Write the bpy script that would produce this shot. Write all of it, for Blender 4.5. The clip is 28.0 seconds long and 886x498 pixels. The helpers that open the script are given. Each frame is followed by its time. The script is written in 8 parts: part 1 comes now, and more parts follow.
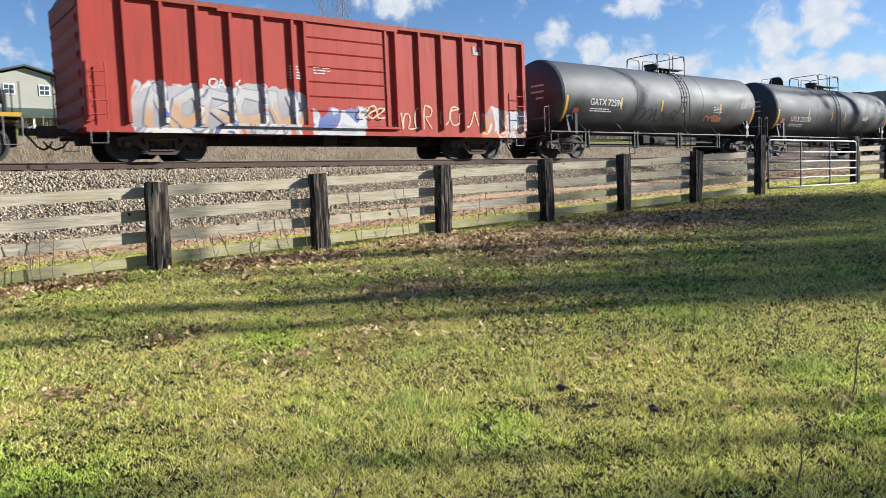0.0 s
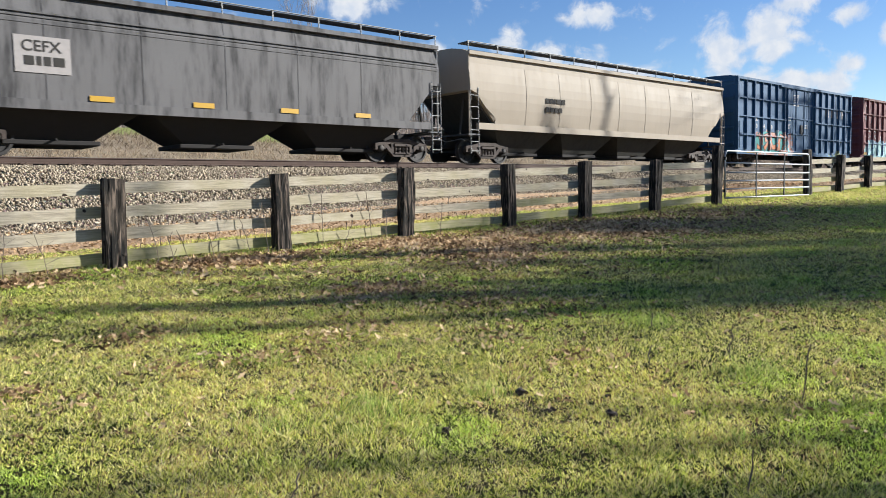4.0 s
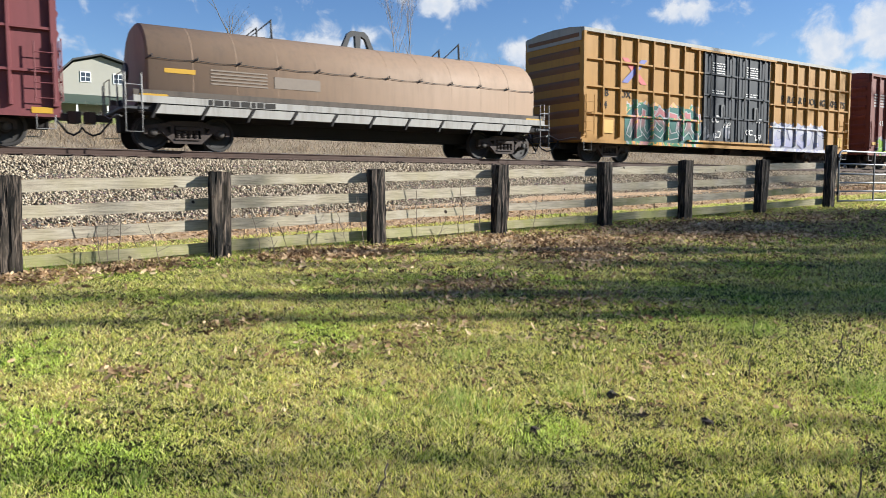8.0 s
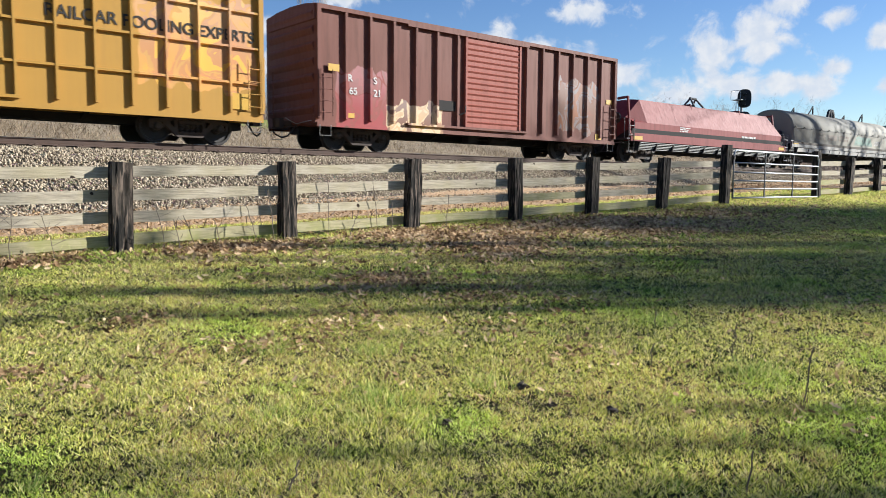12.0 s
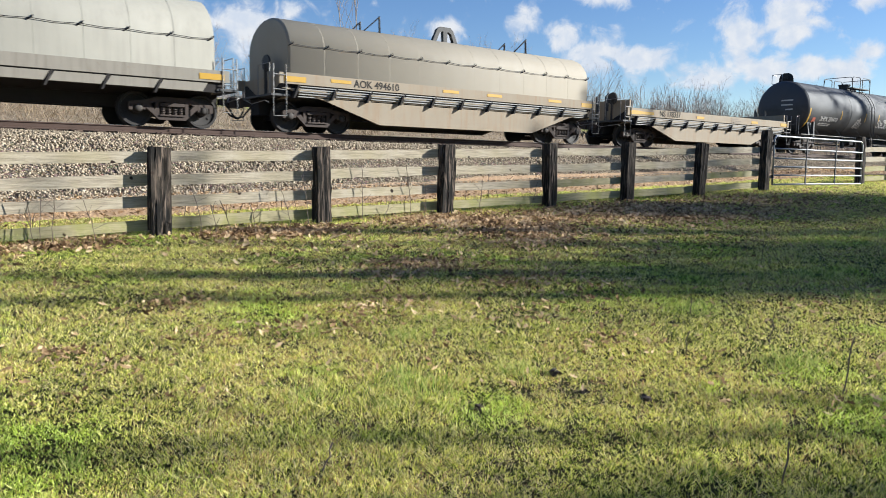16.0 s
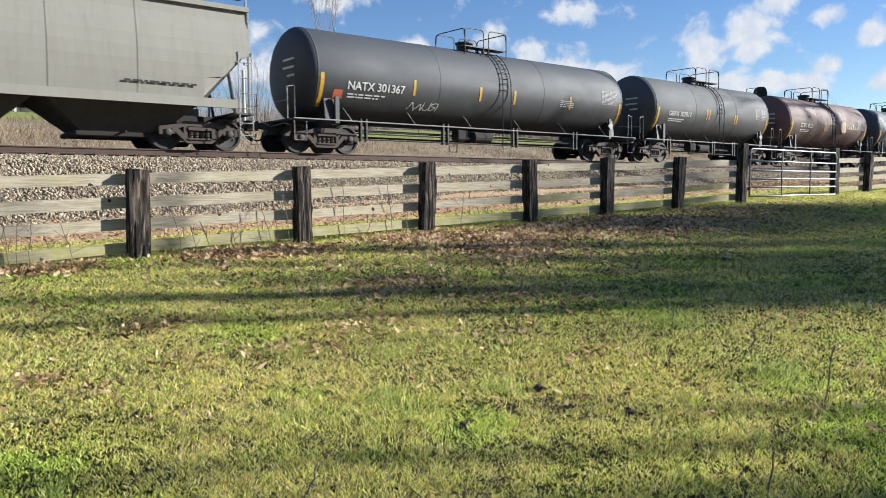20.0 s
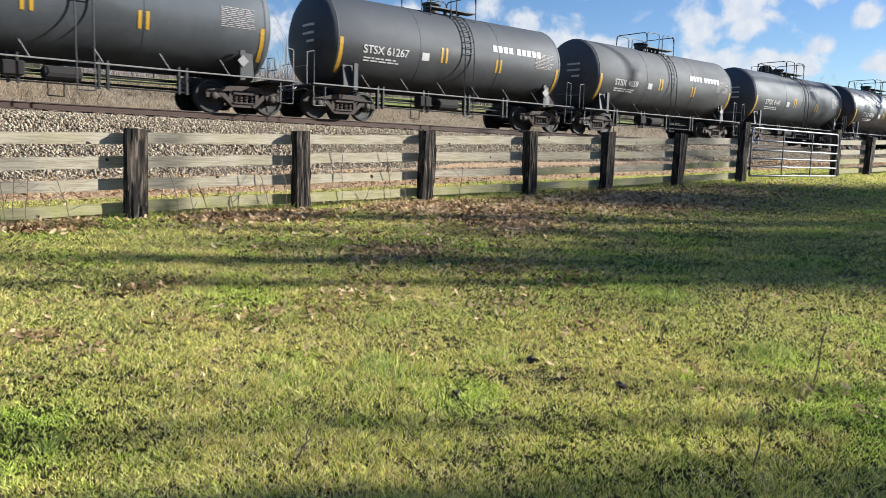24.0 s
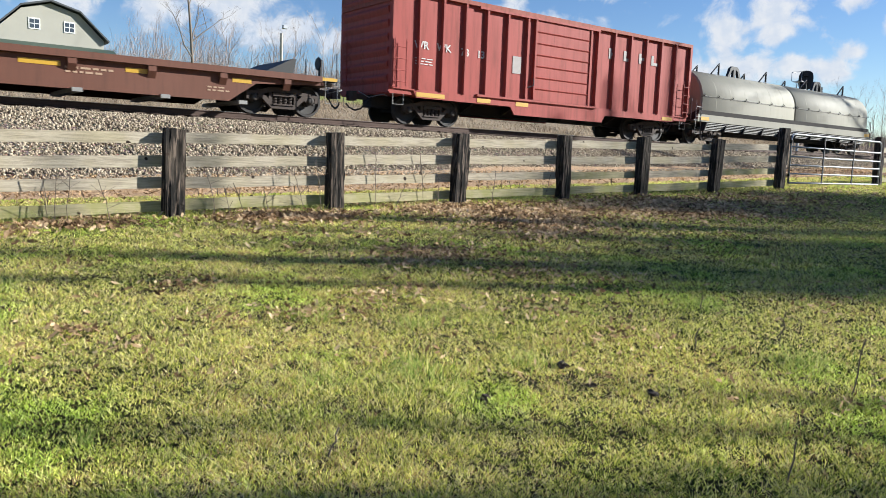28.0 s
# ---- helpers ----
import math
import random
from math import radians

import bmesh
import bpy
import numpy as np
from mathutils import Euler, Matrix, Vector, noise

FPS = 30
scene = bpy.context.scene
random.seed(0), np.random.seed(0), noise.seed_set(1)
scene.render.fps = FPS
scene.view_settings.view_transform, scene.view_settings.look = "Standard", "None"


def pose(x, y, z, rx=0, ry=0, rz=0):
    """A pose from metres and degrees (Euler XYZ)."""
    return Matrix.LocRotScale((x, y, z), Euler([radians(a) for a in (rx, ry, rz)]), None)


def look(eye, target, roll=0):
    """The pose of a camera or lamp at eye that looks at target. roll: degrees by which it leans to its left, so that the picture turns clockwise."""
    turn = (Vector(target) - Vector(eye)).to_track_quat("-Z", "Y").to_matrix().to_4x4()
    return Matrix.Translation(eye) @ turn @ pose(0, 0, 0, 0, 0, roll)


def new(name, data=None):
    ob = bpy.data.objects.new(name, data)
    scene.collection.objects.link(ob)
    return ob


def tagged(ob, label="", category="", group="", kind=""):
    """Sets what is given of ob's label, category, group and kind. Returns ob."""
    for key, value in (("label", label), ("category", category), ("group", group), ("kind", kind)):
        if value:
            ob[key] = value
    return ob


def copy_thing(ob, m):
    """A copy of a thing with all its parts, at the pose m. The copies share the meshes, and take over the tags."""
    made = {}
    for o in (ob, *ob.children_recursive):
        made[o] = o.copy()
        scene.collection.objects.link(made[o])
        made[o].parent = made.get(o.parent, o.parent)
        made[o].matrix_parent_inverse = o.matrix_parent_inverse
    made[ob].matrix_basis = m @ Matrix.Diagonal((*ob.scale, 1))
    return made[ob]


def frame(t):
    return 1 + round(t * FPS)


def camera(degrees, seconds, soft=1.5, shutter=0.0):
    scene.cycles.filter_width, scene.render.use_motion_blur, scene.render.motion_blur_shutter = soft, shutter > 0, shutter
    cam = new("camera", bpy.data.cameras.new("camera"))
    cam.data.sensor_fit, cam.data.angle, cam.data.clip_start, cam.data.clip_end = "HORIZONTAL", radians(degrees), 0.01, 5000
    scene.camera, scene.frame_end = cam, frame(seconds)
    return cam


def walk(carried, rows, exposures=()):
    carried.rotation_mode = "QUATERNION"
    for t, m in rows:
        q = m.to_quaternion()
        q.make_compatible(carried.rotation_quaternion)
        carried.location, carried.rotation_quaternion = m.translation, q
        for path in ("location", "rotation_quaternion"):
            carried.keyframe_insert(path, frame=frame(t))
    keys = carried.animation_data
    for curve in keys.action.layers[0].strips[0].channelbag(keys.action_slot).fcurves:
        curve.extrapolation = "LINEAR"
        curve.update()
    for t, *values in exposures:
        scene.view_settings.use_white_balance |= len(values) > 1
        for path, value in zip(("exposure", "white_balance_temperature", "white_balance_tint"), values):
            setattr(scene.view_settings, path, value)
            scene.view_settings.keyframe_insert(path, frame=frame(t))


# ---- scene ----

# ---- camera: a phone held at chest height, turning on the spot ----
EYE = (0.0, 0.0, 1.5)
cam = camera(61.35, 28.0, soft=0.5, shutter=0.08)
TURNS = (  # seconds, yaw, pitch, roll
    (0.0, -38.20, -4.51, 2.35), (0.5, -38.26, -4.21, 2.19), (1.0, -38.37, -4.06, 1.84), (1.5, -38.62, -4.04, 1.61),
    (2.0, -38.94, -4.09, 1.43), (2.5, -39.41, -4.19, 1.26), (3.0, -39.97, -4.30, 1.19), (3.5, -40.56, -4.32, 1.17),
    (5.5, -41.62, -4.42, 1.01), (6.0, -41.24, -4.38, 0.69), (6.5, -39.79, -4.28, 0.38), (7.0, -37.31, -4.11, 0.12),
    (7.5, -34.86, -4.17, 0.19), (8.0, -33.85, -4.50, 0.18), (8.5, -34.52, -4.93, 0.24), (9.0, -36.20, -5.28, 0.15),
    (9.5, -37.81, -5.21, -0.24), (10.0, -38.85, -4.98, -0.54), (10.5, -39.41, -4.76, -0.73), (11.0, -39.88, -4.66, -0.64),
    (11.5, -40.26, -4.73, -0.48), (12.0, -40.51, -4.94, -0.40), (12.5, -40.59, -5.28, -0.48), (14.5, -38.79, -6.75, -1.78),
    (15.0, -38.36, -6.66, -1.70), (15.5, -38.05, -6.40, -1.29), (16.0, -37.94, -6.06, -0.55), (16.5, -38.08, -5.68, 0.07),
    (17.0, -38.28, -5.43, 0.57), (17.5, -38.47, -5.28, 0.75), (18.0, -38.69, -5.18, 0.64), (18.5, -38.90, -5.07, 0.48),
    (19.0, -39.13, -4.82, 0.43), (19.5, -39.31, -4.67, 0.43), (20.0, -39.41, -4.74, 0.39), (20.5, -39.34, -5.11, 0.18),
    (21.0, -39.20, -5.64, -0.16), (21.5, -39.11, -6.14, -0.57), (22.0, -39.06, -6.54, -0.97), (22.5, -39.06, -6.90, -1.18),
    (24.5, -39.64, -7.04, -1.55), (25.0, -39.84, -7.00, -1.67), (25.5, -39.89, -6.96, -1.65), (26.0, -39.86, -6.92, -1.69),
    (26.5, -39.75, -6.88, -1.63), (27.0, -39.67, -6.82, -1.64), (27.5, -39.00, -6.82, -1.80), (28.0, -36.90, -6.92, -2.11))
walk(cam, [(t, pose(*EYE, 90 + p, r, y)) for t, y, p, r in TURNS], exposures=((0.0, 1.22, 6200, 10), (28.0, 1.22, 6200, 10)))

# ---- daylight ----
SUN_AT = Vector((0.852, -0.524, 0.45)).normalized()
world = bpy.data.worlds.new("sky")
scene.world = world
world.use_nodes = True
_n = world.node_tree.nodes
_sky = _n.new("ShaderNodeTexSky")
_sky.sky_type, _sky.sun_disc = "NISHITA", False
_sky.sun_elevation = math.asin(SUN_AT.z)
_sky.sun_rotation = math.atan2(SUN_AT.x, SUN_AT.y)
_sky.air_density, _sky.dust_density, _sky.ozone_density = 1.0, 0.1, 2.5
_n["Background"].inputs["Strength"].default_value = 0.058
_deep = _n.new("ShaderNodeHueSaturation")
_deep.inputs["Saturation"].default_value = 1.2
_deep.inputs["Hue"].default_value = 0.512
world.node_tree.links.new(_sky.outputs[0], _deep.inputs["Color"])
world.node_tree.links.new(_deep.outputs[0], _n["Background"].inputs[0])
_sun = bpy.data.lights.new("sun", "SUN")
_sun.energy, _sun.angle, _sun.color = 5.0, radians(0.53), (0.965, 0.94, 0.86)
new("sun", _sun).matrix_world = look(SUN_AT * 200, (0, 0, 0))

# ---- mesh helpers ----
IDENT = Matrix.Identity(4)


def finish(name, bm, mat, smooth=False):
    bmesh.ops.recalc_face_normals(bm, faces=bm.faces)
    me = bpy.data.meshes.new(name)
    if smooth:
        for f in bm.faces:
            f.smooth = True
    bm.to_mesh(me)
    bm.free()
    for m in (mat if isinstance(mat, (list, tuple)) else [mat]):
        me.materials.append(m)
    return me


def part(name, bm, mat, parent=None, label="", loc=None, smooth=False):
    """Links a bmesh (or a finished mesh) as one object under a thing or a part."""
    me = bm if isinstance(bm, bpy.types.Mesh) else finish(name, bm, mat, smooth)
    ob = new(name, me)
    ob.parent = parent
    if loc is not None:
        ob.location = loc
    if label:
        ob["label"] = label
    return ob


def empty(name, loc=(0, 0, 0)):
    ob = new(name)
    ob.location = loc
    ob.empty_display_size = 0.3
    return ob


def box(bm, x0, x1, y0, y1, z0, z1, bev=0.0):
    vs = [bm.verts.new((x, y, z)) for x in (x0, x1) for y in (y0, y1) for z in (z0, z1)]
    fs = [bm.faces.new([vs[i] for i in q]) for q in
          ((0, 1, 3, 2), (4, 6, 7, 5), (0, 4, 5, 1), (2, 3, 7, 6), (0, 2, 6, 4), (1, 5, 7, 3))]
    if bev:
        es = list({e for f in fs for e in f.edges})
        bmesh.ops.bevel(bm, geom=es, offset=bev, segments=1, affect="EDGES")
    return vs


def rod(bm, p, q, r, n=6, r2=None, caps=True):
    p, q = Vector(p), Vector(q)
    d = (q - p).normalized()
    u = d.orthogonal().normalized()
    v = d.cross(u)
    rings = []
    for c, rr in ((p, r), (q, r if r2 is None else r2)):
        rings.append([bm.verts.new(c + (u * math.cos(a) + v * math.sin(a)) * rr)
                      for a in (2 * math.pi * i / n for i in range(n))])
    for i in range(n):
        bm.faces.new((rings[0][i], rings[0][(i + 1) % n], rings[1][(i + 1) % n], rings[1][i]))
    if caps:
        bm.faces.new(rings[0][::-1])
        bm.faces.new(rings[1])


def tube(bm, pts, r, n=6):
    """One bent tube through the points."""
    pts = [Vector(p) for p in pts]
    rings = []
    u = None
    for i, p in enumerate(pts):
        a = (p - pts[i - 1]).normalized() if i else Vector((0, 0, 0))
        b = (pts[i + 1] - p).normalized() if i + 1 < len(pts) else Vector((0, 0, 0))
        d = (a + b).normalized() if (a + b).length > 1e-4 else (a if i else b)
        u = d.orthogonal().normalized() if u is None else (u - d * u.dot(d)).normalized()
        v = d.cross(u)
        rings.append([bm.verts.new(p + (u * math.cos(t) + v * math.sin(t)) * r) for t in (2 * math.pi * k / n for k in range(n))])
    for p, q in zip(rings, rings[1:]):
        for k in range(n):
            bm.faces.new((p[k], p[(k + 1) % n], q[(k + 1) % n], q[k]))
    bm.faces.new(rings[0][::-1])
    bm.faces.new(rings[-1])


def prism(bm, outline, axis, a, b):
    """A closed outline pushed along an axis from a to b: 'x' takes (y, z), 'y' takes (x, z), 'z' takes (x, y)."""
    put = {"x": lambda p, q, s: (s, p, q), "y": lambda p, q, s: (p, s, q), "z": lambda p, q, s: (p, q, s)}[axis]
    lo = [bm.verts.new(put(p, q, a)) for p, q in outline]
    hi = [bm.verts.new(put(p, q, b)) for p, q in outline]
    k = len(outline)
    for i in range(k):
        bm.faces.new((lo[i], lo[(i + 1) % k], hi[(i + 1) % k], hi[i]))
    bm.faces.new(lo[::-1])
    bm.faces.new(hi)
    return lo, hi


def bulk_mesh(name, verts, faces_flat, sides, mat, smooth=False):
    """A large mesh straight from arrays; every face has the same number of sides."""
    me = bpy.data.meshes.new(name)
    nf = len(faces_flat) // sides
    me.vertices.add(len(verts))
    me.vertices.foreach_set("co", np.asarray(verts, dtype=np.float32).ravel())
    me.loops.add(nf * sides)
    me.loops.foreach_set("vertex_index", np.asarray(faces_flat, dtype=np.int32).ravel())
    me.polygons.add(nf)
    me.polygons.foreach_set("loop_start", np.arange(nf, dtype=np.int32) * sides)
    if smooth:
        me.polygons.foreach_set("use_smooth", np.ones(nf, dtype=bool))
    me.update(calc_edges=True)
    me.materials.append(mat)
    return me


# ---- materials ----
class Nodes:
    """A short way to write node trees."""

    def __init__(self, name, mat=None):
        self.mat = mat or bpy.data.materials.new(name)
        self.mat.use_nodes = True
        self.t = self.mat.node_tree
        self.bsdf = self.t.nodes["Principled BSDF"]

    def put(self, sock, value):
        if isinstance(value, bpy.types.NodeSocket):
            self.t.links.new(value, sock)
        elif isinstance(value, (tuple, list)) and len(value) == 3 and sock.type == "RGBA":
            sock.default_value = (*value, 1)
        else:
            sock.default_value = value

    def node(self, kind, **ins):
        n = self.t.nodes.new("ShaderNode" + kind)
        for k, v in ins.items():
            self.put(n.inputs[k.replace("_", " ")], v)
        return n

    def math(self, op, a, b=0.0, c=None, clamp=False):
        n = self.t.nodes.new("ShaderNodeMath")
        n.operation, n.use_clamp = op, clamp
        self.put(n.inputs[0], a)
        self.put(n.inputs[1], b)
        if c is not None:
            self.put(n.inputs[2], c)
        return n.outputs[0]

    def step(self, v, lo, hi):
        n = self.t.nodes.new("ShaderNodeMapRange")
        n.interpolation_type = "SMOOTHSTEP"
        for i, x in enumerate((v, lo, hi, 0.0, 1.0)):
            self.put(n.inputs[i], x)
        return n.outputs[0]

    def mix(self, fac, a, b, how="MIX"):
        n = self.t.nodes.new("ShaderNodeMix")
        n.data_type, n.blend_type = "RGBA", how
        self.put(n.inputs[0], fac)
        self.put(n.inputs[6], a)
        self.put(n.inputs[7], b)
        return n.outputs[2]

    def coords(self, which="Object", scale=(1, 1, 1), loc=(0, 0, 0)):
        src = self.t.nodes.new("ShaderNodeTexCoord").outputs[which] if which != "Position" else \
            self.t.nodes.new("ShaderNodeNewGeometry").outputs["Position"]
        m = self.t.nodes.new("ShaderNodeMapping")
        m.inputs["Scale"].default_value, m.inputs["Location"].default_value = scale, loc
        self.t.links.new(src, m.inputs["Vector"])
        return m.outputs[0]

    def noise(self, vec, scale, detail=3.0, rough=0.55, dist=0.0):
        n = self.node("TexNoise", Vector=vec, Scale=scale, Detail=detail, Roughness=rough, Distortion=dist)
        return n.outputs["Fac"]

    def ramp(self, fac, stops, constant=False):
        n = self.t.nodes.new("ShaderNodeValToRGB")
        n.color_ramp.interpolation = "CONSTANT" if constant else "LINEAR"
        el = n.color_ramp.elements
        while len(el) < len(stops):
            el.new(0.5)
        for e, (p, c) in zip(el, stops):
            e.position, e.color = p, (*c, 1)
        self.put(n.inputs[0], fac)
        return n.outputs[0]

    def bump(self, height, strength, distance=0.01):
        n = self.node("Bump", Height=height, Strength=strength, Distance=distance)
        self.t.links.new(n.outputs[0], self.bsdf.inputs["Normal"])

    def done(self, color, rough=0.7, metal=0.0, spec=None):
        self.put(self.bsdf.inputs["Base Color"], color)
        self.put(self.bsdf.inputs["Roughness"], rough)
        self.put(self.bsdf.inputs["Metallic"], metal)
        if spec is not None:
            self.put(self.bsdf.inputs["Specular IOR Level"], spec)
        return self.mat


def xyz(n, vec):
    s = n.node("SeparateXYZ", Vector=vec)
    return s.outputs[0], s.outputs[1], s.outputs[2]


def paint(name, color, grime=(0.05, 0.045, 0.04), amount=0.45, rust=0.15, rough=0.5, streak=5.0):
    """Weathered car paint: broad fading, vertical dirt streaks, rust blooms, fine grain."""
    n = Nodes(name)
    color = tuple(k * .565 for k in color)
    v = n.coords("Object")
    big = n.noise(n.coords("Object", (0.5, 1, 0.8), (random.uniform(0, 90), 3, 1)), 1.1, 4)
    run = n.noise(n.coords("Object", (streak, streak, 0.35), (random.uniform(0, 90), 0, 0)), 1.6, 4, 0.65)
    grain = n.noise(v, 34.0, 3)
    c = n.mix(n.math("MULTIPLY", n.step(big, 0.35, 0.75), 0.30), color, tuple(min(1, k * 1.2 + 0.008) for k in color))
    c = n.mix(n.math("MULTIPLY", n.step(run, 0.42, 0.78), amount), c, grime)
    spot = n.math("MULTIPLY", n.step(n.noise(v, 6.5, 6, 0.7), 0.60, 0.74), rust)
    c = n.mix(spot, c, (0.16, 0.06, 0.03))
    c = n.mix(n.math("MULTIPLY", grain, 0.16), c, grime)
    n.bump(n.math("ADD", grain, n.math("MULTIPLY", big, 2.0)), 0.10, 0.01)
    return n.done(c, n.math("ADD", rough, n.math("MULTIPLY", run, 0.3)), 0, 0.25)


def plain(name, color, rough=0.7, metal=0.0, vary=0.25, scale=12.0, bump=0.15):
    n = Nodes(name)
    v = n.coords("Object")
    a = n.noise(v, scale, 4)
    c = n.mix(n.math("MULTIPLY", a, vary), color, tuple(k * 0.35 for k in color))
    n.bump(n.noise(v, scale * 4, 3), bump, 0.01)
    return n.done(c, rough, metal)


def wood(name, light, dark, moss=(0.22, 0.26, 0.06), moss_amount=0.5, stretch=(0.8, 8, 9), contrast=(0.38, 0.66), depth=1.0):
    n = Nodes(name)
    off = n.node("CombineXYZ", X=n.math("MULTIPLY", n.t.nodes.new("ShaderNodeObjectInfo").outputs["Random"], 60.0))
    base = n.node("VectorMath", )
    base.operation = "ADD"
    n.t.links.new(n.coords("Object"), base.inputs[0])
    n.t.links.new(off.outputs[0], base.inputs[1])
    m = n.node("Mapping", Vector=base.outputs[0])
    m.inputs["Scale"].default_value = stretch
    grain = n.noise(m.outputs[0], 6.0, 6, 0.65, 0.4)
    patch = n.noise(base.outputs[0], 1.3, 4, 0.6)
    c = n.mix(n.math("MULTIPLY", n.step(grain, *contrast), depth), light, dark)
    c = n.mix(n.math("MULTIPLY", n.noise(base.outputs[0], 2.6, 5, 0.7), 0.45), c, dark)
    fine = n.noise(m.outputs[0], 23.0, 4, 0.7)
    c = n.mix(n.math("MULTIPLY", n.step(fine, 0.5, 0.75), 0.5), c, tuple(k * .45 for k in dark))
    c = n.mix(n.math("MULTIPLY", n.step(patch, 0.42, 0.66), moss_amount), c, moss)
    knot = n.step(n.noise(base.outputs[0], 5.0, 1), 0.73, 0.76)
    c = n.mix(knot, c, (0.03, 0.02, 0.015))
    n.bump(n.math("ADD", grain, n.math("MULTIPLY", fine, 0.5)), 0.6, 0.008)
    return n.done(c, 0.85, 0, 0.2)


def ground_material():
    n = Nodes("lawn_soil")
    pos = n.coords("Position")
    x, y, z = xyz(n, pos)
    wob = n.math("MULTIPLY", n.math("SUBTRACT", n.noise(pos, 0.5, 4), 0.5), 3.0)
    yy = n.math("ADD", y, wob)
    a = n.noise(pos, 0.7, 5, 0.6)
    b = n.noise(pos, 9.0, 5, 0.7)
    fine = n.noise(pos, 60.0, 3, 0.7)
    lawn = n.ramp(a, ((0.28, (0.018, 0.019, 0.006)), (0.5, (0.030, 0.027, 0.010)), (0.70, (0.055, 0.042, 0.020))))
    lawn = n.mix(n.math("MULTIPLY", n.step(b, 0.45, 0.72), 0.6), lawn, (0.060, 0.050, 0.022))
    lawn = n.mix(n.math("MULTIPLY", n.step(fine, 0.45, 0.7), 0.7), lawn, (0.012, 0.012, 0.005))
    litter = n.mix(n.step(n.noise(pos, 22.0, 4, 0.7), 0.42, 0.6), (0.54, 0.38, 0.235), (0.30, 0.19, 0.11))
    weeds = n.ramp(n.noise(pos, 1.2, 6, 0.7), ((0.3, (0.12, 0.09, 0.065)), (0.5, (0.28, 0.225, 0.16)), (0.7, (0.17, 0.145, 0.09))))
    field = n.mix(n.noise(pos, 0.4, 5, 0.6), (0.16, 0.20, 0.05), (0.26, 0.25, 0.09))
    c = n.mix(n.step(yy, 12.6, 13.6), lawn, litter)
    c = n.mix(n.step(yy, 22.5, 24.5), c, weeds)
    c = n.mix(n.step(yy, 37.2, 38.6), c, field)
    c = n.mix(n.step(yy, 80.0, 110.0), c, (0.10, 0.095, 0.05))
    n.bump(n.math("ADD", n.math("MULTIPLY", b, 2.0), fine), 0.7, 0.03)
    return n.done(c, 0.95, 0, 0.1)


def blade_material(name, stops, vary_scale=0.55, spread=0.55, fresh=None, lift=0.0, gain=1.65, through_light=0.46):
    """Grass and leaf litter: a colour for each blade, drifting over the ground."""
    n = Nodes(name)
    g = n.t.nodes.new("ShaderNodeNewGeometry")
    drift = n.math("ADD", n.math("MULTIPLY", n.noise(n.coords("Position"), vary_scale, 4, 0.6), 0.6),
                   n.math("MULTIPLY", n.noise(n.coords("Position"), vary_scale * 7, 4, 0.7), 0.4))
    f = n.math("ADD", n.math("MULTIPLY", g.outputs["Random Per Island"], spread),
               n.math("MULTIPLY", n.math("SUBTRACT", drift, 0.28 - lift + 0.18 * spread), gain))
    c = n.ramp(f, stops)
    if fresh:
        green = n.step(n.noise(n.coords("Position", (1, 1, 0.2), (7, 3, 0)), 0.75, 5, 0.6), 0.50, 0.66)
        c = n.mix(n.math("MULTIPLY", green, 0.6), c, n.mix(1.0, c, fresh, "MULTIPLY"))
    m = n.done(c, 0.8, 0, 0.1)
    n.put(n.bsdf.inputs["Subsurface Weight"], 0.0)
    tr = n.node("BsdfTranslucent", Color=c)
    mx = n.node("MixShader", Fac=through_light)
    out = n.t.nodes["Material Output"]
    n.t.links.new(n.bsdf.outputs[0], mx.inputs[1])
    n.t.links.new(tr.outputs[0], mx.inputs[2])
    n.t.links.new(mx.outputs[0], out.inputs[0])
    return m


def stone_material():
    n = Nodes("ballast_stone")
    g = n.t.nodes.new("ShaderNodeNewGeometry")
    pos = n.coords("Position")
    c = n.ramp(g.outputs["Random Per Island"], ((0.0, (0.12, 0.09, 0.06)), (0.25, (0.245, 0.195, 0.135)),
                                                (0.7, (0.37, 0.305, 0.215)), (1.0, (0.53, 0.445, 0.325))))
    c = n.mix(n.math("MULTIPLY", n.noise(pos, 30, 4), 0.4), c, (0.12, 0.095, 0.07))
    n.bump(n.noise(pos, 90, 3), 0.5, 0.006)
    return n.done(c, 0.9, 0, 0.2)


def ballast_bed():
    n = Nodes("ballast_bed")
    pos = n.coords("Position")
    vor = n.node("TexVoronoi", Vector=pos, Scale=17.0)
    c = n.mix(n.step(vor.outputs["Distance"], 0.2, 0.6), (0.30, 0.24, 0.18), (0.11, 0.085, 0.065))
    c = n.mix(0.45, c, vor.outputs["Color"], "MULTIPLY")
    c = n.mix(n.math("MULTIPLY", n.noise(pos, 0.8, 4), 0.4), c, (0.12, 0.095, 0.07))
    n.bump(vor.outputs["Distance"], 1.0, 0.04)
    return n.done(c, 0.95, 0, 0.1)


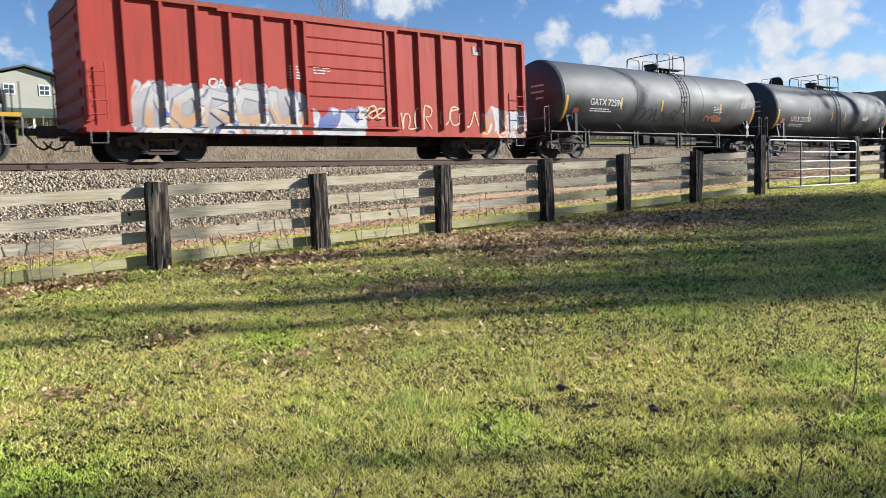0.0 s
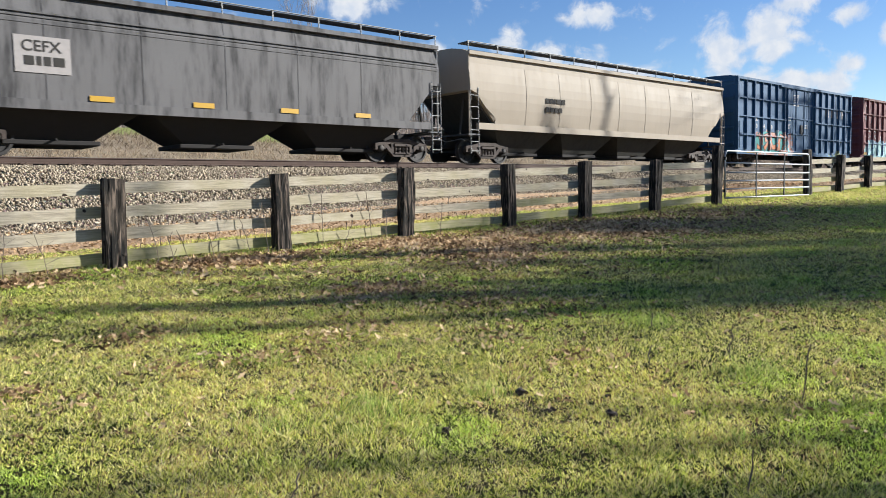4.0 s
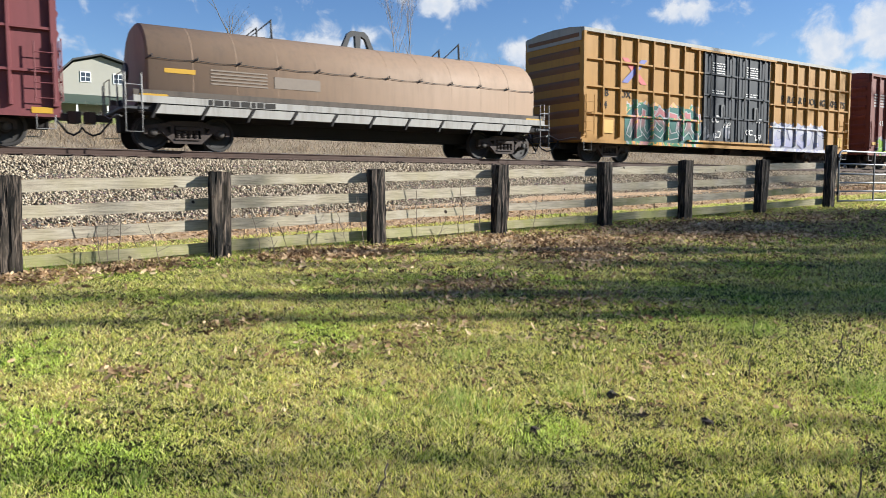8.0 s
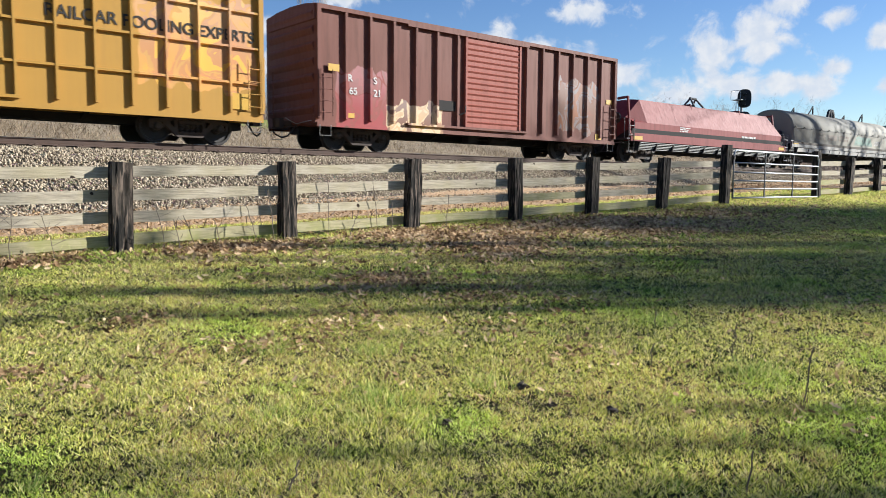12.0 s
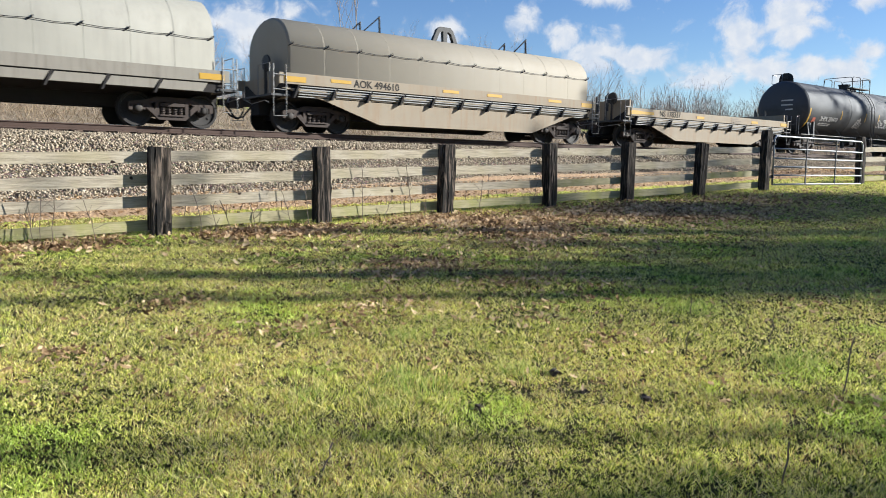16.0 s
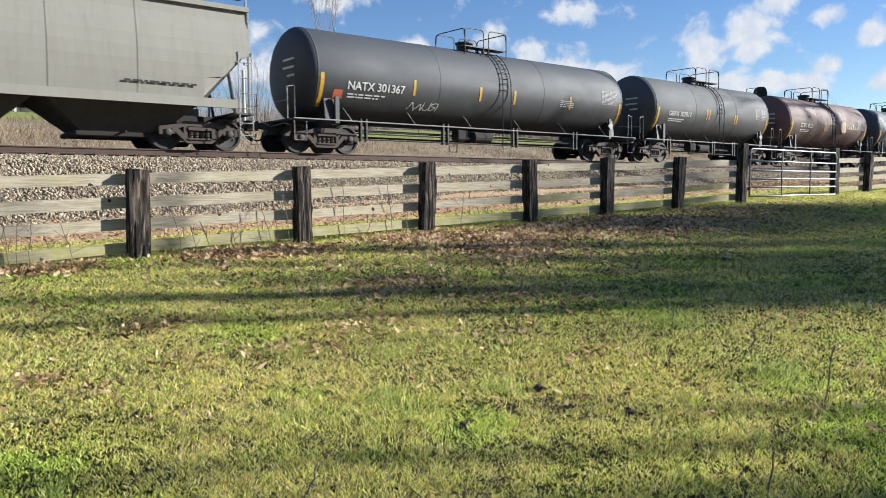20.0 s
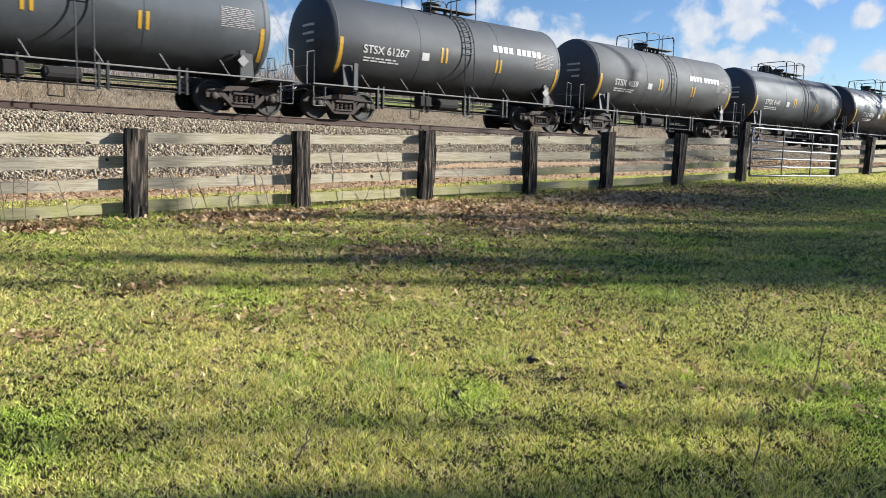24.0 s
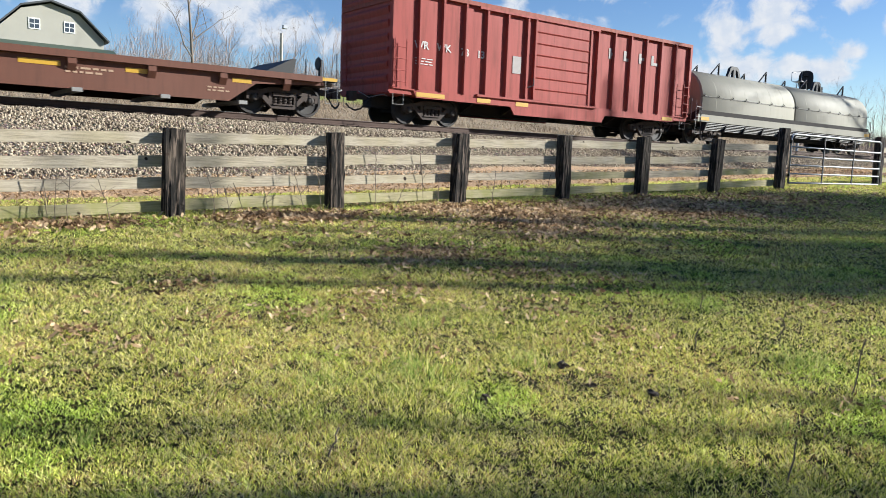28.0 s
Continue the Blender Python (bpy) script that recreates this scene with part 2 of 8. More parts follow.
M_GROUND = ground_material()
M_GRASS = blade_material("grass_blade", ((0.14, (0.045, 0.07, 0.015)), (0.34, (0.28, 0.34, 0.06)), (0.48, (0.70, 0.71, 0.12)), (0.66, (0.94, 0.88, 0.25)),
                                         (0.88, (0.95, 0.85, 0.42)), (1.0, (0.50, 0.32, 0.15))), 0.55, 1.0, (0.64, 0.98, 0.40), 0.02, 1.9, 0.42)
M_WEED = blade_material("weed_blade", ((0.1, (0.10, 0.07, 0.045)), (0.45, (0.29, 0.22, 0.145)), (0.8, (0.52, 0.41, 0.28))), 0.3, 0.7)
M_TUFT = blade_material("fresh_grass_blade", ((0.1, (0.12, 0.20, 0.03)), (0.45, (0.34, 0.46, 0.09)), (0.8, (0.76, 0.70, 0.28))), 0.9, 0.8)
M_LEAF = blade_material("dead_leaf", ((0.05, (0.05, 0.033, 0.02)), (0.28, (0.20, 0.12, 0.063)), (0.50, (0.50, 0.33, 0.18)), (0.80, (0.84, 0.64, 0.41))), 1.5)
M_STONE = stone_material()
M_BED = ballast_bed()
M_BOARD = wood("weathered_board", (0.49, 0.43, 0.33), (0.18, 0.147, 0.107), (0.33, 0.285, 0.148), 0.35, (0.5, 8, 8), (0.36, 0.70), 0.75)
M_BOARD_MOSS = wood("mossy_board", (0.43, 0.38, 0.235), (0.185, 0.162, 0.085), (0.245, 0.25, 0.072), 0.7, (0.5, 8, 8), (0.36, 0.70), 0.7)
M_TIE = wood("tarred_timber", (0.17, 0.128, 0.10), (0.008, 0.007, 0.006), (0.085, 0.066, 0.05), 0.4, (4.2, 4.2, 0.45), (0.34, 0.54))
M_SLEEPER = wood("track_timber", (0.16, 0.115, 0.085), (0.035, 0.026, 0.021), (0.10, 0.08, 0.06), 0.4)
M_RAIL = plain("rusty_rail", (0.085, 0.050, 0.037), 0.8, 0.1, 0.75, 5)
M_RAILTOP = plain("worn_rail_head", (0.45, 0.42, 0.40), 0.3, 0.9, 0.3, 20)
M_GALV = plain("galvanised_tube", (0.34, 0.35, 0.37), 0.5, 0.7, 0.35, 14)
M_BARK = plain("bark", (0.19, 0.155, 0.125), 0.95, 0, 0.6, 8, 0.6)
M_TWIG = plain("twig", (0.155, 0.12, 0.095), 0.95, 0, 0.4, 4, 0.2)
M_FARWOOD = plain("far_twig", (0.31, 0.245, 0.21), 0.95, 0, 0.4, 2, 0.1)
M_BLACK = plain("black_steel", (0.022, 0.021, 0.021), 0.6, 0.1, 0.5, 10)
M_WHITE = plain("white_mark", (0.50, 0.49, 0.47), 0.6, 0, 0.3, 22, 0.05)
M_CHALK = plain("chalky_mark", (0.33, 0.30, 0.285), 0.7, 0, 0.5, 7, 0.05)
M_STRAW = blade_material("dry_straw", ((0.1, (0.30, 0.22, 0.10)), (0.5, (0.62, 0.52, 0.30)), (0.9, (0.84, 0.74, 0.45))), 1.2)
M_YELLOW = plain("yellow_mark", (0.46, 0.265, 0.02), 0.45, 0, 0.25, 14, 0.05)

# ---- lie of the land ----
RAIL_Z = 2.60       # top of the rails
TRACK_Y = 21.84     # middle of the track
FENCE_Y = 10.08     # camera side of the fence posts


def lerp_list(v, knots):
    for (a, za), (b, zb) in zip(knots, knots[1:]):
        if v <= b:
            k = max(0.0, min(1.0, (v - a) / (b - a)))
            return za + (zb - za) * k
    return knots[-1][1]


PROFILE = ((-400, -2.0), (-30, -1.2), (0, 0.0), (10.1, 0.474), (14, 0.56), (17, 0.78), (19.2, 1.7), (21, 2.1), (25, 2.15),
           (29.5, 2.25), (37, 4.35), (48, 5.9), (58, 6.1), (80, 5.6), (200, 7.0), (1500, 16.0))
RISE = ((-60, -0.9), (0, 0.0), (45, 1.3), (90, 1.75), (1500, 2.0))


def ground_z(x, y):
    near = max(0.0, min(1.0, (19.2 - y) / 3.0))
    z = lerp_list(y, PROFILE) + lerp_list(x, RISE) * near
    if -3 < y < 60 and -40 < x < 120:
        z += 0.035 * noise.noise((x * 0.35, y * 0.35, 0.3)) + 0.012 * noise.noise((x * 1.7, y * 1.7, 5.0))
    if y > 25:
        z += 0.22 * noise.noise((x * 0.12, y * 0.12, 9.0)) * min(1, (y - 25) / 6)
    return z


def steps(knots):
    out = []
    for a, b, s in knots:
        k = max(1, round((b - a) / s))
        out += [a + (b - a) * i / k for i in range(k)]
    return out + [knots[-1][1]]


def build_ground():
    xs = steps(((-1600, -100, 150), (-100, -12, 4), (-12, 40, 0.5), (40, 120, 4), (120, 1600, 150)))
    ys = steps(((-1500, -60, 140), (-60, -6, 3), (-6, 24, 0.5), (24, 60, 1.5), (60, 200, 10), (200, 1500, 120)))
    verts = [(x, y, ground_z(x, y)) for y in ys for x in xs]
    w = len(xs)
    quads = [i for r in range(len(ys) - 1) for c in range(w - 1)
             for i in (r * w + c, r * w + c + 1, (r + 1) * w + c + 1, (r + 1) * w + c)]
    ob = new("ground", bulk_mesh("ground", verts, quads, 4, M_GROUND, True))
    tagged(ob, "rough sloping lawn and weedy verge rising to the railway", "ground", kind="structure")


build_ground()


def build_ballast():
    prof = ((16.6, 0.75), (17.4, 1.12), (18.4, 1.68), (19.3, 2.16), (19.75, 2.28), (20.1, 2.30), (20.9, 2.30), (21.84, 2.31), (23.6, 2.325),
            (24.0, 2.28), (24.8, 2.08), (25.6, 1.9))
    xs = steps(((-200, -20, 6), (-20, 70, 0.5), (70, 400, 8)))
    fine = []
    for (y0, z0), (y1, z1) in zip(prof, prof[1:]):
        fine += [(y0 + (y1 - y0) * k / 3, z0 + (z1 - z0) * k / 3) for k in range(3)]
    fine.append(prof[-1])
    verts = []
    for x in xs:
        for y, z in fine:
            verts.append((x, y + 0.10 * noise.noise((x * 0.6, y, 2.0)), z + 0.035 * noise.noise((x * 1.1, y * 2, 7.0))))
    w = len(fine)
    quads = [i for r in range(len(xs) - 1) for c in range(w - 1)
             for i in (r * w + c, r * w + c + 1, (r + 1) * w + c + 1, (r + 1) * w + c)]
    ob = new("ballast", bulk_mesh("ballast", verts, quads, 4, M_BED, True))
    tagged(ob, "bank of pale grey crushed stone under the track", "ballast", kind="structure")
    # loose stones on the slope that faces the lawn
    rng = np.random.default_rng(5)
    k = 110000
    u = rng.random(k)
    px = -2 + 62 * u ** 1.25
    py = 16.3 + rng.random(k) ** 0.9 * 4.3
    pz = np.interp(py, [p[0] for p in prof], [p[1] for p in prof]) + 0.01
    pz = np.where(py < 16.8, np.maximum(0.56 + 0.029 * px + 0.06 * (py - 14) + 0.02, 0.5), pz)
    size = rng.uniform(0.020, 0.046, k)
    oct_v = np.array([(1, 0, 0), (-1, 0, 0), (0, 1, 0), (0, -1, 0), (0, 0, 1), (0, 0, -1)], float)
    tri = np.array([(0, 2, 4), (2, 1, 4), (1, 3, 4), (3, 0, 4), (2, 0, 5), (1, 2, 5), (3, 1, 5), (0, 3, 5)])
    sq = rng.uniform(0.6, 1.25, (k, 6, 1)) * oct_v[None] * rng.uniform(.65, 1.35, (k, 1, 3)) + rng.normal(0, 0.2, (k, 6, 3))
    ang = rng.random((k, 3)) * 6.28
    ca, sa = np.cos(ang), np.sin(ang)
    x, y, z = sq[..., 0], sq[..., 1], sq[..., 2]
    x, y = x * ca[:, :1] - y * sa[:, :1], x * sa[:, :1] + y * ca[:, :1]
    y, z = y * ca[:, 1:2] - z * sa[:, 1:2], y * sa[:, 1:2] + z * ca[:, 1:2]
    v = np.stack([x, y, z], -1) * size[:, None, None] + np.stack([px, py, pz], -1)[:, None]
    f = tri[None] + (np.arange(k) * 6)[:, None, None]
    ob = new("ballast_stones", bulk_mesh("ballast_stones", v.reshape(-1, 3), f.ravel(), 3, M_STONE))
    tagged(ob, "loose angular pale grey track stones", "stones", kind="stuff")


build_ballast()


def build_track():
    track = empty("railway_track", (0, TRACK_Y, 0))
    tagged(track, "rusty steel rails spiked to dark timber sleepers", "railway track", kind="structure")
    z = RAIL_Z
    for side in (-1, 1):
        y = side * 0.755
        bm = bmesh.new()
        prism(bm, [(y - .075, z - .18), (y + .075, z - .18), (y + .075, z - .165), (y + .012, z - .145), (y + .012, z - .045),
                   (y + .036, z - .03), (y + .036, z - .004), (y - .036, z - .004), (y - .036, z - .03), (y - .012, z - .045),
                   (y - .012, z - .145), (y - .075, z - .165)], "x", -250, 500)
        rail = part("rail", bm, M_RAIL, track)
        bm = bmesh.new()
        box(bm, -250, 500, y - .032, y + .032, z - .006, z, 0)
        part("rail_head", bm, M_RAILTOP, rail, "polished rail head")
    bm = bmesh.new()
    box(bm, -.115, .115, -1.3, 1.3, -.12, .0, .015)
    sleeper = finish("sleeper", bm, M_SLEEPER)
    bm = bmesh.new()
    box(bm, -.10, .10, -.17, .17, 0, .018, .004)
    for sx in (-.06, .06):
        for sy in (-.1, .1):
            box(bm, sx - .014, sx + .014, sy - .014, sy + .014, .018, .05)
    plate = finish("tie_plate", bm, M_RAIL)
    rng = random.Random(3)
    for i in range(190):
        x = -30 + i * 0.53
        s = part("sleeper", sleeper, None, track, loc=(x + rng.uniform(-.03, .03), rng.uniform(-.06, .06), z - .205 + rng.uniform(-.008, .008)))
        s.rotation_euler = (0, 0, rng.uniform(-.015, .015))
        if -8 < x < 50:
            part("tie_plate", plate, None, s, loc=(0, -.755, .004))


build_track()

# ---- fence along the foot of the railway bank ----
POSTS = ((-6.65, 1.35, 1.14), (-4.2, 1.44, 1.16), (-1.75, 1.58, 1.18), (0.66, 1.69, 1.20), (3.15, 1.756, 1.18), (5.59, 1.824, 1.13), (7.98, 1.93, 1.13), (10.56, 2.02, 1.15),
         (12.91, 2.10, 1.32), (15.56, 2.17, 1.28), (18.43, 2.58, 1.52), (23.98, 2.60, 1.50), (26.4, 2.48, 1.28), (28.85, 2.50, 1.3), (31.3, 2.54, 1.3),
         (33.7, 2.58, 1.3), (36.2, 2.62, 1.3), (38.6, 2.68, 1.3), (41.1, 2.75, 1.3), (43.5, 2.8, 1.3), (46, 2.85, 1.3))
FENCE_GROUP = "rough timber paddock fence"


def fence_post(x, top, height, seed):
    rng = random.Random(seed)
    wide, deep = rng.uniform(.225, .265), .19
    bm = bmesh.new()
    cols, rows = 9, 14
    outline = []
    for i in range(cols):
        outline.append((-wide / 2 + wide * i / (cols - 1), -deep / 2))
    for i in range(1, 5):
        outline.append((wide / 2, -deep / 2 + deep * i / 5))
    for i in range(cols):
        outline.append((wide / 2 - wide * i / (cols - 1), deep / 2))
    for i in range(1, 5):
        outline.append((-wide / 2, deep / 2 - deep * i / 5))
    rings = []
    for r in range(rows + 1):
        zz = -.35 + (height + .35) * r / rows
        ring = []
        for j, (px, py) in enumerate(outline):
            g = noise.noise((px * 26 + seed * 7, py * 26, zz * 1.3))
            d = 1 + .13 * g + .04 * noise.noise((px * 5, py * 5, zz * 5 + seed))
            if abs(g) < .12:
                d -= .10
            ring.append(bm.verts.new((px * d, py * d, zz + (.025 * noise.noise((px * 20, py * 20, seed)) if r == rows else 0))))
        rings.append(ring)
    k = len(outline)
    for a, b in zip(rings, rings[1:]):
        for j in range(k):
            bm.faces.new((a[j], a[(j + 1) % k], b[(j + 1) % k], b[j]))
    bm.faces.new(rings[-1])
    post = part("fence_post", bm, M_TIE, loc=(x, FENCE_Y + deep / 2, top - height))
    post.rotation_euler = (radians(rng.uniform(-1.2, 1.2)), radians(rng.uniform(-2.2, 2.2)), 0)
    tagged(post, "cracked dark railway-sleeper post standing in the grass", "fence post", FENCE_GROUP)


def fence_bay(a, b, seed):
    """Four boards nailed to the back of two posts."""
    rng = random.Random(seed)
    (xa, ta, _), (xb, tb, _) = a, b
    ta, tb = min(ta, ground_z(xa, FENCE_Y) + 1.19), min(tb, ground_z(xb, FENCE_Y) + 1.19)
    bay = empty("fence_rails", ((xa + xb) / 2, FENCE_Y + .19, 0))
    tagged(bay, "bay of four weathered grey fence boards tinged with moss", "fence rails", FENCE_GROUP)
    for k in range(4):
        dz = -.12 - .30 * k
        bm = bmesh.new()
        half = (xb - xa) / 2
        n = 10
        low, high = [], []
        h = rng.uniform(.068, .077)
        for i in range(n + 1):
            f = i / n
            x = -half - .03 + (2 * half + .06) * f
            z = ta + (tb - ta) * f + dz + .012 * noise.noise((x * 1.2 + seed, k * 3.1, 1)) + rng.uniform(-.002, .002)
            wob = .008 * noise.noise((x * 2.1, seed * 1.7 + k, 4))
            low.append((x, z - h + wob))
            high.append((x, z + h - wob * .7))
        prism(bm, low + high[::-1], "y", .004 + rng.uniform(0, .006), .034)
        bd = part("board", bm, M_BOARD_MOSS if k == 3 or (k == 2 and rng.random() < .6) else M_BOARD, bay)
        bd.location.z = rng.uniform(-.012, .012)


for i, (x, top, height) in enumerate(POSTS):
    fence_post(x, top, height, i + 11)
for i, (a, b) in enumerate(zip(POSTS, POSTS[1:])):
    if abs(a[0] - 18.43) > .1:
        fence_bay(a, b, i + 31)


M_GRATE_DARK = plain("weathered_gate_brace", (.05, .05, .05), .7, .3, .4, 12)


def build_gate():
    gate = empty("metal_gate", (18.72, FENCE_Y + .02, 1.2))
    tagged(gate, "galvanised tubular steel field gate, closed between posts", "gate")
    w, h = 5.12, 1.25
    bm = bmesh.new()
    c = .12
    pts = [(0, 0, 0), (0, 0, h - c), (.04, 0, h - .04), (c, 0, h), (w - c, 0, h), (w - .04, 0, h - .04), (w, 0, h - c), (w, 0, 0)]
    tube(bm, pts, .024, 8)
    rod(bm, pts[0], pts[-1], .024, 8)
    part("gate_frame", bm, M_GALV, gate, smooth=True)
    for z in (.24, .46, .68, .93):
        bm = bmesh.new()
        rod(bm, (0, 0, z), (w, 0, z), .021, 8)
        part("gate_rail", bm, M_GALV, gate, smooth=True)
    for x in (w / 3, 2 * w / 3):
        bm = bmesh.new()
        box(bm, x - .02, x + .02, -.028, .0, 0, h)
        part("gate_brace", bm, M_GRATE_DARK, gate, "dark flat brace")
    for z in (.2, 1.05):
        bm = bmesh.new()
        rod(bm, (-.2, .02, z), (0, .02, z), .014, 6)
        box(bm, -.03, .03, -.03, .05, z - .04, z + .04)
        part("hinge", bm, M_BLACK, gate)
    bm = bmesh.new()
    tube(bm, [(w, 0, .75), (w + .1, .03, .68), (w + .2, .06, .72)], .01, 5)
    part("chain", bm, M_GALV, gate)
    return gate


build_gate()

# ---- grass, leaf litter and weeds ----
RNG = np.random.default_rng(12)


def ground_many(px, py):
    """ground_z without its small ripples, for many points."""
    z = np.interp(py, [p[0] for p in PROFILE], [p[1] for p in PROFILE])
    return z + np.interp(px, [p[0] for p in RISE], [p[1] for p in RISE]) * np.clip((19.2 - py) / 3.0, 0, 1)


def ripple(px, py):
    return np.array([0.035 * noise.noise((x * 0.35, y * 0.35, 0.3)) + 0.012 * noise.noise((x * 1.7, y * 1.7, 5.0)) for x, y in zip(px, py)])


def blades(px, py, pz, tall, wide, lean=0.5):
    k = len(px)
    a = RNG.random(k) * 6.283
    b = RNG.random(k) * 6.283
    out = tall * lean * RNG.random(k) ** 0.7
    ux, uy = np.cos(a) * wide / 2, np.sin(a) * wide / 2
    v = np.empty((k, 3, 3))
    v[:, 0] = np.stack([px - ux, py - uy, pz - .004], -1)
    v[:, 1] = np.stack([px + ux, py + uy, pz - .004], -1)
    v[:, 2] = np.stack([px + np.cos(b) * out, py + np.sin(b) * out, pz + tall], -1)
    return v.reshape(-1, 3)


def field_noise(px, py, scale, seed):
    """Smooth random values from 0 to 1 over the ground, for many points."""
    x, y = px * scale + 500.0, py * scale + 500.0
    i, j = np.floor(x).astype(np.int64), np.floor(y).astype(np.int64)
    u, v = x - i, y - j
    u, v = u * u * (3 - 2 * u), v * v * (3 - 2 * v)

    def corner(a, b):
        h = (a * 374761393 + b * 668265263 + seed * 974634777) & 0x7fffffff
        h = ((h ^ (h >> 13)) * 1274126177) & 0x7fffffff
        return ((h ^ (h >> 16)) & 0xffff) / 65535.0
    return (corner(i, j) * (1 - u) + corner(i + 1, j) * u) * (1 - v) + (corner(i, j + 1) * (1 - u) + corner(i + 1, j + 1) * u) * v


def build_lawn():
    k = 1750000
    th = np.radians(RNG.uniform(0, 75, k))
    u = RNG.random(k)
    r0, r1, e = 2.2, 34.0, .40
    r = (r0 ** e + (r1 ** e - r0 ** e) * u) ** (1 / e)
    px, py = r * np.sin(th), r * np.cos(th)
    clump = .30 * field_noise(px, py, 11.0, 1) + .40 * field_noise(px, py, 31.0, 2) + .30 * field_noise(px, py, 67.0, 5)
    tuft = field_noise(px, py, 1.3, 3) + .6 * field_noise(px, py, 4.1, 4)
    keep = (py > -1.5) & (py < 13.4) & (RNG.random(k) < (clump - .20) * 2.3)
    px, py, r, clump, tuft = px[keep], py[keep], r[keep], clump[keep], tuft[keep]
    pz = ground_many(px, py) + ripple(px, py) + .005
    size = 1 + np.clip((r - 4) / 9, 0, 2.5)
    tall = (.006 + .017 * RNG.random(len(px)) ** 1.8) * (.2 + 1.7 * clump) * (.55 + .7 * tuft) * (1 + .3 * (size - 1))
    near = (np.abs(py - FENCE_Y - .1) < .35)
    tall = np.where(near, tall * 2.0, tall)
    v = blades(px, py, pz, tall, (.0042 + .0048 * RNG.random(len(px))) * size, 2.0)
    ob = new("grass", bulk_mesh("grass", v, np.arange(len(v)), 3, M_GRASS))
    tagged(ob, "short patchy winter grass, yellow-green and straw", "grass", kind="stuff")
    # the rest of the lawn round about
    k = 330000
    px, py = RNG.uniform(-9, 16, k), RNG.uniform(-8, 9, k)
    th = np.degrees(np.arctan2(px, py))
    keep = (np.hypot(px, py) < 2.25) | (th < 0) | (th > 75)
    px, py = px[keep], py[keep]
    v = blades(px, py, ground_many(px, py) + ripple(px, py), .015 + .025 * RNG.random(len(px)), .020 + .016 * RNG.random(len(px)), 2.2)
    ob = new("outer_grass", bulk_mesh("outer_grass", v, np.arange(len(v)), 3, M_GRASS))
    tagged(ob, "short patchy winter grass, yellow-green and straw", "grass", kind="stuff")
    # dead stems lying in the grass
    k = 130000
    r, th = 2.2 + 11 * RNG.random(k) ** 1.4, np.radians(RNG.uniform(0, 76, k))
    px, py = r * np.sin(th), r * np.cos(th)
    keep = py < 10
    px, py = px[keep], py[keep]
    patchy = np.array([noise.noise((x * .9, y * .9, 11.0)) for x, y in zip(px, py)])
    keep = patchy + .5 * RNG.random(len(px)) > .12
    px, py = px[keep], py[keep]
    v = blades(px, py, ground_many(px, py) + ripple(px, py) + .012, .006 + .012 * RNG.random(len(px)), (.0022 + .0026 * RNG.random(len(px))) * (1 + np.clip((np.hypot(px, py) - 4) / 8, 0, 2)), 5.0)
    ob = new("dry_grass_stems", bulk_mesh("dry_grass_stems", v, np.arange(len(v)), 3, M_STRAW))
    tagged(ob, "pale dead grass stems lying in the lawn", "grass", kind="stuff")
    # taller tussocks
    px, py, tall = [], [], []
    spots = [(2.45, 3.38, .28, 1.0), (2.52, 4.87, .2, .9), (3.07, 4.36, .15, .8), (4.77, 2.35, .22, 1.1), (8.0, 3.7, .3, 1.0), (7.2, 2.9, .3, .9), (1.9, 3.6, .2, .8),
             (5.2, 10.5, .5, 1.6), (7.0, 10.6, .7, 1.6), (2.2, 10.7, .6, 1.5), (9.5, 10.5, .6, 1.5), (1.0, 10.5, .6, 1.6), (3.2, 3.3, .2, .7), (5.5, 3.6, .3, .8), (10.5, 5.0, .5, .9)]
    for i in range(45):
        r, a = RNG.uniform(3.2, 13), radians(RNG.uniform(0, 72))
        spots.append((r * math.sin(a), r * math.cos(a), RNG.uniform(.05, .14), RNG.uniform(.3, .55)))
    for x, y, rad, h in spots:
        n = int(800 * rad)
        px += list(x + RNG.normal(0, rad * .5, n))
        py += list(y + RNG.normal(0, rad * .5, n))
        tall += list(h * RNG.uniform(.05, .13, n))
    px, py, tall = np.array(px), np.array(py), np.array(tall)
    v = blades(px, py, ground_many(px, py) + ripple(px, py), tall, .005 + .004 * RNG.random(len(px)), 1.5)
    ob = new("grass_tussocks", bulk_mesh("grass_tussocks", v, np.arange(len(v)), 3, M_TUFT))
    tagged(ob, "taller green and straw-coloured grass tufts", "grass", kind="stuff")


build_lawn()

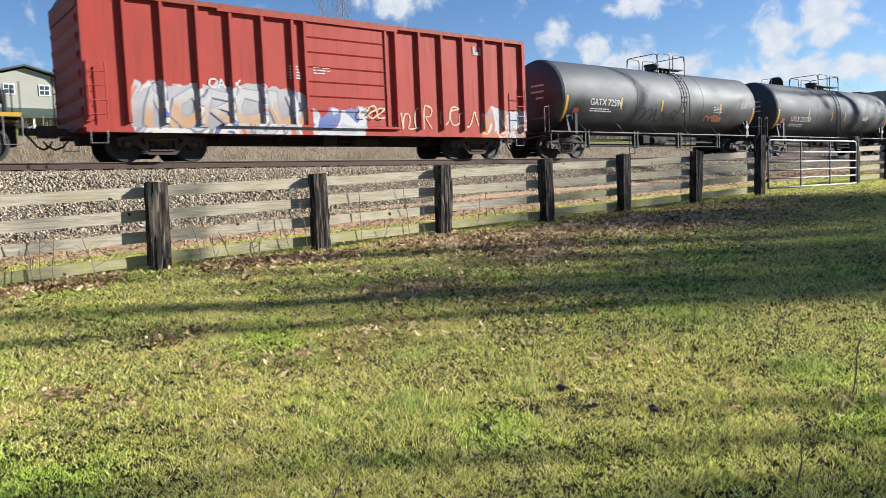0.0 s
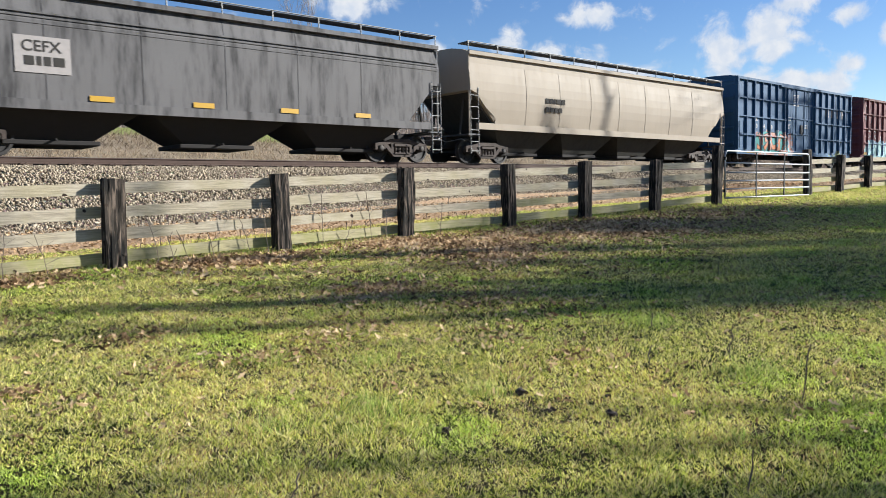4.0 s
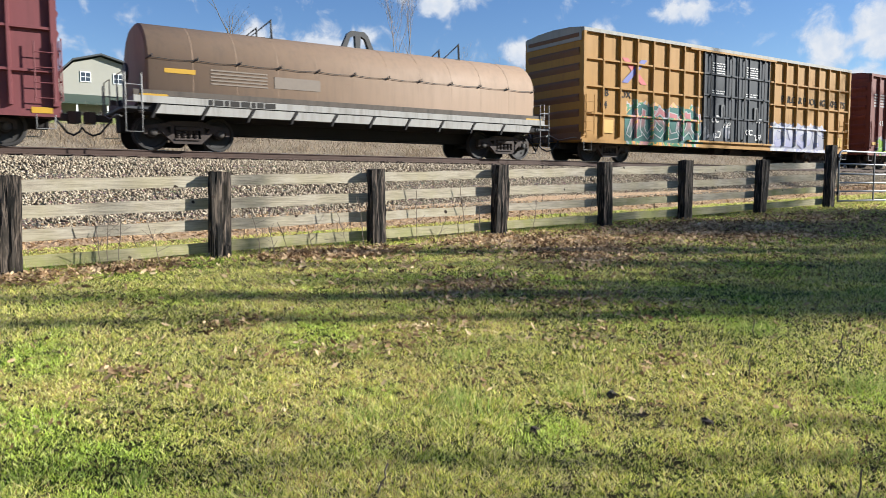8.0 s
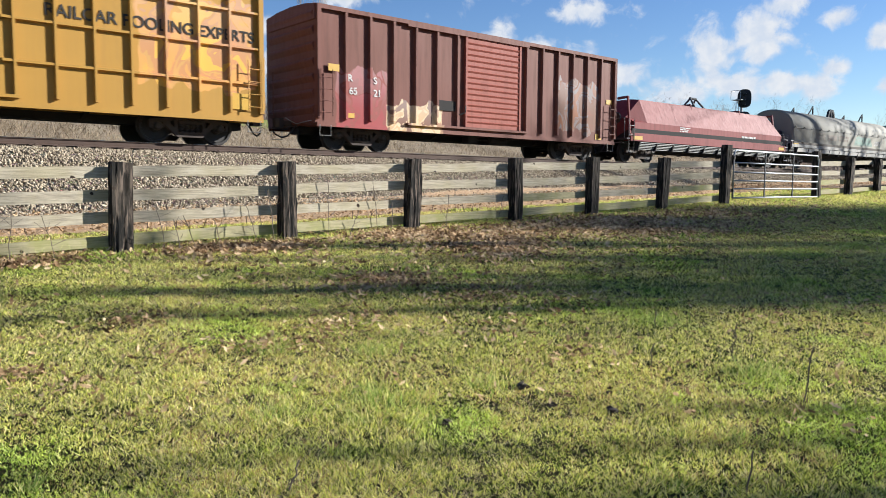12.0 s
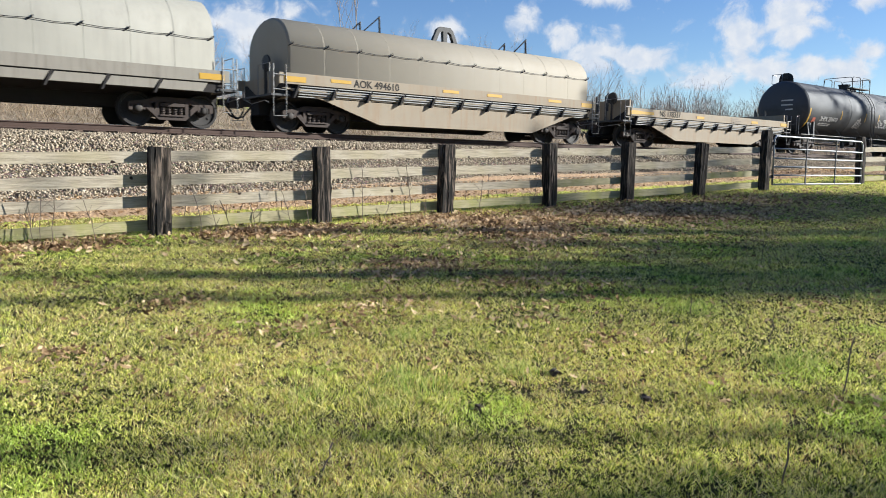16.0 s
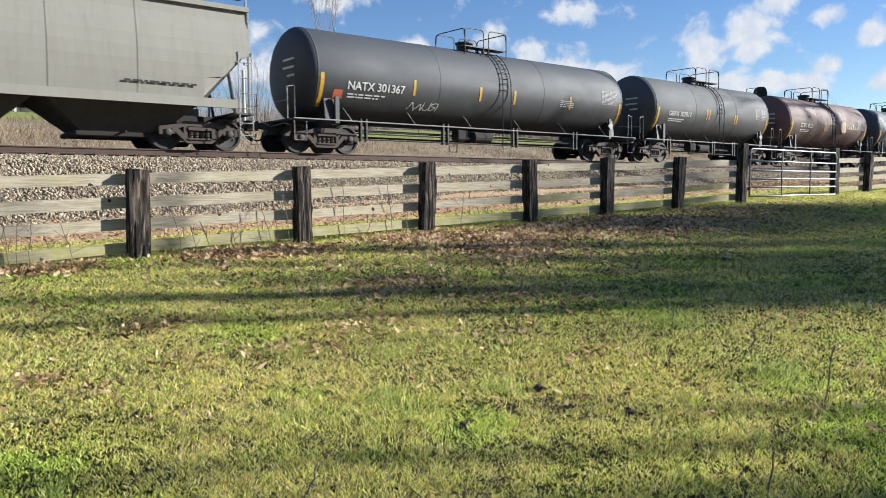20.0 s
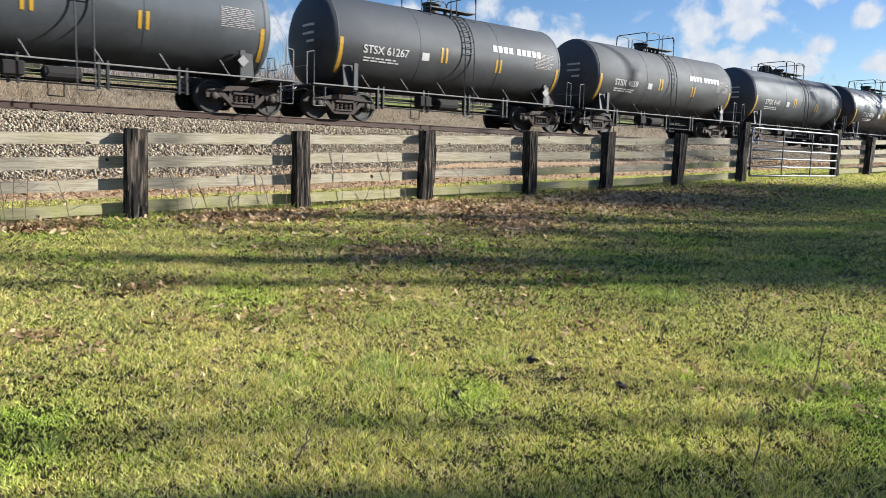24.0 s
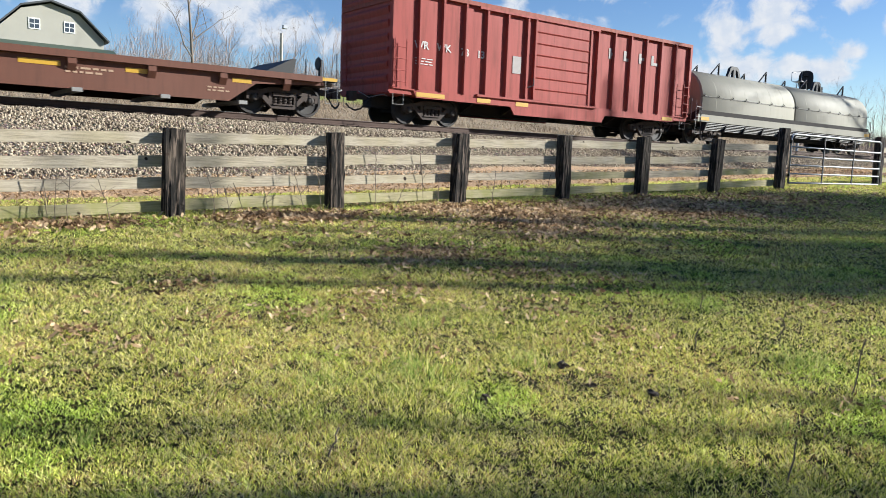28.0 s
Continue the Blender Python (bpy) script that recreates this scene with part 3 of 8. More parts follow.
LITTER = (  # drifts of oak leaves: x, y, spread, leaves
    (2.0, 10.0, .55, 330), (.6, 9.9, .6, 220), (4.2, 9.8, .55, 240), (5.0, 9.5, .5, 200), (7.3, 9.7, .7, 330), (8.0, 8.6, 1.0, 400), (7.6, 7.7, .7, 380), (9.3, 8.9, 1.2, 380),
    (7.2, 6.9, .55, 210), (12.1, 9.0, 1.3, 500), (11.0, 7.9, 1.2, 420), (12.6, 7.3, 1.3, 350), (15.5, 8.4, 1.6, 300), (4.7, 6.4, .5, 420), (5.2, 5.4, .5, 140), (3.3, 5.1, .35, 80), (2.05, 6.2, .25, 45), (4.2, 4.25, .35, 60),
    (5.3, 4.6, .5, 90), (2.45, 4.95, .18, 40), (1.0, 5.2, .14, 42), (1.24, 4.75, .2, 30), (6.4, 3.0, .3, 45), (7.4, 2.9, .5, 60), (1.9, 5.1, .2, 25), (7.1, 10.9, .6, 140),
    (2.8, 4.8, .25, 32), (4.9, 5.2, .5, 80), (4.1, 3.4, .3, 36), (9.0, 6.0, 1.2, 200), (14, 6.5, 2.0, 200), (18, 8.5, 2.5, 200))


def build_litter():
    px, py = [], []
    for x, y, s, n in LITTER:
        n = int(n * (2.3 if y > 7.2 else 1.5))
        px += list(x + RNG.normal(0, s * .8, n))
        py += list(y + RNG.normal(0, s * .55, n))
    n = 1500
    r, a = 4.2 + 15 * RNG.random(n) ** 1.3, np.radians(RNG.uniform(-12, 74, n))
    px, py = np.append(px, r * np.sin(a)), np.append(py, r * np.cos(a))
    n = 1500
    px, py = np.append(px, 3.5 + 13 * RNG.random(n) ** 1.3), np.append(py, 9.8 - 4.8 * RNG.random(n) ** 1.6)
    n = 9000
    px, py = np.append(px, -3 + 43 * RNG.random(n) ** 1.4), np.append(py, RNG.normal(14.9, .95, n))
    k = len(px)
    pz = ground_many(px, py) + .022 + .035 * RNG.random(k)
    shape = np.array([(0, -1, 0), (.34, -.55, .1), (.22, -.2, .05), (.52, .1, .16), (.26, .35, .06), (.2, .75, .0), (0, 1, -.08),
                      (-.2, .75, .0), (-.26, .35, .06), (-.52, .1, .16), (-.22, -.2, .05), (-.34, -.55, .1)])
    size = RNG.uniform(.018, .036, k) * (1 + .7 * np.clip((py - 5.5) / 3.0, 0, 1))
    curl = RNG.uniform(-.2, 2.4, (k, 1))
    x = shape[None, :, 0] * size[:, None]
    y = shape[None, :, 1] * size[:, None]
    z = shape[None, :, 2] * size[:, None] * curl * 2 + .3 * size[:, None] * curl * shape[None, :, 1] ** 2
    t = RNG.normal(0, .55, (k, 2))
    y, z = y * np.cos(t[:, :1]) - z * np.sin(t[:, :1]), y * np.sin(t[:, :1]) + z * np.cos(t[:, :1])
    x, z = x * np.cos(t[:, 1:]) - z * np.sin(t[:, 1:]), x * np.sin(t[:, 1:]) + z * np.cos(t[:, 1:])
    a = RNG.random((k, 1)) * 6.283
    x, y = x * np.cos(a) - y * np.sin(a), x * np.sin(a) + y * np.cos(a)
    v = np.stack([x + px[:, None], y + py[:, None], z + pz[:, None]], -1)
    tri = np.array([(0, 1, 11), (1, 2, 10), (1, 10, 11), (2, 3, 4), (2, 4, 8), (2, 8, 10), (8, 9, 10), (4, 5, 7), (4, 7, 8), (5, 6, 7)])
    f = tri[None] + (np.arange(k) * 12)[:, None, None]
    ob = new("leaf_litter", bulk_mesh("leaf_litter", v.reshape(-1, 3), f.ravel(), 3, M_LEAF))
    tagged(ob, "drifts of curled brown oak leaves on the grass", "dead leaves", kind="stuff")


build_litter()


def stick(x, y, pts, r, label, name="dry_stalk"):
    bm = bmesh.new()
    tube(bm, pts, r * .7, 5)
    ob = part(name, bm, M_TWIG, loc=(x, y, ground_z(x, y) - .01))
    tagged(ob, label, "stalk", "dry stalks in the grass")
    return bm


def build_stalks():
    rng = random.Random(4)
    for x, y, h, lean in ((4.44, 1.9, .34, .10), (4.36, 2.9, .17, .03), (4.96, 2.63, .26, .04), (5.3, 3.5, .16, .02), (8.2, 4.5, .3, .02), (3.1, 1.55, .2, .03), (1.5, 2.75, .14, .05)):
        pts = [(0, 0, 0)]
        for k in range(1, 6):
            pts.append((lean * k / 5 + rng.uniform(-.008, .008), rng.uniform(-.01, .01), h * k / 5))
        stick(x, y, pts, .006, "thin leafless brown stalk standing in the lawn")
    # leafless weeds along the fence
    for i in range(34):
        x = rng.choice((rng.uniform(3.4, 5.4), rng.uniform(3.4, 5.4), rng.uniform(6.2, 7.7), rng.uniform(.8, 3.0), rng.uniform(8.2, 12.5)))
        y = FENCE_Y + rng.uniform(-.25, .55)
        h = rng.uniform(.45, .95)
        pts = [(0, 0, 0)]
        dx, dy = rng.uniform(-.18, .18), rng.uniform(-.1, .1)
        for k in range(1, 7):
            pts.append((dx * (k / 6) ** 1.6 + rng.uniform(-.012, .012), dy * k / 6 + rng.uniform(-.012, .012), h * k / 6))
        ob = empty("dry_weed", (x, y, ground_z(x, y) - .01))
        bm = bmesh.new()
        tube(bm, pts, .005, 4)
        part("stem", bm, M_TWIG, ob)
        for k in range(rng.randint(1, 5)):
            p = pts[rng.randint(2, 5)]
            a = rng.uniform(0, 6.28)
            bm = bmesh.new()
            rod(bm, p, (p[0] + .16 * math.cos(a), p[1] + .1 * math.sin(a), p[2] + rng.uniform(.05, .16)), .003, 4)
            part("twig", bm, M_TWIG, ob)
        tagged(ob, "spindly leafless weed growing against the fence", "weed", "weeds along the fence")
    for x, y, s in ((3.32, 3.12, .04), (3.43, 2.52, .032), (3.23, 2.8, .025), (2.55, 2.94, .025), (3.67, 2.73, .02), (8.0, 3.75, .035)):
        bm = bmesh.new()
        bmesh.ops.create_icosphere(bm, subdivisions=2, radius=s)
        for v in bm.verts:
            v.co *= 1 + .8 * noise.noise(v.co * 60 + Vector((x * 9, 0, 0)))
            v.co.z *= .6
        ob = part("soil_clod", bm, M_CLOD, loc=(x, y, ground_z(x, y) + s * .5))
        tagged(ob, "dark lump of earth with dead leaves", "soil clod", "clods on the lawn")


M_CLOD = plain("dark_earth", (.045, .03, .022), .95, 0, .5, 20, .6)
build_stalks()


# ---- bare trees ----
def grow(seed, height, girth, spread=.55, levels=4, twig_len=1.0, fork=(3, 5), sway=.07):
    """Limbs of a leafless tree as (from, to, thick, thin, level)."""
    rng = random.Random(seed)
    out = []

    def limb(p, d, length, r, level):
        n = 5 if level == 0 else 3
        pts = [p]
        for i in range(n):
            d = (d + Vector((rng.uniform(-1, 1), rng.uniform(-1, 1), rng.uniform(-.3, .7))) * (sway if level == 0 else .2)).normalized()
            q = pts[-1] + d * length / n
            r1 = r * (1 - .75 * (i + 1) / n) if level else r * (1 - .6 * (i + 1) / n)
            out.append((pts[-1].copy(), q.copy(), r * (1 - (.75 if level else .6) * i / n), max(r1, .004), level))
            pts.append(q)
        if level >= levels:
            return
        k = rng.randint(*fork) + (4 if level == 0 else 0)
        for i in range(k):
            f = rng.uniform(.35 if level == 0 else .2, 1.0)
            j = min(n - 1, int(f * n))
            base = pts[j].lerp(pts[j + 1], f * n - j)
            a = rng.uniform(0, 6.283)
            side = Vector((math.cos(a), math.sin(a), rng.uniform(.1, .8)))
            nd = (d * (1 - spread) + side * spread).normalized()
            limb(base, nd, length * rng.uniform(.38, .62) * (1.15 - .4 * f) * twig_len, r * (.45 if level == 0 else .5) * (1.2 - .6 * f), level + 1)

    limb(Vector((0, 0, -.3)), Vector((0, 0, 1)), height * .8, girth, 0)
    return out


def limb_mesh(name, limbs, mat, n=4):
    verts, faces = [], []
    for p, q, a, b, _ in limbs:
        d = (q - p).normalized()
        u = d.orthogonal().normalized()
        v = d.cross(u)
        i0 = len(verts)
        for c, r in ((p, a), (q, b)):
            for k in range(n):
                t = 6.2832 * k / n
                verts.append(c + (u * math.cos(t) + v * math.sin(t)) * r)
        for k in range(n):
            k2 = (k + 1) % n
            faces += [i0 + k, i0 + k2, i0 + n + k2, i0 + n + k]
    return bulk_mesh(name, [tuple(v) for v in verts], faces, 4, mat, True)


def tree(seed, height, girth, bark, twig, levels=4, label="", **kw):
    limbs = grow(seed, height, girth, levels=levels, **kw)
    t = empty("tree")
    part("trunk", limb_mesh("trunk", [s for s in limbs if s[4] == 0], bark, 9), None, t)
    part("bough", limb_mesh("bough", [s for s in limbs if 0 < s[4] <= 2], bark, 5), None, t)
    part("crown", limb_mesh("crown", [s for s in limbs if s[4] > 2], twig, 3), None, t, "fine bare twigs")
    tagged(t, label, "tree")
    return t


def put_tree(t, x, y, turn, size, drop=0.0):
    t.matrix_basis = pose(x, y, ground_z(x, y) - drop, 0, 0, turn) @ Matrix.Scale(size, 4)


# woods behind the railway
WOOD = "bare woodland behind the railway"
KINDS = [tree(60 + i, 12.0, .075, M_FARWOOD, M_FARWOOD, 4, "slender leafless woodland tree", spread=.42, twig_len=.95, fork=(2, 4)) for i in range(5)]
rng = random.Random(21)
first = {}
for i in range(316):
    az = radians(rng.uniform(12, 74))
    r = rng.uniform(78, 150) * (1 + .25 * (az > 1.0))
    x, y = r * math.sin(az), r * math.cos(az)
    if y < 44 or (x < 22 and y < 100):
        continue
    k = rng.randrange(5)
    size = rng.uniform(.65, 1.05) * (r / 100) ** .6 * (1.0 if az < .76 else .6)
    if k not in first:
        first[k] = KINDS[k]
        t = KINDS[k]
        put_tree(t, x, y, rng.uniform(0, 360), size)
        tagged(t, group=WOOD)
    else:
        t = copy_thing(first[k], IDENT)
        put_tree(t, x, y, rng.uniform(0, 360), size)
# single trees that stand out of the wood
LONE = tree(91, 12.0, .15, M_BARK, M_TWIG, 4, "spreading leafless tree beside the house", spread=.62, fork=(3, 4))
put_tree(LONE, 21.5, 64, 40, 1.0)
TALL = tree(92, 15.0, .06, M_FARWOOD, M_FARWOOD, 4, "tall thin twin-stemmed bare tree", spread=.3)
put_tree(TALL, 37.0, 60, 10, 1.0)
t = copy_thing(TALL, IDENT)
put_tree(t, 35.6, 60.5, 120, .95)


def build_brush():
    """Tangle of dead stems on the bank beyond the track."""
    k = 70000
    px = -6 + 101 * RNG.random(k) ** 1.3
    py = 25.4 + 12.2 * RNG.random(k) ** .8
    pz = np.array([ground_z(x, y) for x, y in zip(px, py)])
    clump = np.array([noise.noise((x * .45, y * .45, 1.5)) for x, y in zip(px, py)])
    tall = RNG.uniform(.06, .40, k) * (1 + 1.3 * np.clip(clump, -.5, 1))
    v = blades(px, py, pz, tall, RNG.uniform(.012, .035, k), 1.5)
    ob = new("bank_brush", bulk_mesh("bank_brush", v, np.arange(len(v)), 3, M_WEED))
    tagged(ob, "dead brown weeds and brambles on the far bank", "brush", kind="stuff")
    # far scrub at the wood's edge
    k = 32000
    az = np.radians(RNG.uniform(8, 76, k))
    r = RNG.uniform(70, 125, k)
    px, py = r * np.sin(az), r * np.cos(az)
    pz = np.array([ground_z(x, y) for x, y in zip(px, py)])
    v = blades(px, py, pz, RNG.uniform(1.0, 4.0, k) * np.where(az > .85, .55, 1.0), RNG.uniform(.02, .06, k), .5)
    ob = new("scrub", bulk_mesh("scrub", v, np.arange(len(v)), 3, M_FARWOOD))
    tagged(ob, "grey-brown leafless scrub at the wood's edge", "scrub", kind="stuff")


build_brush()


def build_thicket():
    """The haze of stems deep in the wood."""
    k = 190000
    az = np.radians(RNG.uniform(12, 64, k))
    r = RNG.uniform(95, 165, k)
    stem = np.arange(k) < 34000
    # each crown is a gathering of twigs about one stem
    home = RNG.integers(0, 2600, k)
    haz, hr, hs = np.radians(RNG.uniform(12, 64, 2600)), RNG.uniform(95, 165, 2600), RNG.uniform(.62, 1.12, 2600)
    az = np.where(stem, az, haz[home] + RNG.normal(0, .0085, k))
    r = np.where(stem, r, hr[home] + RNG.normal(0, 1.0, k))
    px, py = r * np.sin(az), r * np.cos(az)
    pz = np.array([ground_z(x, y) for x, y in zip(px, py)])
    lump = np.array([noise.noise((a * 9, q * .03, 4.0)) + .5 * noise.noise((a * 30, q * .05, 2.0)) for a, q in zip(az, r)])
    top = 8.6 * (1 + .38 * lump) * np.interp(az, (.3, .75, .85, 1.1), (1.05, 1.0, .62, .55)) * np.where(stem, 1.0, hs[home])
    tall = np.where(stem, top * RNG.uniform(.35, .95, k), top * RNG.uniform(.12, .30, k))
    pz = pz + np.where(stem, 0.0, top * (.12 + .68 * RNG.random(k)))
    v = blades(px, py, pz, tall, np.where(stem, RNG.uniform(.03, .10, k), RNG.uniform(.018, .045, k)), .16)
    v = v.reshape(-1, 3, 3)
    v[:, 2, 0] += np.where(stem, 0, RNG.normal(0, .55, k))
    v[:, 2, 1] += np.where(stem, 0, RNG.normal(0, .55, k))
    v = v.reshape(-1, 3)
    ob = new("far_thicket", bulk_mesh("far_thicket", v, np.arange(len(v)), 3, M_FARWOOD))
    tagged(ob, "grey-brown haze of bare stems deep in the wood", "woodland", kind="stuff")


build_thicket()

# trees on the lawn's sunny side, whose shadows lie on grass and train
SHADE = [tree(301, 15.0, .34, M_BARK, M_TWIG, 4, "large bare oak on the lawn", spread=.58, fork=(3, 5)),
         tree(302, 17.0, .38, M_BARK, M_TWIG, 4, "large bare oak on the lawn", spread=.5, fork=(3, 5)),
         tree(303, 21.0, .20, M_BARK, M_TWIG, 3, "tall slender bare tree on the lawn", spread=.34, fork=(9, 13), twig_len=.32, sway=.02),
         tree(304, 8.6, .17, M_BARK, M_TWIG, 4, "dense low bare tree at the lawn's edge", spread=.6, fork=(5, 7), twig_len=1.1),
         tree(305, 19.0, .13, M_BARK, M_TWIG, 4, "slim twiggy bare tree on the lawn", spread=.42, fork=(6, 8), twig_len=.34, sway=.03)]
SPOTS = ((2, 29.5, -9.6, 20, 1.05), (2, 31.0, -11.0, 100, 1.05),
         (4, 22.0, -9.9, 40, .86), (4, 23.5, -10.75, 210, .90), (4, 20.8, -9.75, 130, .8),
         (2, 58.0, -1.0, 240, 1.35), (2, 61.0, -5.0, 40, 1.4), (4, 57.0, 1.6, 150, 1.5), (1, 25.0, -16.2, 80, .85), (0, 75.0, 3.4, 240, 1.7))
ROW = [(4, 25 + .7 * (i % 2), y, 71 * i + 30, .86) for i, y in enumerate((-6.1, -5.4, -4.6, -3.7, -2.7))] + [(4, 28 + .6 * (i % 3), y, 53 * i + 10, z) for i, (y, z) in enumerate(((-8.2, .95), (-7.6, 1.0), (-7.0, .95), (-6.2, 1.0), (-5.5, .9)))] + [
    (3, 31 + .5 * (i % 3), y, 47 * i, z) for i, (y, z) in enumerate(((-8.8, 1.4), (-7.4, 1.4), (-6.0, 1.3), (-4.6, 1.2), (-3.2, 1.05), (-1.6, .9), (.2, .75), (2.0, .6)))] + [
    (3, 34.2 + .5 * (i % 2), -10.2 + 1.7 * i, 61 * i + 20, 1.5 - .06 * i) for i in range(6)]
seen = set()
for k, x, y, turn, size in SPOTS + tuple(ROW):
    t = SHADE[k] if k not in seen else copy_thing(SHADE[k], IDENT)
    seen.add(k)
    put_tree(t, x, y, turn, size)
    tagged(t, group="bare oaks on the lawn")


# ---- house, signal and pole beyond the track ----
def build_house():
    M_SIDING = paint("cream_siding", (.58, .56, .48), (.35, .32, .26), .25, .0, .7, 2)
    M_ROOFD = plain("dark_shingle", (.07, .075, .08), .9, 0, .4, 8, .4)
    M_PORCH = plain("green_metal_roof", (.05, .075, .055), .6, .1, .3, 5)
    M_TRIM = plain("white_trim", (.75, .75, .73), .6, 0, .1, 10, .05)
    M_PANE = plain("window_glass", (.05, .06, .075), .08, 0, .1, 3, .0)
    base = 5.0
    h = empty("house", (12.85, 76.0, base))
    tagged(h, "cream house with a gambrel roof and a green porch", "house")
    e, b, a = 11.2 - base, 13.35 - base, 14.0 - base
    bm = bmesh.new()
    prism(bm, [(-4.4, -1), (4.4, -1), (4.4, e - .1), (2.3, b - .15), (0, a - .12), (-2.3, b - .15), (-4.4, e - .1)], "y", 0, 11)
    part("wall", bm, M_SIDING, h)
    for s in (-1, 1):
        for (x0, z0), (x1, z1) in (((4.75, e - .25), (2.35, b)), ((2.35, b), (0, a))):
            bm = bmesh.new()
            prism(bm, [(s * x0, z0), (s * x1, z1), (s * x1, z1 + .16), (s * (x0 + .05), z0 + .14)], "y", -.45, 11.4)
            part("roof", bm, M_ROOFD, h)
    for x in (-1.72, 1.10):
        bm = bmesh.new()
        z0, z1 = 11.55 - base, 12.4 - base
        box(bm, x - .06, x + .86, -.06, .02, z0 - .06, z1 + .06)
        w = part("window", bm, M_TRIM, h, "white-framed window")
        for i in range(2):
            for j in range(2):
                bm = bmesh.new()
                box(bm, x + .03 + .4 * i, x + .37 + .4 * i, -.075, -.05, z0 + .03 + .42 * j, z0 + .38 + .42 * j)
                part("pane", bm, M_PANE, w)
    bm = bmesh.new()
    prism(bm, [(-2.8, 9.2 - base), (-2.8, 9.35 - base), (0, 10.35 - base), (0, 10.15 - base)], "x", -5.2, 5.2)
    part("porch_roof", bm, M_PORCH, h)
    for x in (-5, -2.5, 0, 2.5, 5):
        bm = bmesh.new()
        box(bm, x - .08, x + .08, -2.7, -2.54, -1, 9.22 - base)
        part("porch_post", bm, M_TRIM, h)
    for x in (-3.2, -.5, 2.2):
        bm = bmesh.new()
        box(bm, x, x + 1.0, -.05, .02, 2.2, 3.6)
        w = part("window", bm, M_TRIM, h, "white-framed window")
        bm = bmesh.new()
        box(bm, x + .08, x + .92, -.065, -.045, 2.28, 3.52)
        part("pane", bm, M_PANE, w)


build_house()


def build_signal():
    x, y = 50.6, 26.9
    z = ground_z(x, y)
    s = empty("railway_signal", (x, y, z))
    tagged(s, "black two-headed railway signal on a mast with ladder", "railway signal")
    top = 8.2 - z
    bm = bmesh.new()
    rod(bm, (0, 0, -.5), (0, 0, top - .2), .10, 10)
    part("mast", bm, M_GALV, s)
    for z0, z1 in ((7.02, 8.3), (5.45, 6.75)):
        bm = bmesh.new()
        zc, hh = (z0 + z1) / 2 - z, (z1 - z0) / 2
        d = Vector((-.88, -.47, 0))
        u = Vector((.47, -.88, 0))
        ring = []
        for k in range(24):
            t = 6.2832 * k / 24
            c, q = math.cos(t), math.sin(t)
            ring.append((u * (.46 * (abs(c) ** .7) * (1 if c > 0 else -1)) + Vector((0, 0, zc + hh * (abs(q) ** .7) * (1 if q > 0 else -1))) + Vector((0, -.2, 0))))
        lo = [bm.verts.new(p) for p in ring]
        hi = [bm.verts.new(p + d * .10) for p in ring]
        for k in range(24):
            bm.faces.new((lo[k], lo[(k + 1) % 24], hi[(k + 1) % 24], hi[k]))
        bm.faces.new(lo)
        bm.faces.new(hi[::-1])
        head = part("signal_head", bm, M_BLACK, s)
        for j in (-.36, 0, .36):
            bm = bmesh.new()
            p = Vector((0, -.2, zc + j)) + d * .1
            rod(bm, p, p + d * .3, .13, 12)
            part("lamp_hood", bm, M_BLACK, head)
    bm = bmesh.new()
    for dx in (-.75, -.4):
        rod(bm, (dx, 0, 0), (dx, 0, top - .6), .025, 5)
    for k in range(16):
        rod(bm, (-.75, 0, .3 + k * .32), (-.4, 0, .3 + k * .32), .018, 5)
    part("ladder", bm, M_GALV, s)
    bm = bmesh.new()
    for zz in (top - .65, top - 2.1):
        box(bm, -.8, .35, -.35, .35, zz - .03, zz)
    part("platform", bm, M_GALV, s)
    bm = bmesh.new()
    for zz in (top - .05,):
        tube(bm, [(-.85, -.35, zz), (-.85, .35, zz), (-.3, .35, zz)], .02, 5)
    rod(bm, (-.85, -.35, top - .65), (-.85, -.35, top - .05), .02, 5)
    rod(bm, (-.85, .35, top - .65), (-.85, .35, top - .05), .02, 5)
    part("guard_rail", bm, M_GALV, s)


build_signal()


def build_pole():
    x, y = 25.3, 55.0
    p = empty("utility_pole", (x, y, ground_z(x, y)))
    tagged(p, "weathered grey wooden pole with a small fitting", "utility pole")
    bm = bmesh.new()
    rod(bm, (0, 0, -.5), (0, 0, 10.6 - ground_z(x, y)), .14, 10, .10)
    part("shaft", bm, M_GALVWOOD, p)
    bm = bmesh.new()
    box(bm, .1, .5, -.15, .15, 5.0, 5.25)
    part("fitting", bm, M_GALV, p)


M_GALVWOOD = plain("grey_pole_wood", (.42, .39, .35), .9, 0, .3, 6, .4)
build_pole()


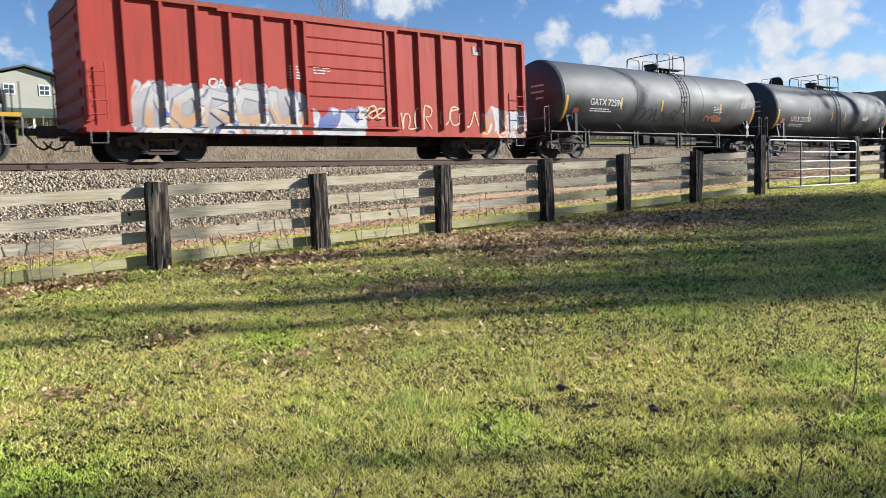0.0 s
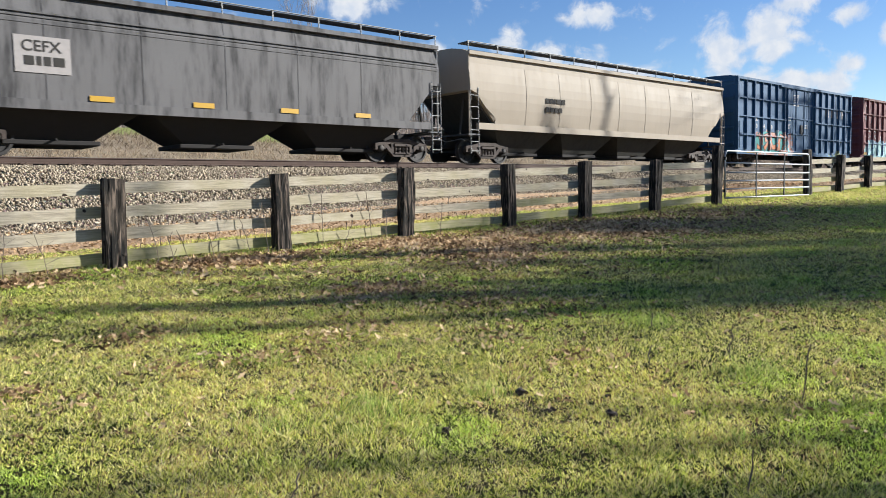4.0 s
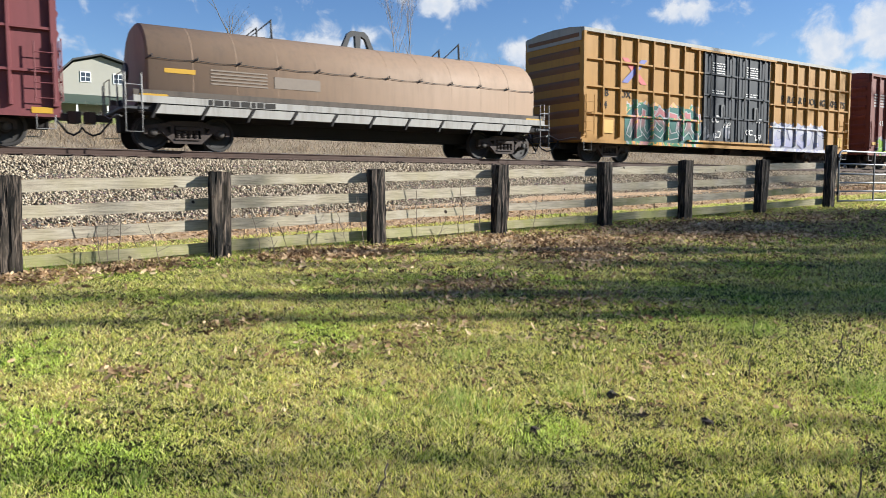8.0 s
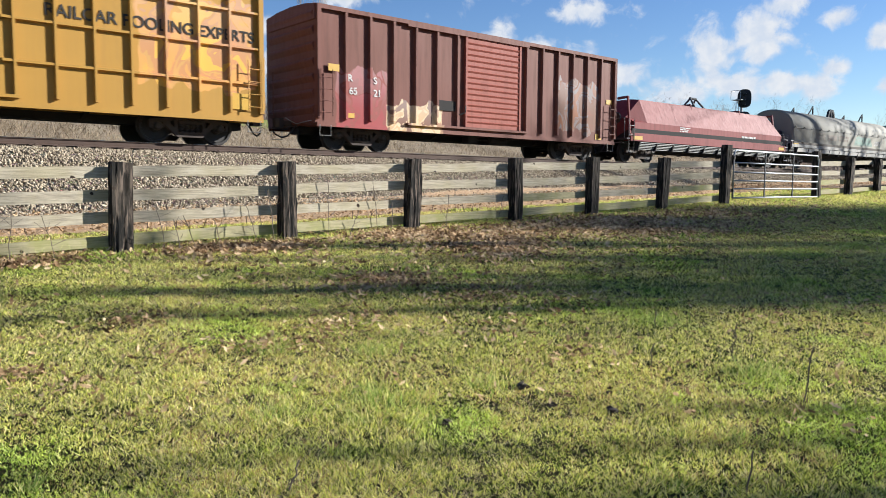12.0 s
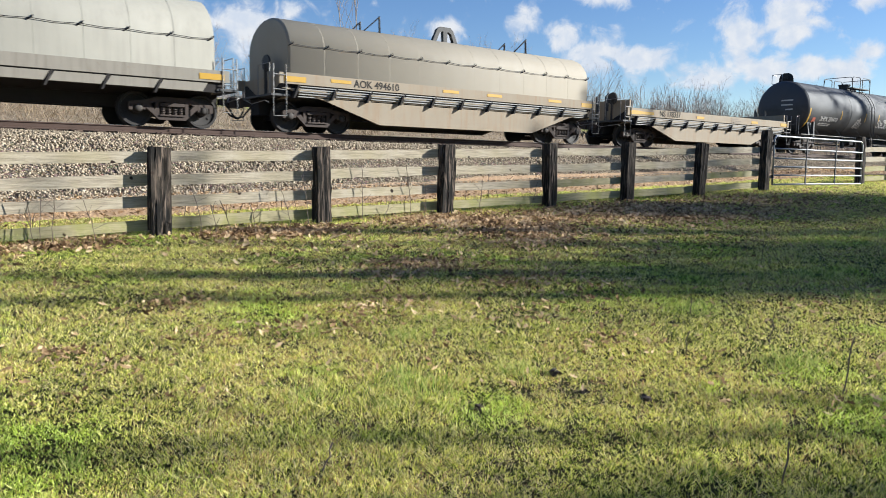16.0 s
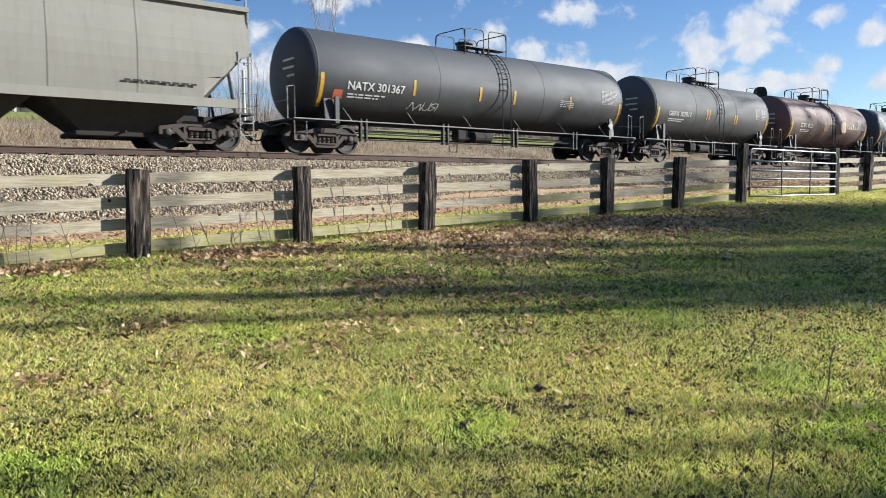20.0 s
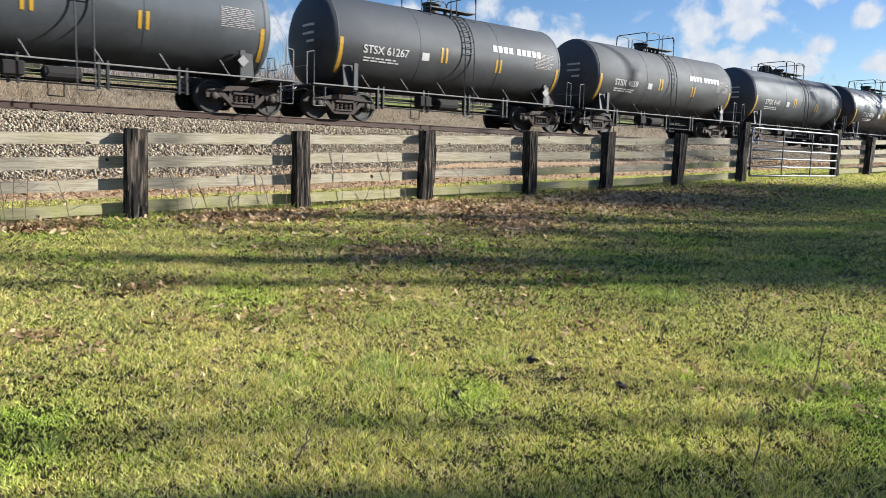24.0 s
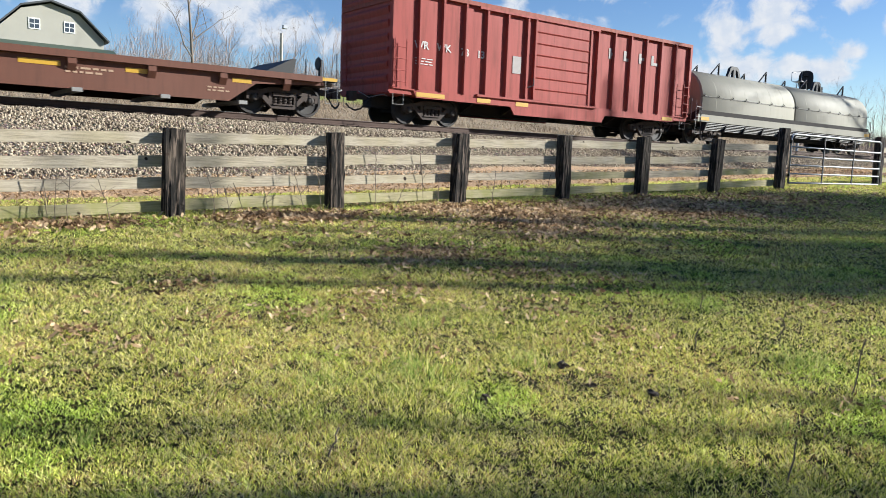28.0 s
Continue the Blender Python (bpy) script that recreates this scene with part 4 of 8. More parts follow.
# ---- clouds ----
def build_clouds():
    n = Nodes("cloud")
    uv = n.t.nodes.new("ShaderNodeUVMap").outputs[0]
    mp = n.node("Mapping", Vector=uv)
    mp.inputs["Scale"].default_value = (100, 100, 1)
    x, y, z = xyz(n, mp.outputs[0])
    cover = 0.0
    for az, el, w, h in ((62.3, 9.3, 1.9, 3.0), (65.7, 10.3, 2.6, 2.4), (66.9, 12.4, 2.0, 1.6), (63.4, 7.1, 3.6, 1.5), (60.2, 6.7, 3.6, 1.3), (67.2, 7.2, 2.2, 1.2),
                         (53.5, 12.5, 3.6, 1.3), (46.8, 10.8, 1.8, 1.7), (49.8, 9.7, 1.9, 1.6), (55.2, 8.0, 3.0, 1.3), (52.0, 8.3, 3.4, 1.8), (49.0, 7.0, 4, 1.3), (35.2, 14.0, 3.4, 1.8),
                         (69.4, 6.7, 1.8, 1.5), (70.1, 11.2, 1.5, 1.0), (70.2, 7.9, 1.4, 1.1), (72.7, 9.7, 1.3, 1.4), (73.9, 6.6, 1.8, 1.6), (77, 8.5, 2.4, 1.8),
                         (27.0, 10.2, 4.6, 3.0), (29.8, 9.0, 4.4, 2.4), (22.0, 10.0, 4, 2.4), (35.0, 8.2, 4.2, 1.7), (41.2, 10.2, 1.9, 1.7), (42.5, 7.6, 4, 1.4), (15.5, 9.5, 3.5, 2.5),
                         (84, 11, 6, 5), (5, 10, 5, 4), (74, 17, 6, 2.5), (45, 19, 8, 3), (20, 18, 7, 3)):
        dx = n.math("DIVIDE", n.math("SUBTRACT", x, az), w)
        dy = n.math("DIVIDE", n.math("SUBTRACT", y, el), h)
        d = n.math("SQRT", n.math("ADD", n.math("MULTIPLY", dx, dx), n.math("MULTIPLY", dy, dy)))
        cover = n.math("MAXIMUM", cover, n.math("SUBTRACT", 1.0, d))
    puff = n.noise(mp.outputs[0], .55, 7, .58, .35)
    wisp = n.noise(mp.outputs[0], .16, 4, .55)
    dens = n.math("ADD", n.math("MULTIPLY", cover, .62), n.math("SUBTRACT", n.math("ADD", n.math("MULTIPLY", puff, 1.25), n.math("MULTIPLY", wisp, .5)), .88))
    alpha = n.math("MULTIPLY", n.step(dens, .07, .46), .96)
    shade = n.mix(n.step(n.noise(mp.outputs[0], .8, 5), .35, .7), (.80, .86, .95), (1, 1, 1))
    em = n.node("Emission", Color=shade, Strength=CLOUD_GLOW)
    tr = n.node("BsdfTransparent")
    mx = n.node("MixShader", Fac=alpha)
    n.t.links.new(tr.outputs[0], mx.inputs[1])
    n.t.links.new(em.outputs[0], mx.inputs[2])
    n.t.links.new(mx.outputs[0], n.t.nodes["Material Output"].inputs[0])
    azs, els = range(-20, 101, 4), range(0, 31, 3)
    verts = [(2400 * math.sin(radians(a)) * math.cos(radians(e)), 2400 * math.cos(radians(a)) * math.cos(radians(e)), 1.5 + 2400 * math.sin(radians(e))) for e in els for a in azs]
    w = len(azs)
    quads = [i for r in range(len(els) - 1) for c in range(w - 1) for i in (r * w + c, r * w + c + 1, (r + 1) * w + c + 1, (r + 1) * w + c)]
    me = bulk_mesh("cloud_backdrop", verts, quads, 4, n.mat, True)
    lay = me.uv_layers.new(name="UVMap")
    uvs = np.array([(a / 100, e / 100) for e in els for a in azs], dtype=np.float32)
    lay.data.foreach_set("uv", uvs[np.array(quads)].ravel())
    ob = new("backdrop", me)
    ob.visible_shadow = False
    tagged(ob, "broken white cumulus in a blue sky", "sky", kind="structure")
    return ob


CLOUD_GLOW = 0.37
CLOUDS = build_clouds()

# ---- freight cars: x along the car (its leading end at -x), y = 0 on the track's middle, z = 0 on the rails ----
TRAIN = []          # (car, metres along the train)
WHEELS = []         # (wheelset, car's place along the train)
M_CAST = plain("cast_truck_steel", (0.060, 0.044, 0.037), 0.8, 0.2, 0.5, 9)
M_WHEEL = plain("wheel_steel", (0.030, 0.026, 0.024), 0.7, 0.1, 0.5, 8)
M_TREAD = plain("bearing_cap", (0.055, 0.048, 0.043), 0.7, 0.3, 0.5, 12)
M_UNDER = plain("underframe_grime", (0.020, 0.017, 0.016), 0.9, 0.05, 0.5, 6)
M_RUBBER = plain("rubber_hose", (0.02, 0.02, 0.02), 0.8, 0, 0.3, 10)
M_RUNG = plain("ladder_steel", (0.24, 0.235, 0.225), 0.6, 0.2, 0.4, 15)
M_GRATE = plain("steel_grating", (0.06, 0.062, 0.066), 0.6, 0.3, 0.5, 18)


def lathe_x(bm, profile, n=24, cx=0.0, cy=0.0, cz=0.0):
    """A closed body of revolution about x; the profile is (x, radius)."""
    rings = []
    for x, r in profile:
        rings.append([bm.verts.new((cx + x, cy + r * math.cos(2 * math.pi * i / n), cz + r * math.sin(2 * math.pi * i / n))) for i in range(n)])
    for a, b in zip(rings, rings[1:]):
        for i in range(n):
            bm.faces.new((a[i], a[(i + 1) % n], b[(i + 1) % n], b[i]))
    bm.faces.new(rings[0][::-1])
    bm.faces.new(rings[-1])


def lathe_y(bm, profile, n=24, cx=0.0, cz=0.0):
    rings = []
    for y, r in profile:
        rings.append([bm.verts.new((cx + r * math.cos(2 * math.pi * i / n), y, cz + r * math.sin(2 * math.pi * i / n))) for i in range(n)])
    for a, b in zip(rings, rings[1:]):
        for i in range(n):
            bm.faces.new((a[i], a[(i + 1) % n], b[(i + 1) % n], b[i]))
    bm.faces.new(rings[0][::-1])
    bm.faces.new(rings[-1])


def truck_meshes():
    made = {}
    bm = bmesh.new()
    box(bm, -.2, .2, -1.0, 1.0, .42, .70, .03)
    box(bm, -.15, .15, -.2, .2, .70, .82, .02)
    made["bolster"] = finish("bolster", bm, M_CAST)
    for side, tag in ((-1, "near"), (1, "far")):
        bm = bmesh.new()
        y0, y1 = (side * 1.07, side * .93) if side < 0 else (side * .93, side * 1.07)
        prism(bm, [(-1.12, .52), (-1.12, .62), (-.62, .70), (-.4, .78), (.4, .78), (.62, .70), (1.12, .62), (1.12, .52), (.6, .58), (.4, .64), (-.4, .64), (-.6, .58)], "y", y0, y1)
        prism(bm, [(-.78, .56), (-.62, .60), (-.30, .28), (.30, .28), (.62, .60), (.78, .56), (.36, .17), (-.36, .17)], "y", y0, y1)
        for sx in (-1, 1):
            box(bm, sx * .40 - .05, sx * .40 + .05, y0, y1, .27, .66)
            box(bm, sx * 1.08 - .05, sx * 1.08 + .05, y0, y1, .40, .60)
            box(bm, sx * .74 - .04, sx * .74 + .04, y0, y1, .42, .62)
        made["side_frame_" + tag] = finish("side_frame", bm, M_CAST)
        bm = bmesh.new()
        for sx in (-.24, -.08, .08, .24):
            for k in range(5):
                z = .31 + .045 * k
                lathe_z = [(sx + .065 * math.cos(a), side * 1.0 + .065 * math.sin(a)) for a in (i * math.pi / 4 for i in range(8))]
                prism(bm, lathe_z, "z", z, z + .028)
        box(bm, -.33, .33, side * 1.0 - .11, side * 1.0 + .11, .27, .31)
        box(bm, -.33, .33, side * 1.0 - .11, side * 1.0 + .11, .53, .62)
        made["spring_" + tag] = finish("suspension", bm, M_CAST)
        bm = bmesh.new()
        lathe_y(bm, [(side * .9, .13), (side * 1.08, .11), (side * 1.11, .085), (side * 1.12, .05)], 14, 0, .457)
        made["bearing_" + tag] = finish("bearing", bm, M_TREAD, True)
    bm = bmesh.new()
    rod(bm, (0, -1.0, 0), (0, 1.0, 0), .08, 12)
    for side in (-1, 1):
        inn, out = side * .685, side * .825
        prof = [(inn, .10), (inn, .485), (inn + side * .03, .485), (inn + side * .045, .460), (out, .452), (out, .39), (out - side * .05, .37),
                (out - side * .075, .16), (out, .13), (out, .085)]
        lathe_y(bm, prof, 32)
        for a in range(3):
            an = a * 2 * math.pi / 3
            rod(bm, (.27 * math.cos(an), out - side * .075, .27 * math.sin(an)), (.27 * math.cos(an), out - side * .04, .27 * math.sin(an)), .035, 8)
    made["wheelset"] = finish("wheelset", bm, M_WHEEL)
    bm = bmesh.new()
    for sx in (-.42, .42):
        box(bm, sx - .03, sx + .03, -.85, .85, .32, .40)
        for sy in (-.755, .755):
            box(bm, sx - .09 + (.03 if sx < 0 else -.03), sx + .09 + (.03 if sx < 0 else -.03), sy - .05, sy + .05, .28, .52)
    made["brake_beam"] = finish("brake_beam", bm, M_UNDER)
    return made


TM = truck_meshes()


def add_truck(car, x):
    t = part("truck", TM["bolster"], None, car, "cast steel four-wheel truck", (x, 0, 0))
    for tag in ("near", "far"):
        part("side_frame", TM["side_frame_" + tag], None, t)
        part("suspension", TM["spring_" + tag], None, t)
        for dx in (-.89, .89):
            part("bearing", TM["bearing_" + tag], None, t, loc=(dx, 0, 0))
    part("brake_beam", TM["brake_beam"], None, t)
    for dx in (-.89, .89):
        w = part("wheelset", TM["wheelset"], None, t, "steel wheels on an axle", (dx, 0, .457))
        WHEELS.append((w, dx, car))


def coupler_meshes():
    out = {}
    for e in (-1, 1):
        bm = bmesh.new()
        box(bm, min(0, e * .45), max(0, e * .45), -.08, .08, .74, .92, .01)
        prism(bm, [(e * .42, -.15), (e * .42, .15), (e * .62, .17), (e * .70, .06), (e * .60, .0), (e * .64, -.10), (e * .72, -.16), (e * .60, -.2)], "z", .68, .98)
        out[e] = finish("coupler", bm, M_CAST)
        bm = bmesh.new()
        tube(bm, [(e * .05, -.32, .78), (e * .2, -.34, .62), (e * .35, -.3, .42), (e * .52, -.2, .36), (e * .68, -.08, .46), (e * .75, -.02, .58)], .028, 6)
        out[e, "hose"] = finish("air_hose", bm, M_RUBBER, True)
        bm = bmesh.new()
        tube(bm, [(0, -1.35, .80), (e * .12, -1.3, .86), (e * .12, -.4, .80), (e * .3, -.1, .98), (e * .3, -.05, 1.0)], .016, 5)
        out[e, "lever"] = finish("uncoupling_lever", bm, M_RUNG)
    return out


CM = coupler_meshes()


def add_ends(car, half):
    for e in (-1, 1):
        part("coupler", CM[e], None, car, "cast knuckle coupler", (e * half, 0, 0))
        part("air_hose", CM[e, "hose"], None, car, "black rubber hose", (e * half, 0, 0))
        part("uncoupling_lever", CM[e, "lever"], None, car, loc=(e * half, 0, 0))


def add_underframe(car, half, z0=.55, z1=.95, mat=None):
    bm = bmesh.new()
    box(bm, -half, half, -.27, .27, z0, z1)
    part("centre_sill", bm, mat or M_UNDER, car)
    for x in [half * k / 4 for k in (-2, -1, 0, 1, 2)]:
        bm = bmesh.new()
        prism(bm, [(-1.5, z1), (-.27, z0 + .05), (.27, z0 + .05), (1.5, z1)], "x", x - .06, x + .06)
        part("cross_bearer", bm, mat or M_UNDER, car)
    bm = bmesh.new()
    lathe_x(bm, [(.55, .10), (.6, .18), (1.5, .18), (1.55, .10)], 12, 0, -.75, .62)
    box(bm, -.6, -.1, -.95, -.6, .45, .78, .03)
    rod(bm, (-.1, -.75, .6), (.6, -.75, .6), .03)
    rod(bm, (-3.5, -.4, .5), (3.5, -.4, .5), .025)
    part("brake_reservoir", bm, M_UNDER, car)


def ladder(car, x, y, z0, z1, wide=.42, n=4, axis="x", mat=None, name="ladder"):
    """Two stiles and rungs standing off a wall; axis x lies along the side, y across an end."""
    bm = bmesh.new()
    for k in (-1, 1):
        p = (x + k * wide / 2, y) if axis == "x" else (x, y + k * wide / 2)
        rod(bm, (*p, z0), (*p, z1), .018, 5)
    for i in range(n):
        z = z0 + (z1 - z0) * (i + .3) / n
        a = (x - wide / 2, y, z) if axis == "x" else (x, y - wide / 2, z)
        b = (x + wide / 2, y, z) if axis == "x" else (x, y + wide / 2, z)
        rod(bm, a, b, .014, 5)
    return part(name, bm, mat or M_RUNG, car)


def stirrup(car, x, y, z0, z1, wide=.40, mat=None):
    bm = bmesh.new()
    tube(bm, [(x - wide / 2, y, z1), (x - wide / 2, y, z0), (x + wide / 2, y, z0), (x + wide / 2, y, z1)], .015, 5)
    return part("stirrup_step", bm, mat or M_RUNG, car)


def text_mesh(text, size, mat):
    cu = bpy.data.curves.new("lettering", "FONT")
    cu.body, cu.size = text, size
    cu.extrude = .003
    cu.offset = size * .014
    tmp = bpy.data.objects.new("lettering", cu)
    me = bpy.data.meshes.new_from_object(tmp)
    bpy.data.objects.remove(tmp)
    me.materials.clear()
    me.materials.append(mat)
    return me


def lettering(parent, text, size, x, z, mat=None, y=-1.54, shell=None, stretch=1.0):
    """Characters of that capital height, their lower left corner at x, z on the side; shell = (radius, height of the middle) bends them."""
    me = text_mesh(text, size / .7, mat or M_WHITE)
    v = np.empty(len(me.vertices) * 3, dtype=np.float32)
    me.vertices.foreach_get("co", v)
    v = v.reshape(-1, 3)
    out = np.empty_like(v)
    out[:, 0] = x + v[:, 0] * stretch
    if shell:
        r, zc = shell
        a = math.asin(max(-1, min(1, (z - zc) / r))) + v[:, 1] / r
        rr = r + .012 + v[:, 2]
        out[:, 1], out[:, 2] = -rr * np.cos(a), zc + rr * np.sin(a)
    else:
        out[:, 1], out[:, 2] = y - .005 - v[:, 2], z + v[:, 1]
    me.vertices.foreach_set("co", out.ravel())
    me.update()
    return part("lettering", me, None, parent, "painted reporting marks")


def patch(bm, x0, x1, z0, z1, y=-1.54, shell=None, k=6):
    """A thin flat mark on a side, or one bent round a shell."""
    if not shell:
        box(bm, x0, x1, y - .008, y, z0, z1)
        return
    r, zc = shell
    a0, a1 = (math.asin(max(-1, min(1, (z - zc) / r))) for z in (z0, z1))
    rows = []
    for i in range(k + 1):
        a = a0 + (a1 - a0) * i / k
        rows.append([bm.verts.new((x, -(r + .009) * math.cos(a), zc + (r + .009) * math.sin(a))) for x in (x0, x1)])
    for p, q in zip(rows, rows[1:]):
        bm.faces.new((p[0], p[1], q[1], q[0]))


def mark(parent, x0, x1, z0, z1, mat, name="reflector", y=-1.54, shell=None, label=""):
    bm = bmesh.new()
    patch(bm, x0, x1, z0, z1, y, shell)
    return part(name, bm, mat, parent, label)


def data_block(parent, x, z, wide, lines, mat=None, y=-1.54, shell=None, h=.045, gap=.085, seed=1):
    """Small stencilled data that cannot be read: one bar a line."""
    rng = random.Random(seed)
    bm = bmesh.new()
    for i in range(lines):
        zz = z - gap * i
        p = x
        while p < x + wide * rng.uniform(.75, 1.0):
            w = rng.uniform(.08, .3)
            patch(bm, p, min(p + w, x + wide), zz - h, zz, y, shell, 2)
            p += w + .05
    ob = part("stencil", bm, mat or M_WHITE, parent, "small stencilled data")
    ob["kind"] = "stuff"
    return ob


def graffiti(name, color, zones, **kw):
    """Car paint under spray-painted pieces; a zone is x0, x1, z0, z1, colours, line colour."""
    m = paint(name, color, **kw)
    n = Nodes(name, m)
    c = n.bsdf.inputs["Base Color"].links[0].from_socket
    v = n.coords("Object")
    x, y, z = xyz(n, v)
    for i, (x0, x1, z0, z1, colours, line) in enumerate(zones):
        w = n.coords("Object", (1, .15, .8), (7.3 * i + len(name), 1.7 * i, 2.9 * i))
        shape = n.noise(w, 1.15, 1.5, .4, 1.7)
        edge = n.math("MULTIPLY", n.math("SUBTRACT", n.noise(n.coords("Object", (1, 0, .3), (3 * i, 0, 0)), 1.6, 2), .5), 1.1)
        zz = n.math("ADD", z, edge)
        xx = n.math("ADD", x, n.math("MULTIPLY", edge, .8))
        inside = n.math("MULTIPLY", n.math("MULTIPLY", n.step(xx, x0, x0 + .06), n.math("SUBTRACT", 1.0, n.step(xx, x1 - .06, x1))),
                        n.math("MULTIPLY", n.step(zz, z0 - .3, z0 - .26), n.math("SUBTRACT", 1.0, n.step(zz, z1 - .06, z1))))
        inside = n.math("MULTIPLY", inside, n.step(y, -1.2, -1.4))
        k = len(colours)
        fill = n.ramp(n.math("ADD", shape, n.math("MULTIPLY", n.math("SUBTRACT", n.noise(w, .5, 1), .5), .5)),
                      [(.0 if j == 0 else .24 + .52 * j / k, q) for j, q in enumerate(colours)], True)
        soft = n.mix(n.math("MULTIPLY", n.step(z, z0 + .2, z1), .2), fill, (0.4, 0.4, 0.42))
        lines = n.math("SUBTRACT", 1.0, n.step(n.math("ABSOLUTE", n.math("SUBTRACT", shape, .5)), .018, .032))
        art = n.mix(lines, soft, line)
        art = n.mix(n.math("MULTIPLY", n.step(n.noise(v, 3.0, 5, .7), .55, .75), .5), art, color)
        c = n.mix(inside, c, art)
    n.put(n.bsdf.inputs["Base Color"], c)
    return m


def register(car, s, label, category="boxcar"):
    tagged(car, label, category, "cars of the passing freight train")
    TRAIN.append((car, s))
    return car


# ---- boxcars ----
def boxcar(a, b, label, body, zb=.70, zt=4.82, door=(-1.7, 1.7), ribs=(6, 6), beams=(), doors=1, door_mat=None, door_kind="plug",
           end_mat=None, roof_mat=None, belly=0.0, rib_mat=None, rib_w=.05, end_ribs=7):
    half = (b - a) / 2
    car = empty("boxcar")
    add_truck(car, -half + 2.0)
    add_truck(car, half - 2.0)
    add_ends(car, half - .05)
    add_underframe(car, half - .1, .5, zb + .28)
    end_mat, roof_mat, door_mat, rib_mat = end_mat or body, roof_mat or body, door_mat or body, rib_mat or body
    bm = bmesh.new()
    box(bm, -half, half, -1.53, 1.53, zb + .06, zt - .02)
    hull = part("body", bm, body, car)
    for s in (-1, 1):
        ya, yb = (-1.585, -1.53) if s < 0 else (1.53, 1.585)
        bm = bmesh.new()
        d0, d1 = door
        out = [(-half, zb), (-half + 3.0, zb)]
        if belly:
            out = [(-half, zb + .22), (-half + .9, zb + .2), (-half + 1.0, zb - .02), (d0 - 1.0, zb - .02), (d0 - .8, zb - belly), (d1 + .8, zb - belly), (d1 + 1.0, zb - .02),
                   (half - 1.0, zb - .02), (half - .9, zb + .2), (half, zb + .22)]
        else:
            out = [(-half, zb), (half, zb)]
        prism(bm, out + [(half, zb + .24), (-half, zb + .24)] if belly else out + [(half, zb + .13), (-half, zb + .13)], "y", ya, yb)
        part("side_sill", bm, body, car)
        bm = bmesh.new()
        ya2, yb2 = (-1.65, -1.53) if s < 0 else (1.53, 1.65)
        box(bm, -half, half, ya2, yb2, zt - .13, zt)
        part("top_chord", bm, roof_mat, car)
        for ex in (-half + .07, half - .07):
            bm = bmesh.new()
            box(bm, ex - .07, ex + .07, ya2, yb2, zb + .25, zt - .13)
            part("corner_post", bm, body, car)
        spots = []
        for k in range(1, ribs[0] + 1):
            spots.append(-half + .12 + (d0 + half - .12) * k / (ribs[0] + .35))
        for k in range(ribs[1]):
            spots.append(d1 + (half - .12 - d1) * (k + .35) / (ribs[1] + .35))
        for x in spots:
            bm = bmesh.new()
            yo = s * 1.645
            yi = s * 1.53
            prism(bm, [(x - rib_w, yi), (x - rib_w * .6, yo), (x + rib_w * .6, yo), (x + rib_w, yi)], "z", zb + .25, zt - .13)
            part("rib", bm, rib_mat, car)
        for zz in beams:
            for xa, xb in ((-half + .14, d0 - .05), (d1 + .05, half - .14)):
                bm = bmesh.new()
                prism(bm, [(s * 1.53, zz - .05), (s * 1.628, zz - .03), (s * 1.628, zz + .03), (s * 1.53, zz + .05)], "x", xa, xb)
                part("beam", bm, rib_mat, car)
        # doors
        n = doors
        w = (d1 - d0) / n
        for k in range(n):
            xa, xb = d0 + w * k + .03, d0 + w * (k + 1) - .03
            zl, zh = zb + .30, zt - .20
            bm = bmesh.new()
            if door_kind == "plug":
                box(bm, xa, xb, s * 1.575 if s < 0 else 1.53, -1.53 if s < 0 else 1.575, zl, zh)
            else:
                box(bm, xa, xb, -1.60 if s < 0 else 1.53, -1.53 if s < 0 else 1.60, zl, zh)
            dr = part("door", bm, door_mat, car)
            face = s * (1.575 if door_kind == "plug" else 1.60)
            if door_kind == "plug":
                for j in (.27, .52, .76):
                    bm = bmesh.new()
                    zz = zl + (zh - zl) * j
                    prism(bm, [(face, zz - .05), (face + s * .05, zz - .03), (face + s * .05, zz + .03), (face, zz + .05)], "x", xa, xb)
                    part("door_beam", bm, door_mat, dr)
                for j in (.02, .34, .66, .98):
                    bm = bmesh.new()
                    xx = xa + (xb - xa) * j
                    prism(bm, [(xx - .035, face), (xx - .02, face + s * .045), (xx + .02, face + s * .045), (xx + .035, face)], "z", zl, zh)
                    part("door_post", bm, door_mat, dr)
                for j in (.18, .80):
                    bm = bmesh.new()
                    xx = xa + (xb - xa) * j
                    rod(bm, (xx, face + s * .07, zl - .12), (xx, face + s * .07, zh + .08), .018, 6)
                    for zz in (zl + .1, (zl + zh) / 2, zh - .1):
                        box(bm, xx - .04, xx + .04, min(face, face + s * .08), max(face, face + s * .08), zz - .03, zz + .03)
                    part("lock_rod", bm, M_BLACK if door_mat is not body else rib_mat, dr)
                bm = bmesh.new()
                xx = (xa + xb) / 2 + .1
                tube(bm, [(xx, face + s * .08, zl + .9), (xx + .12, face + s * .1, zl + 1.1), (xx + .1, face + s * .1, zl + 1.5)], .02, 6)
                box(bm, xx - .09, xx + .16, min(face, face + s * .06), max(face, face + s * .06), zl + 1.0, zl + 1.55)
                part("door_lock", bm, M_GRATE, dr)
            else:
                rows = 7 if door_kind == "slide" else 16
                for j in range(1, rows):
                    bm = bmesh.new()
                    zz = zl + (zh - zl) * j / rows
                    q = .045 if rows == 7 else .06
                    prism(bm, [(face, zz - q), (face + s * .035, zz), (face, zz + q * .4)], "x", xa + .05, xb - .05)
                    part("door_corrugation", bm, door_mat, dr)
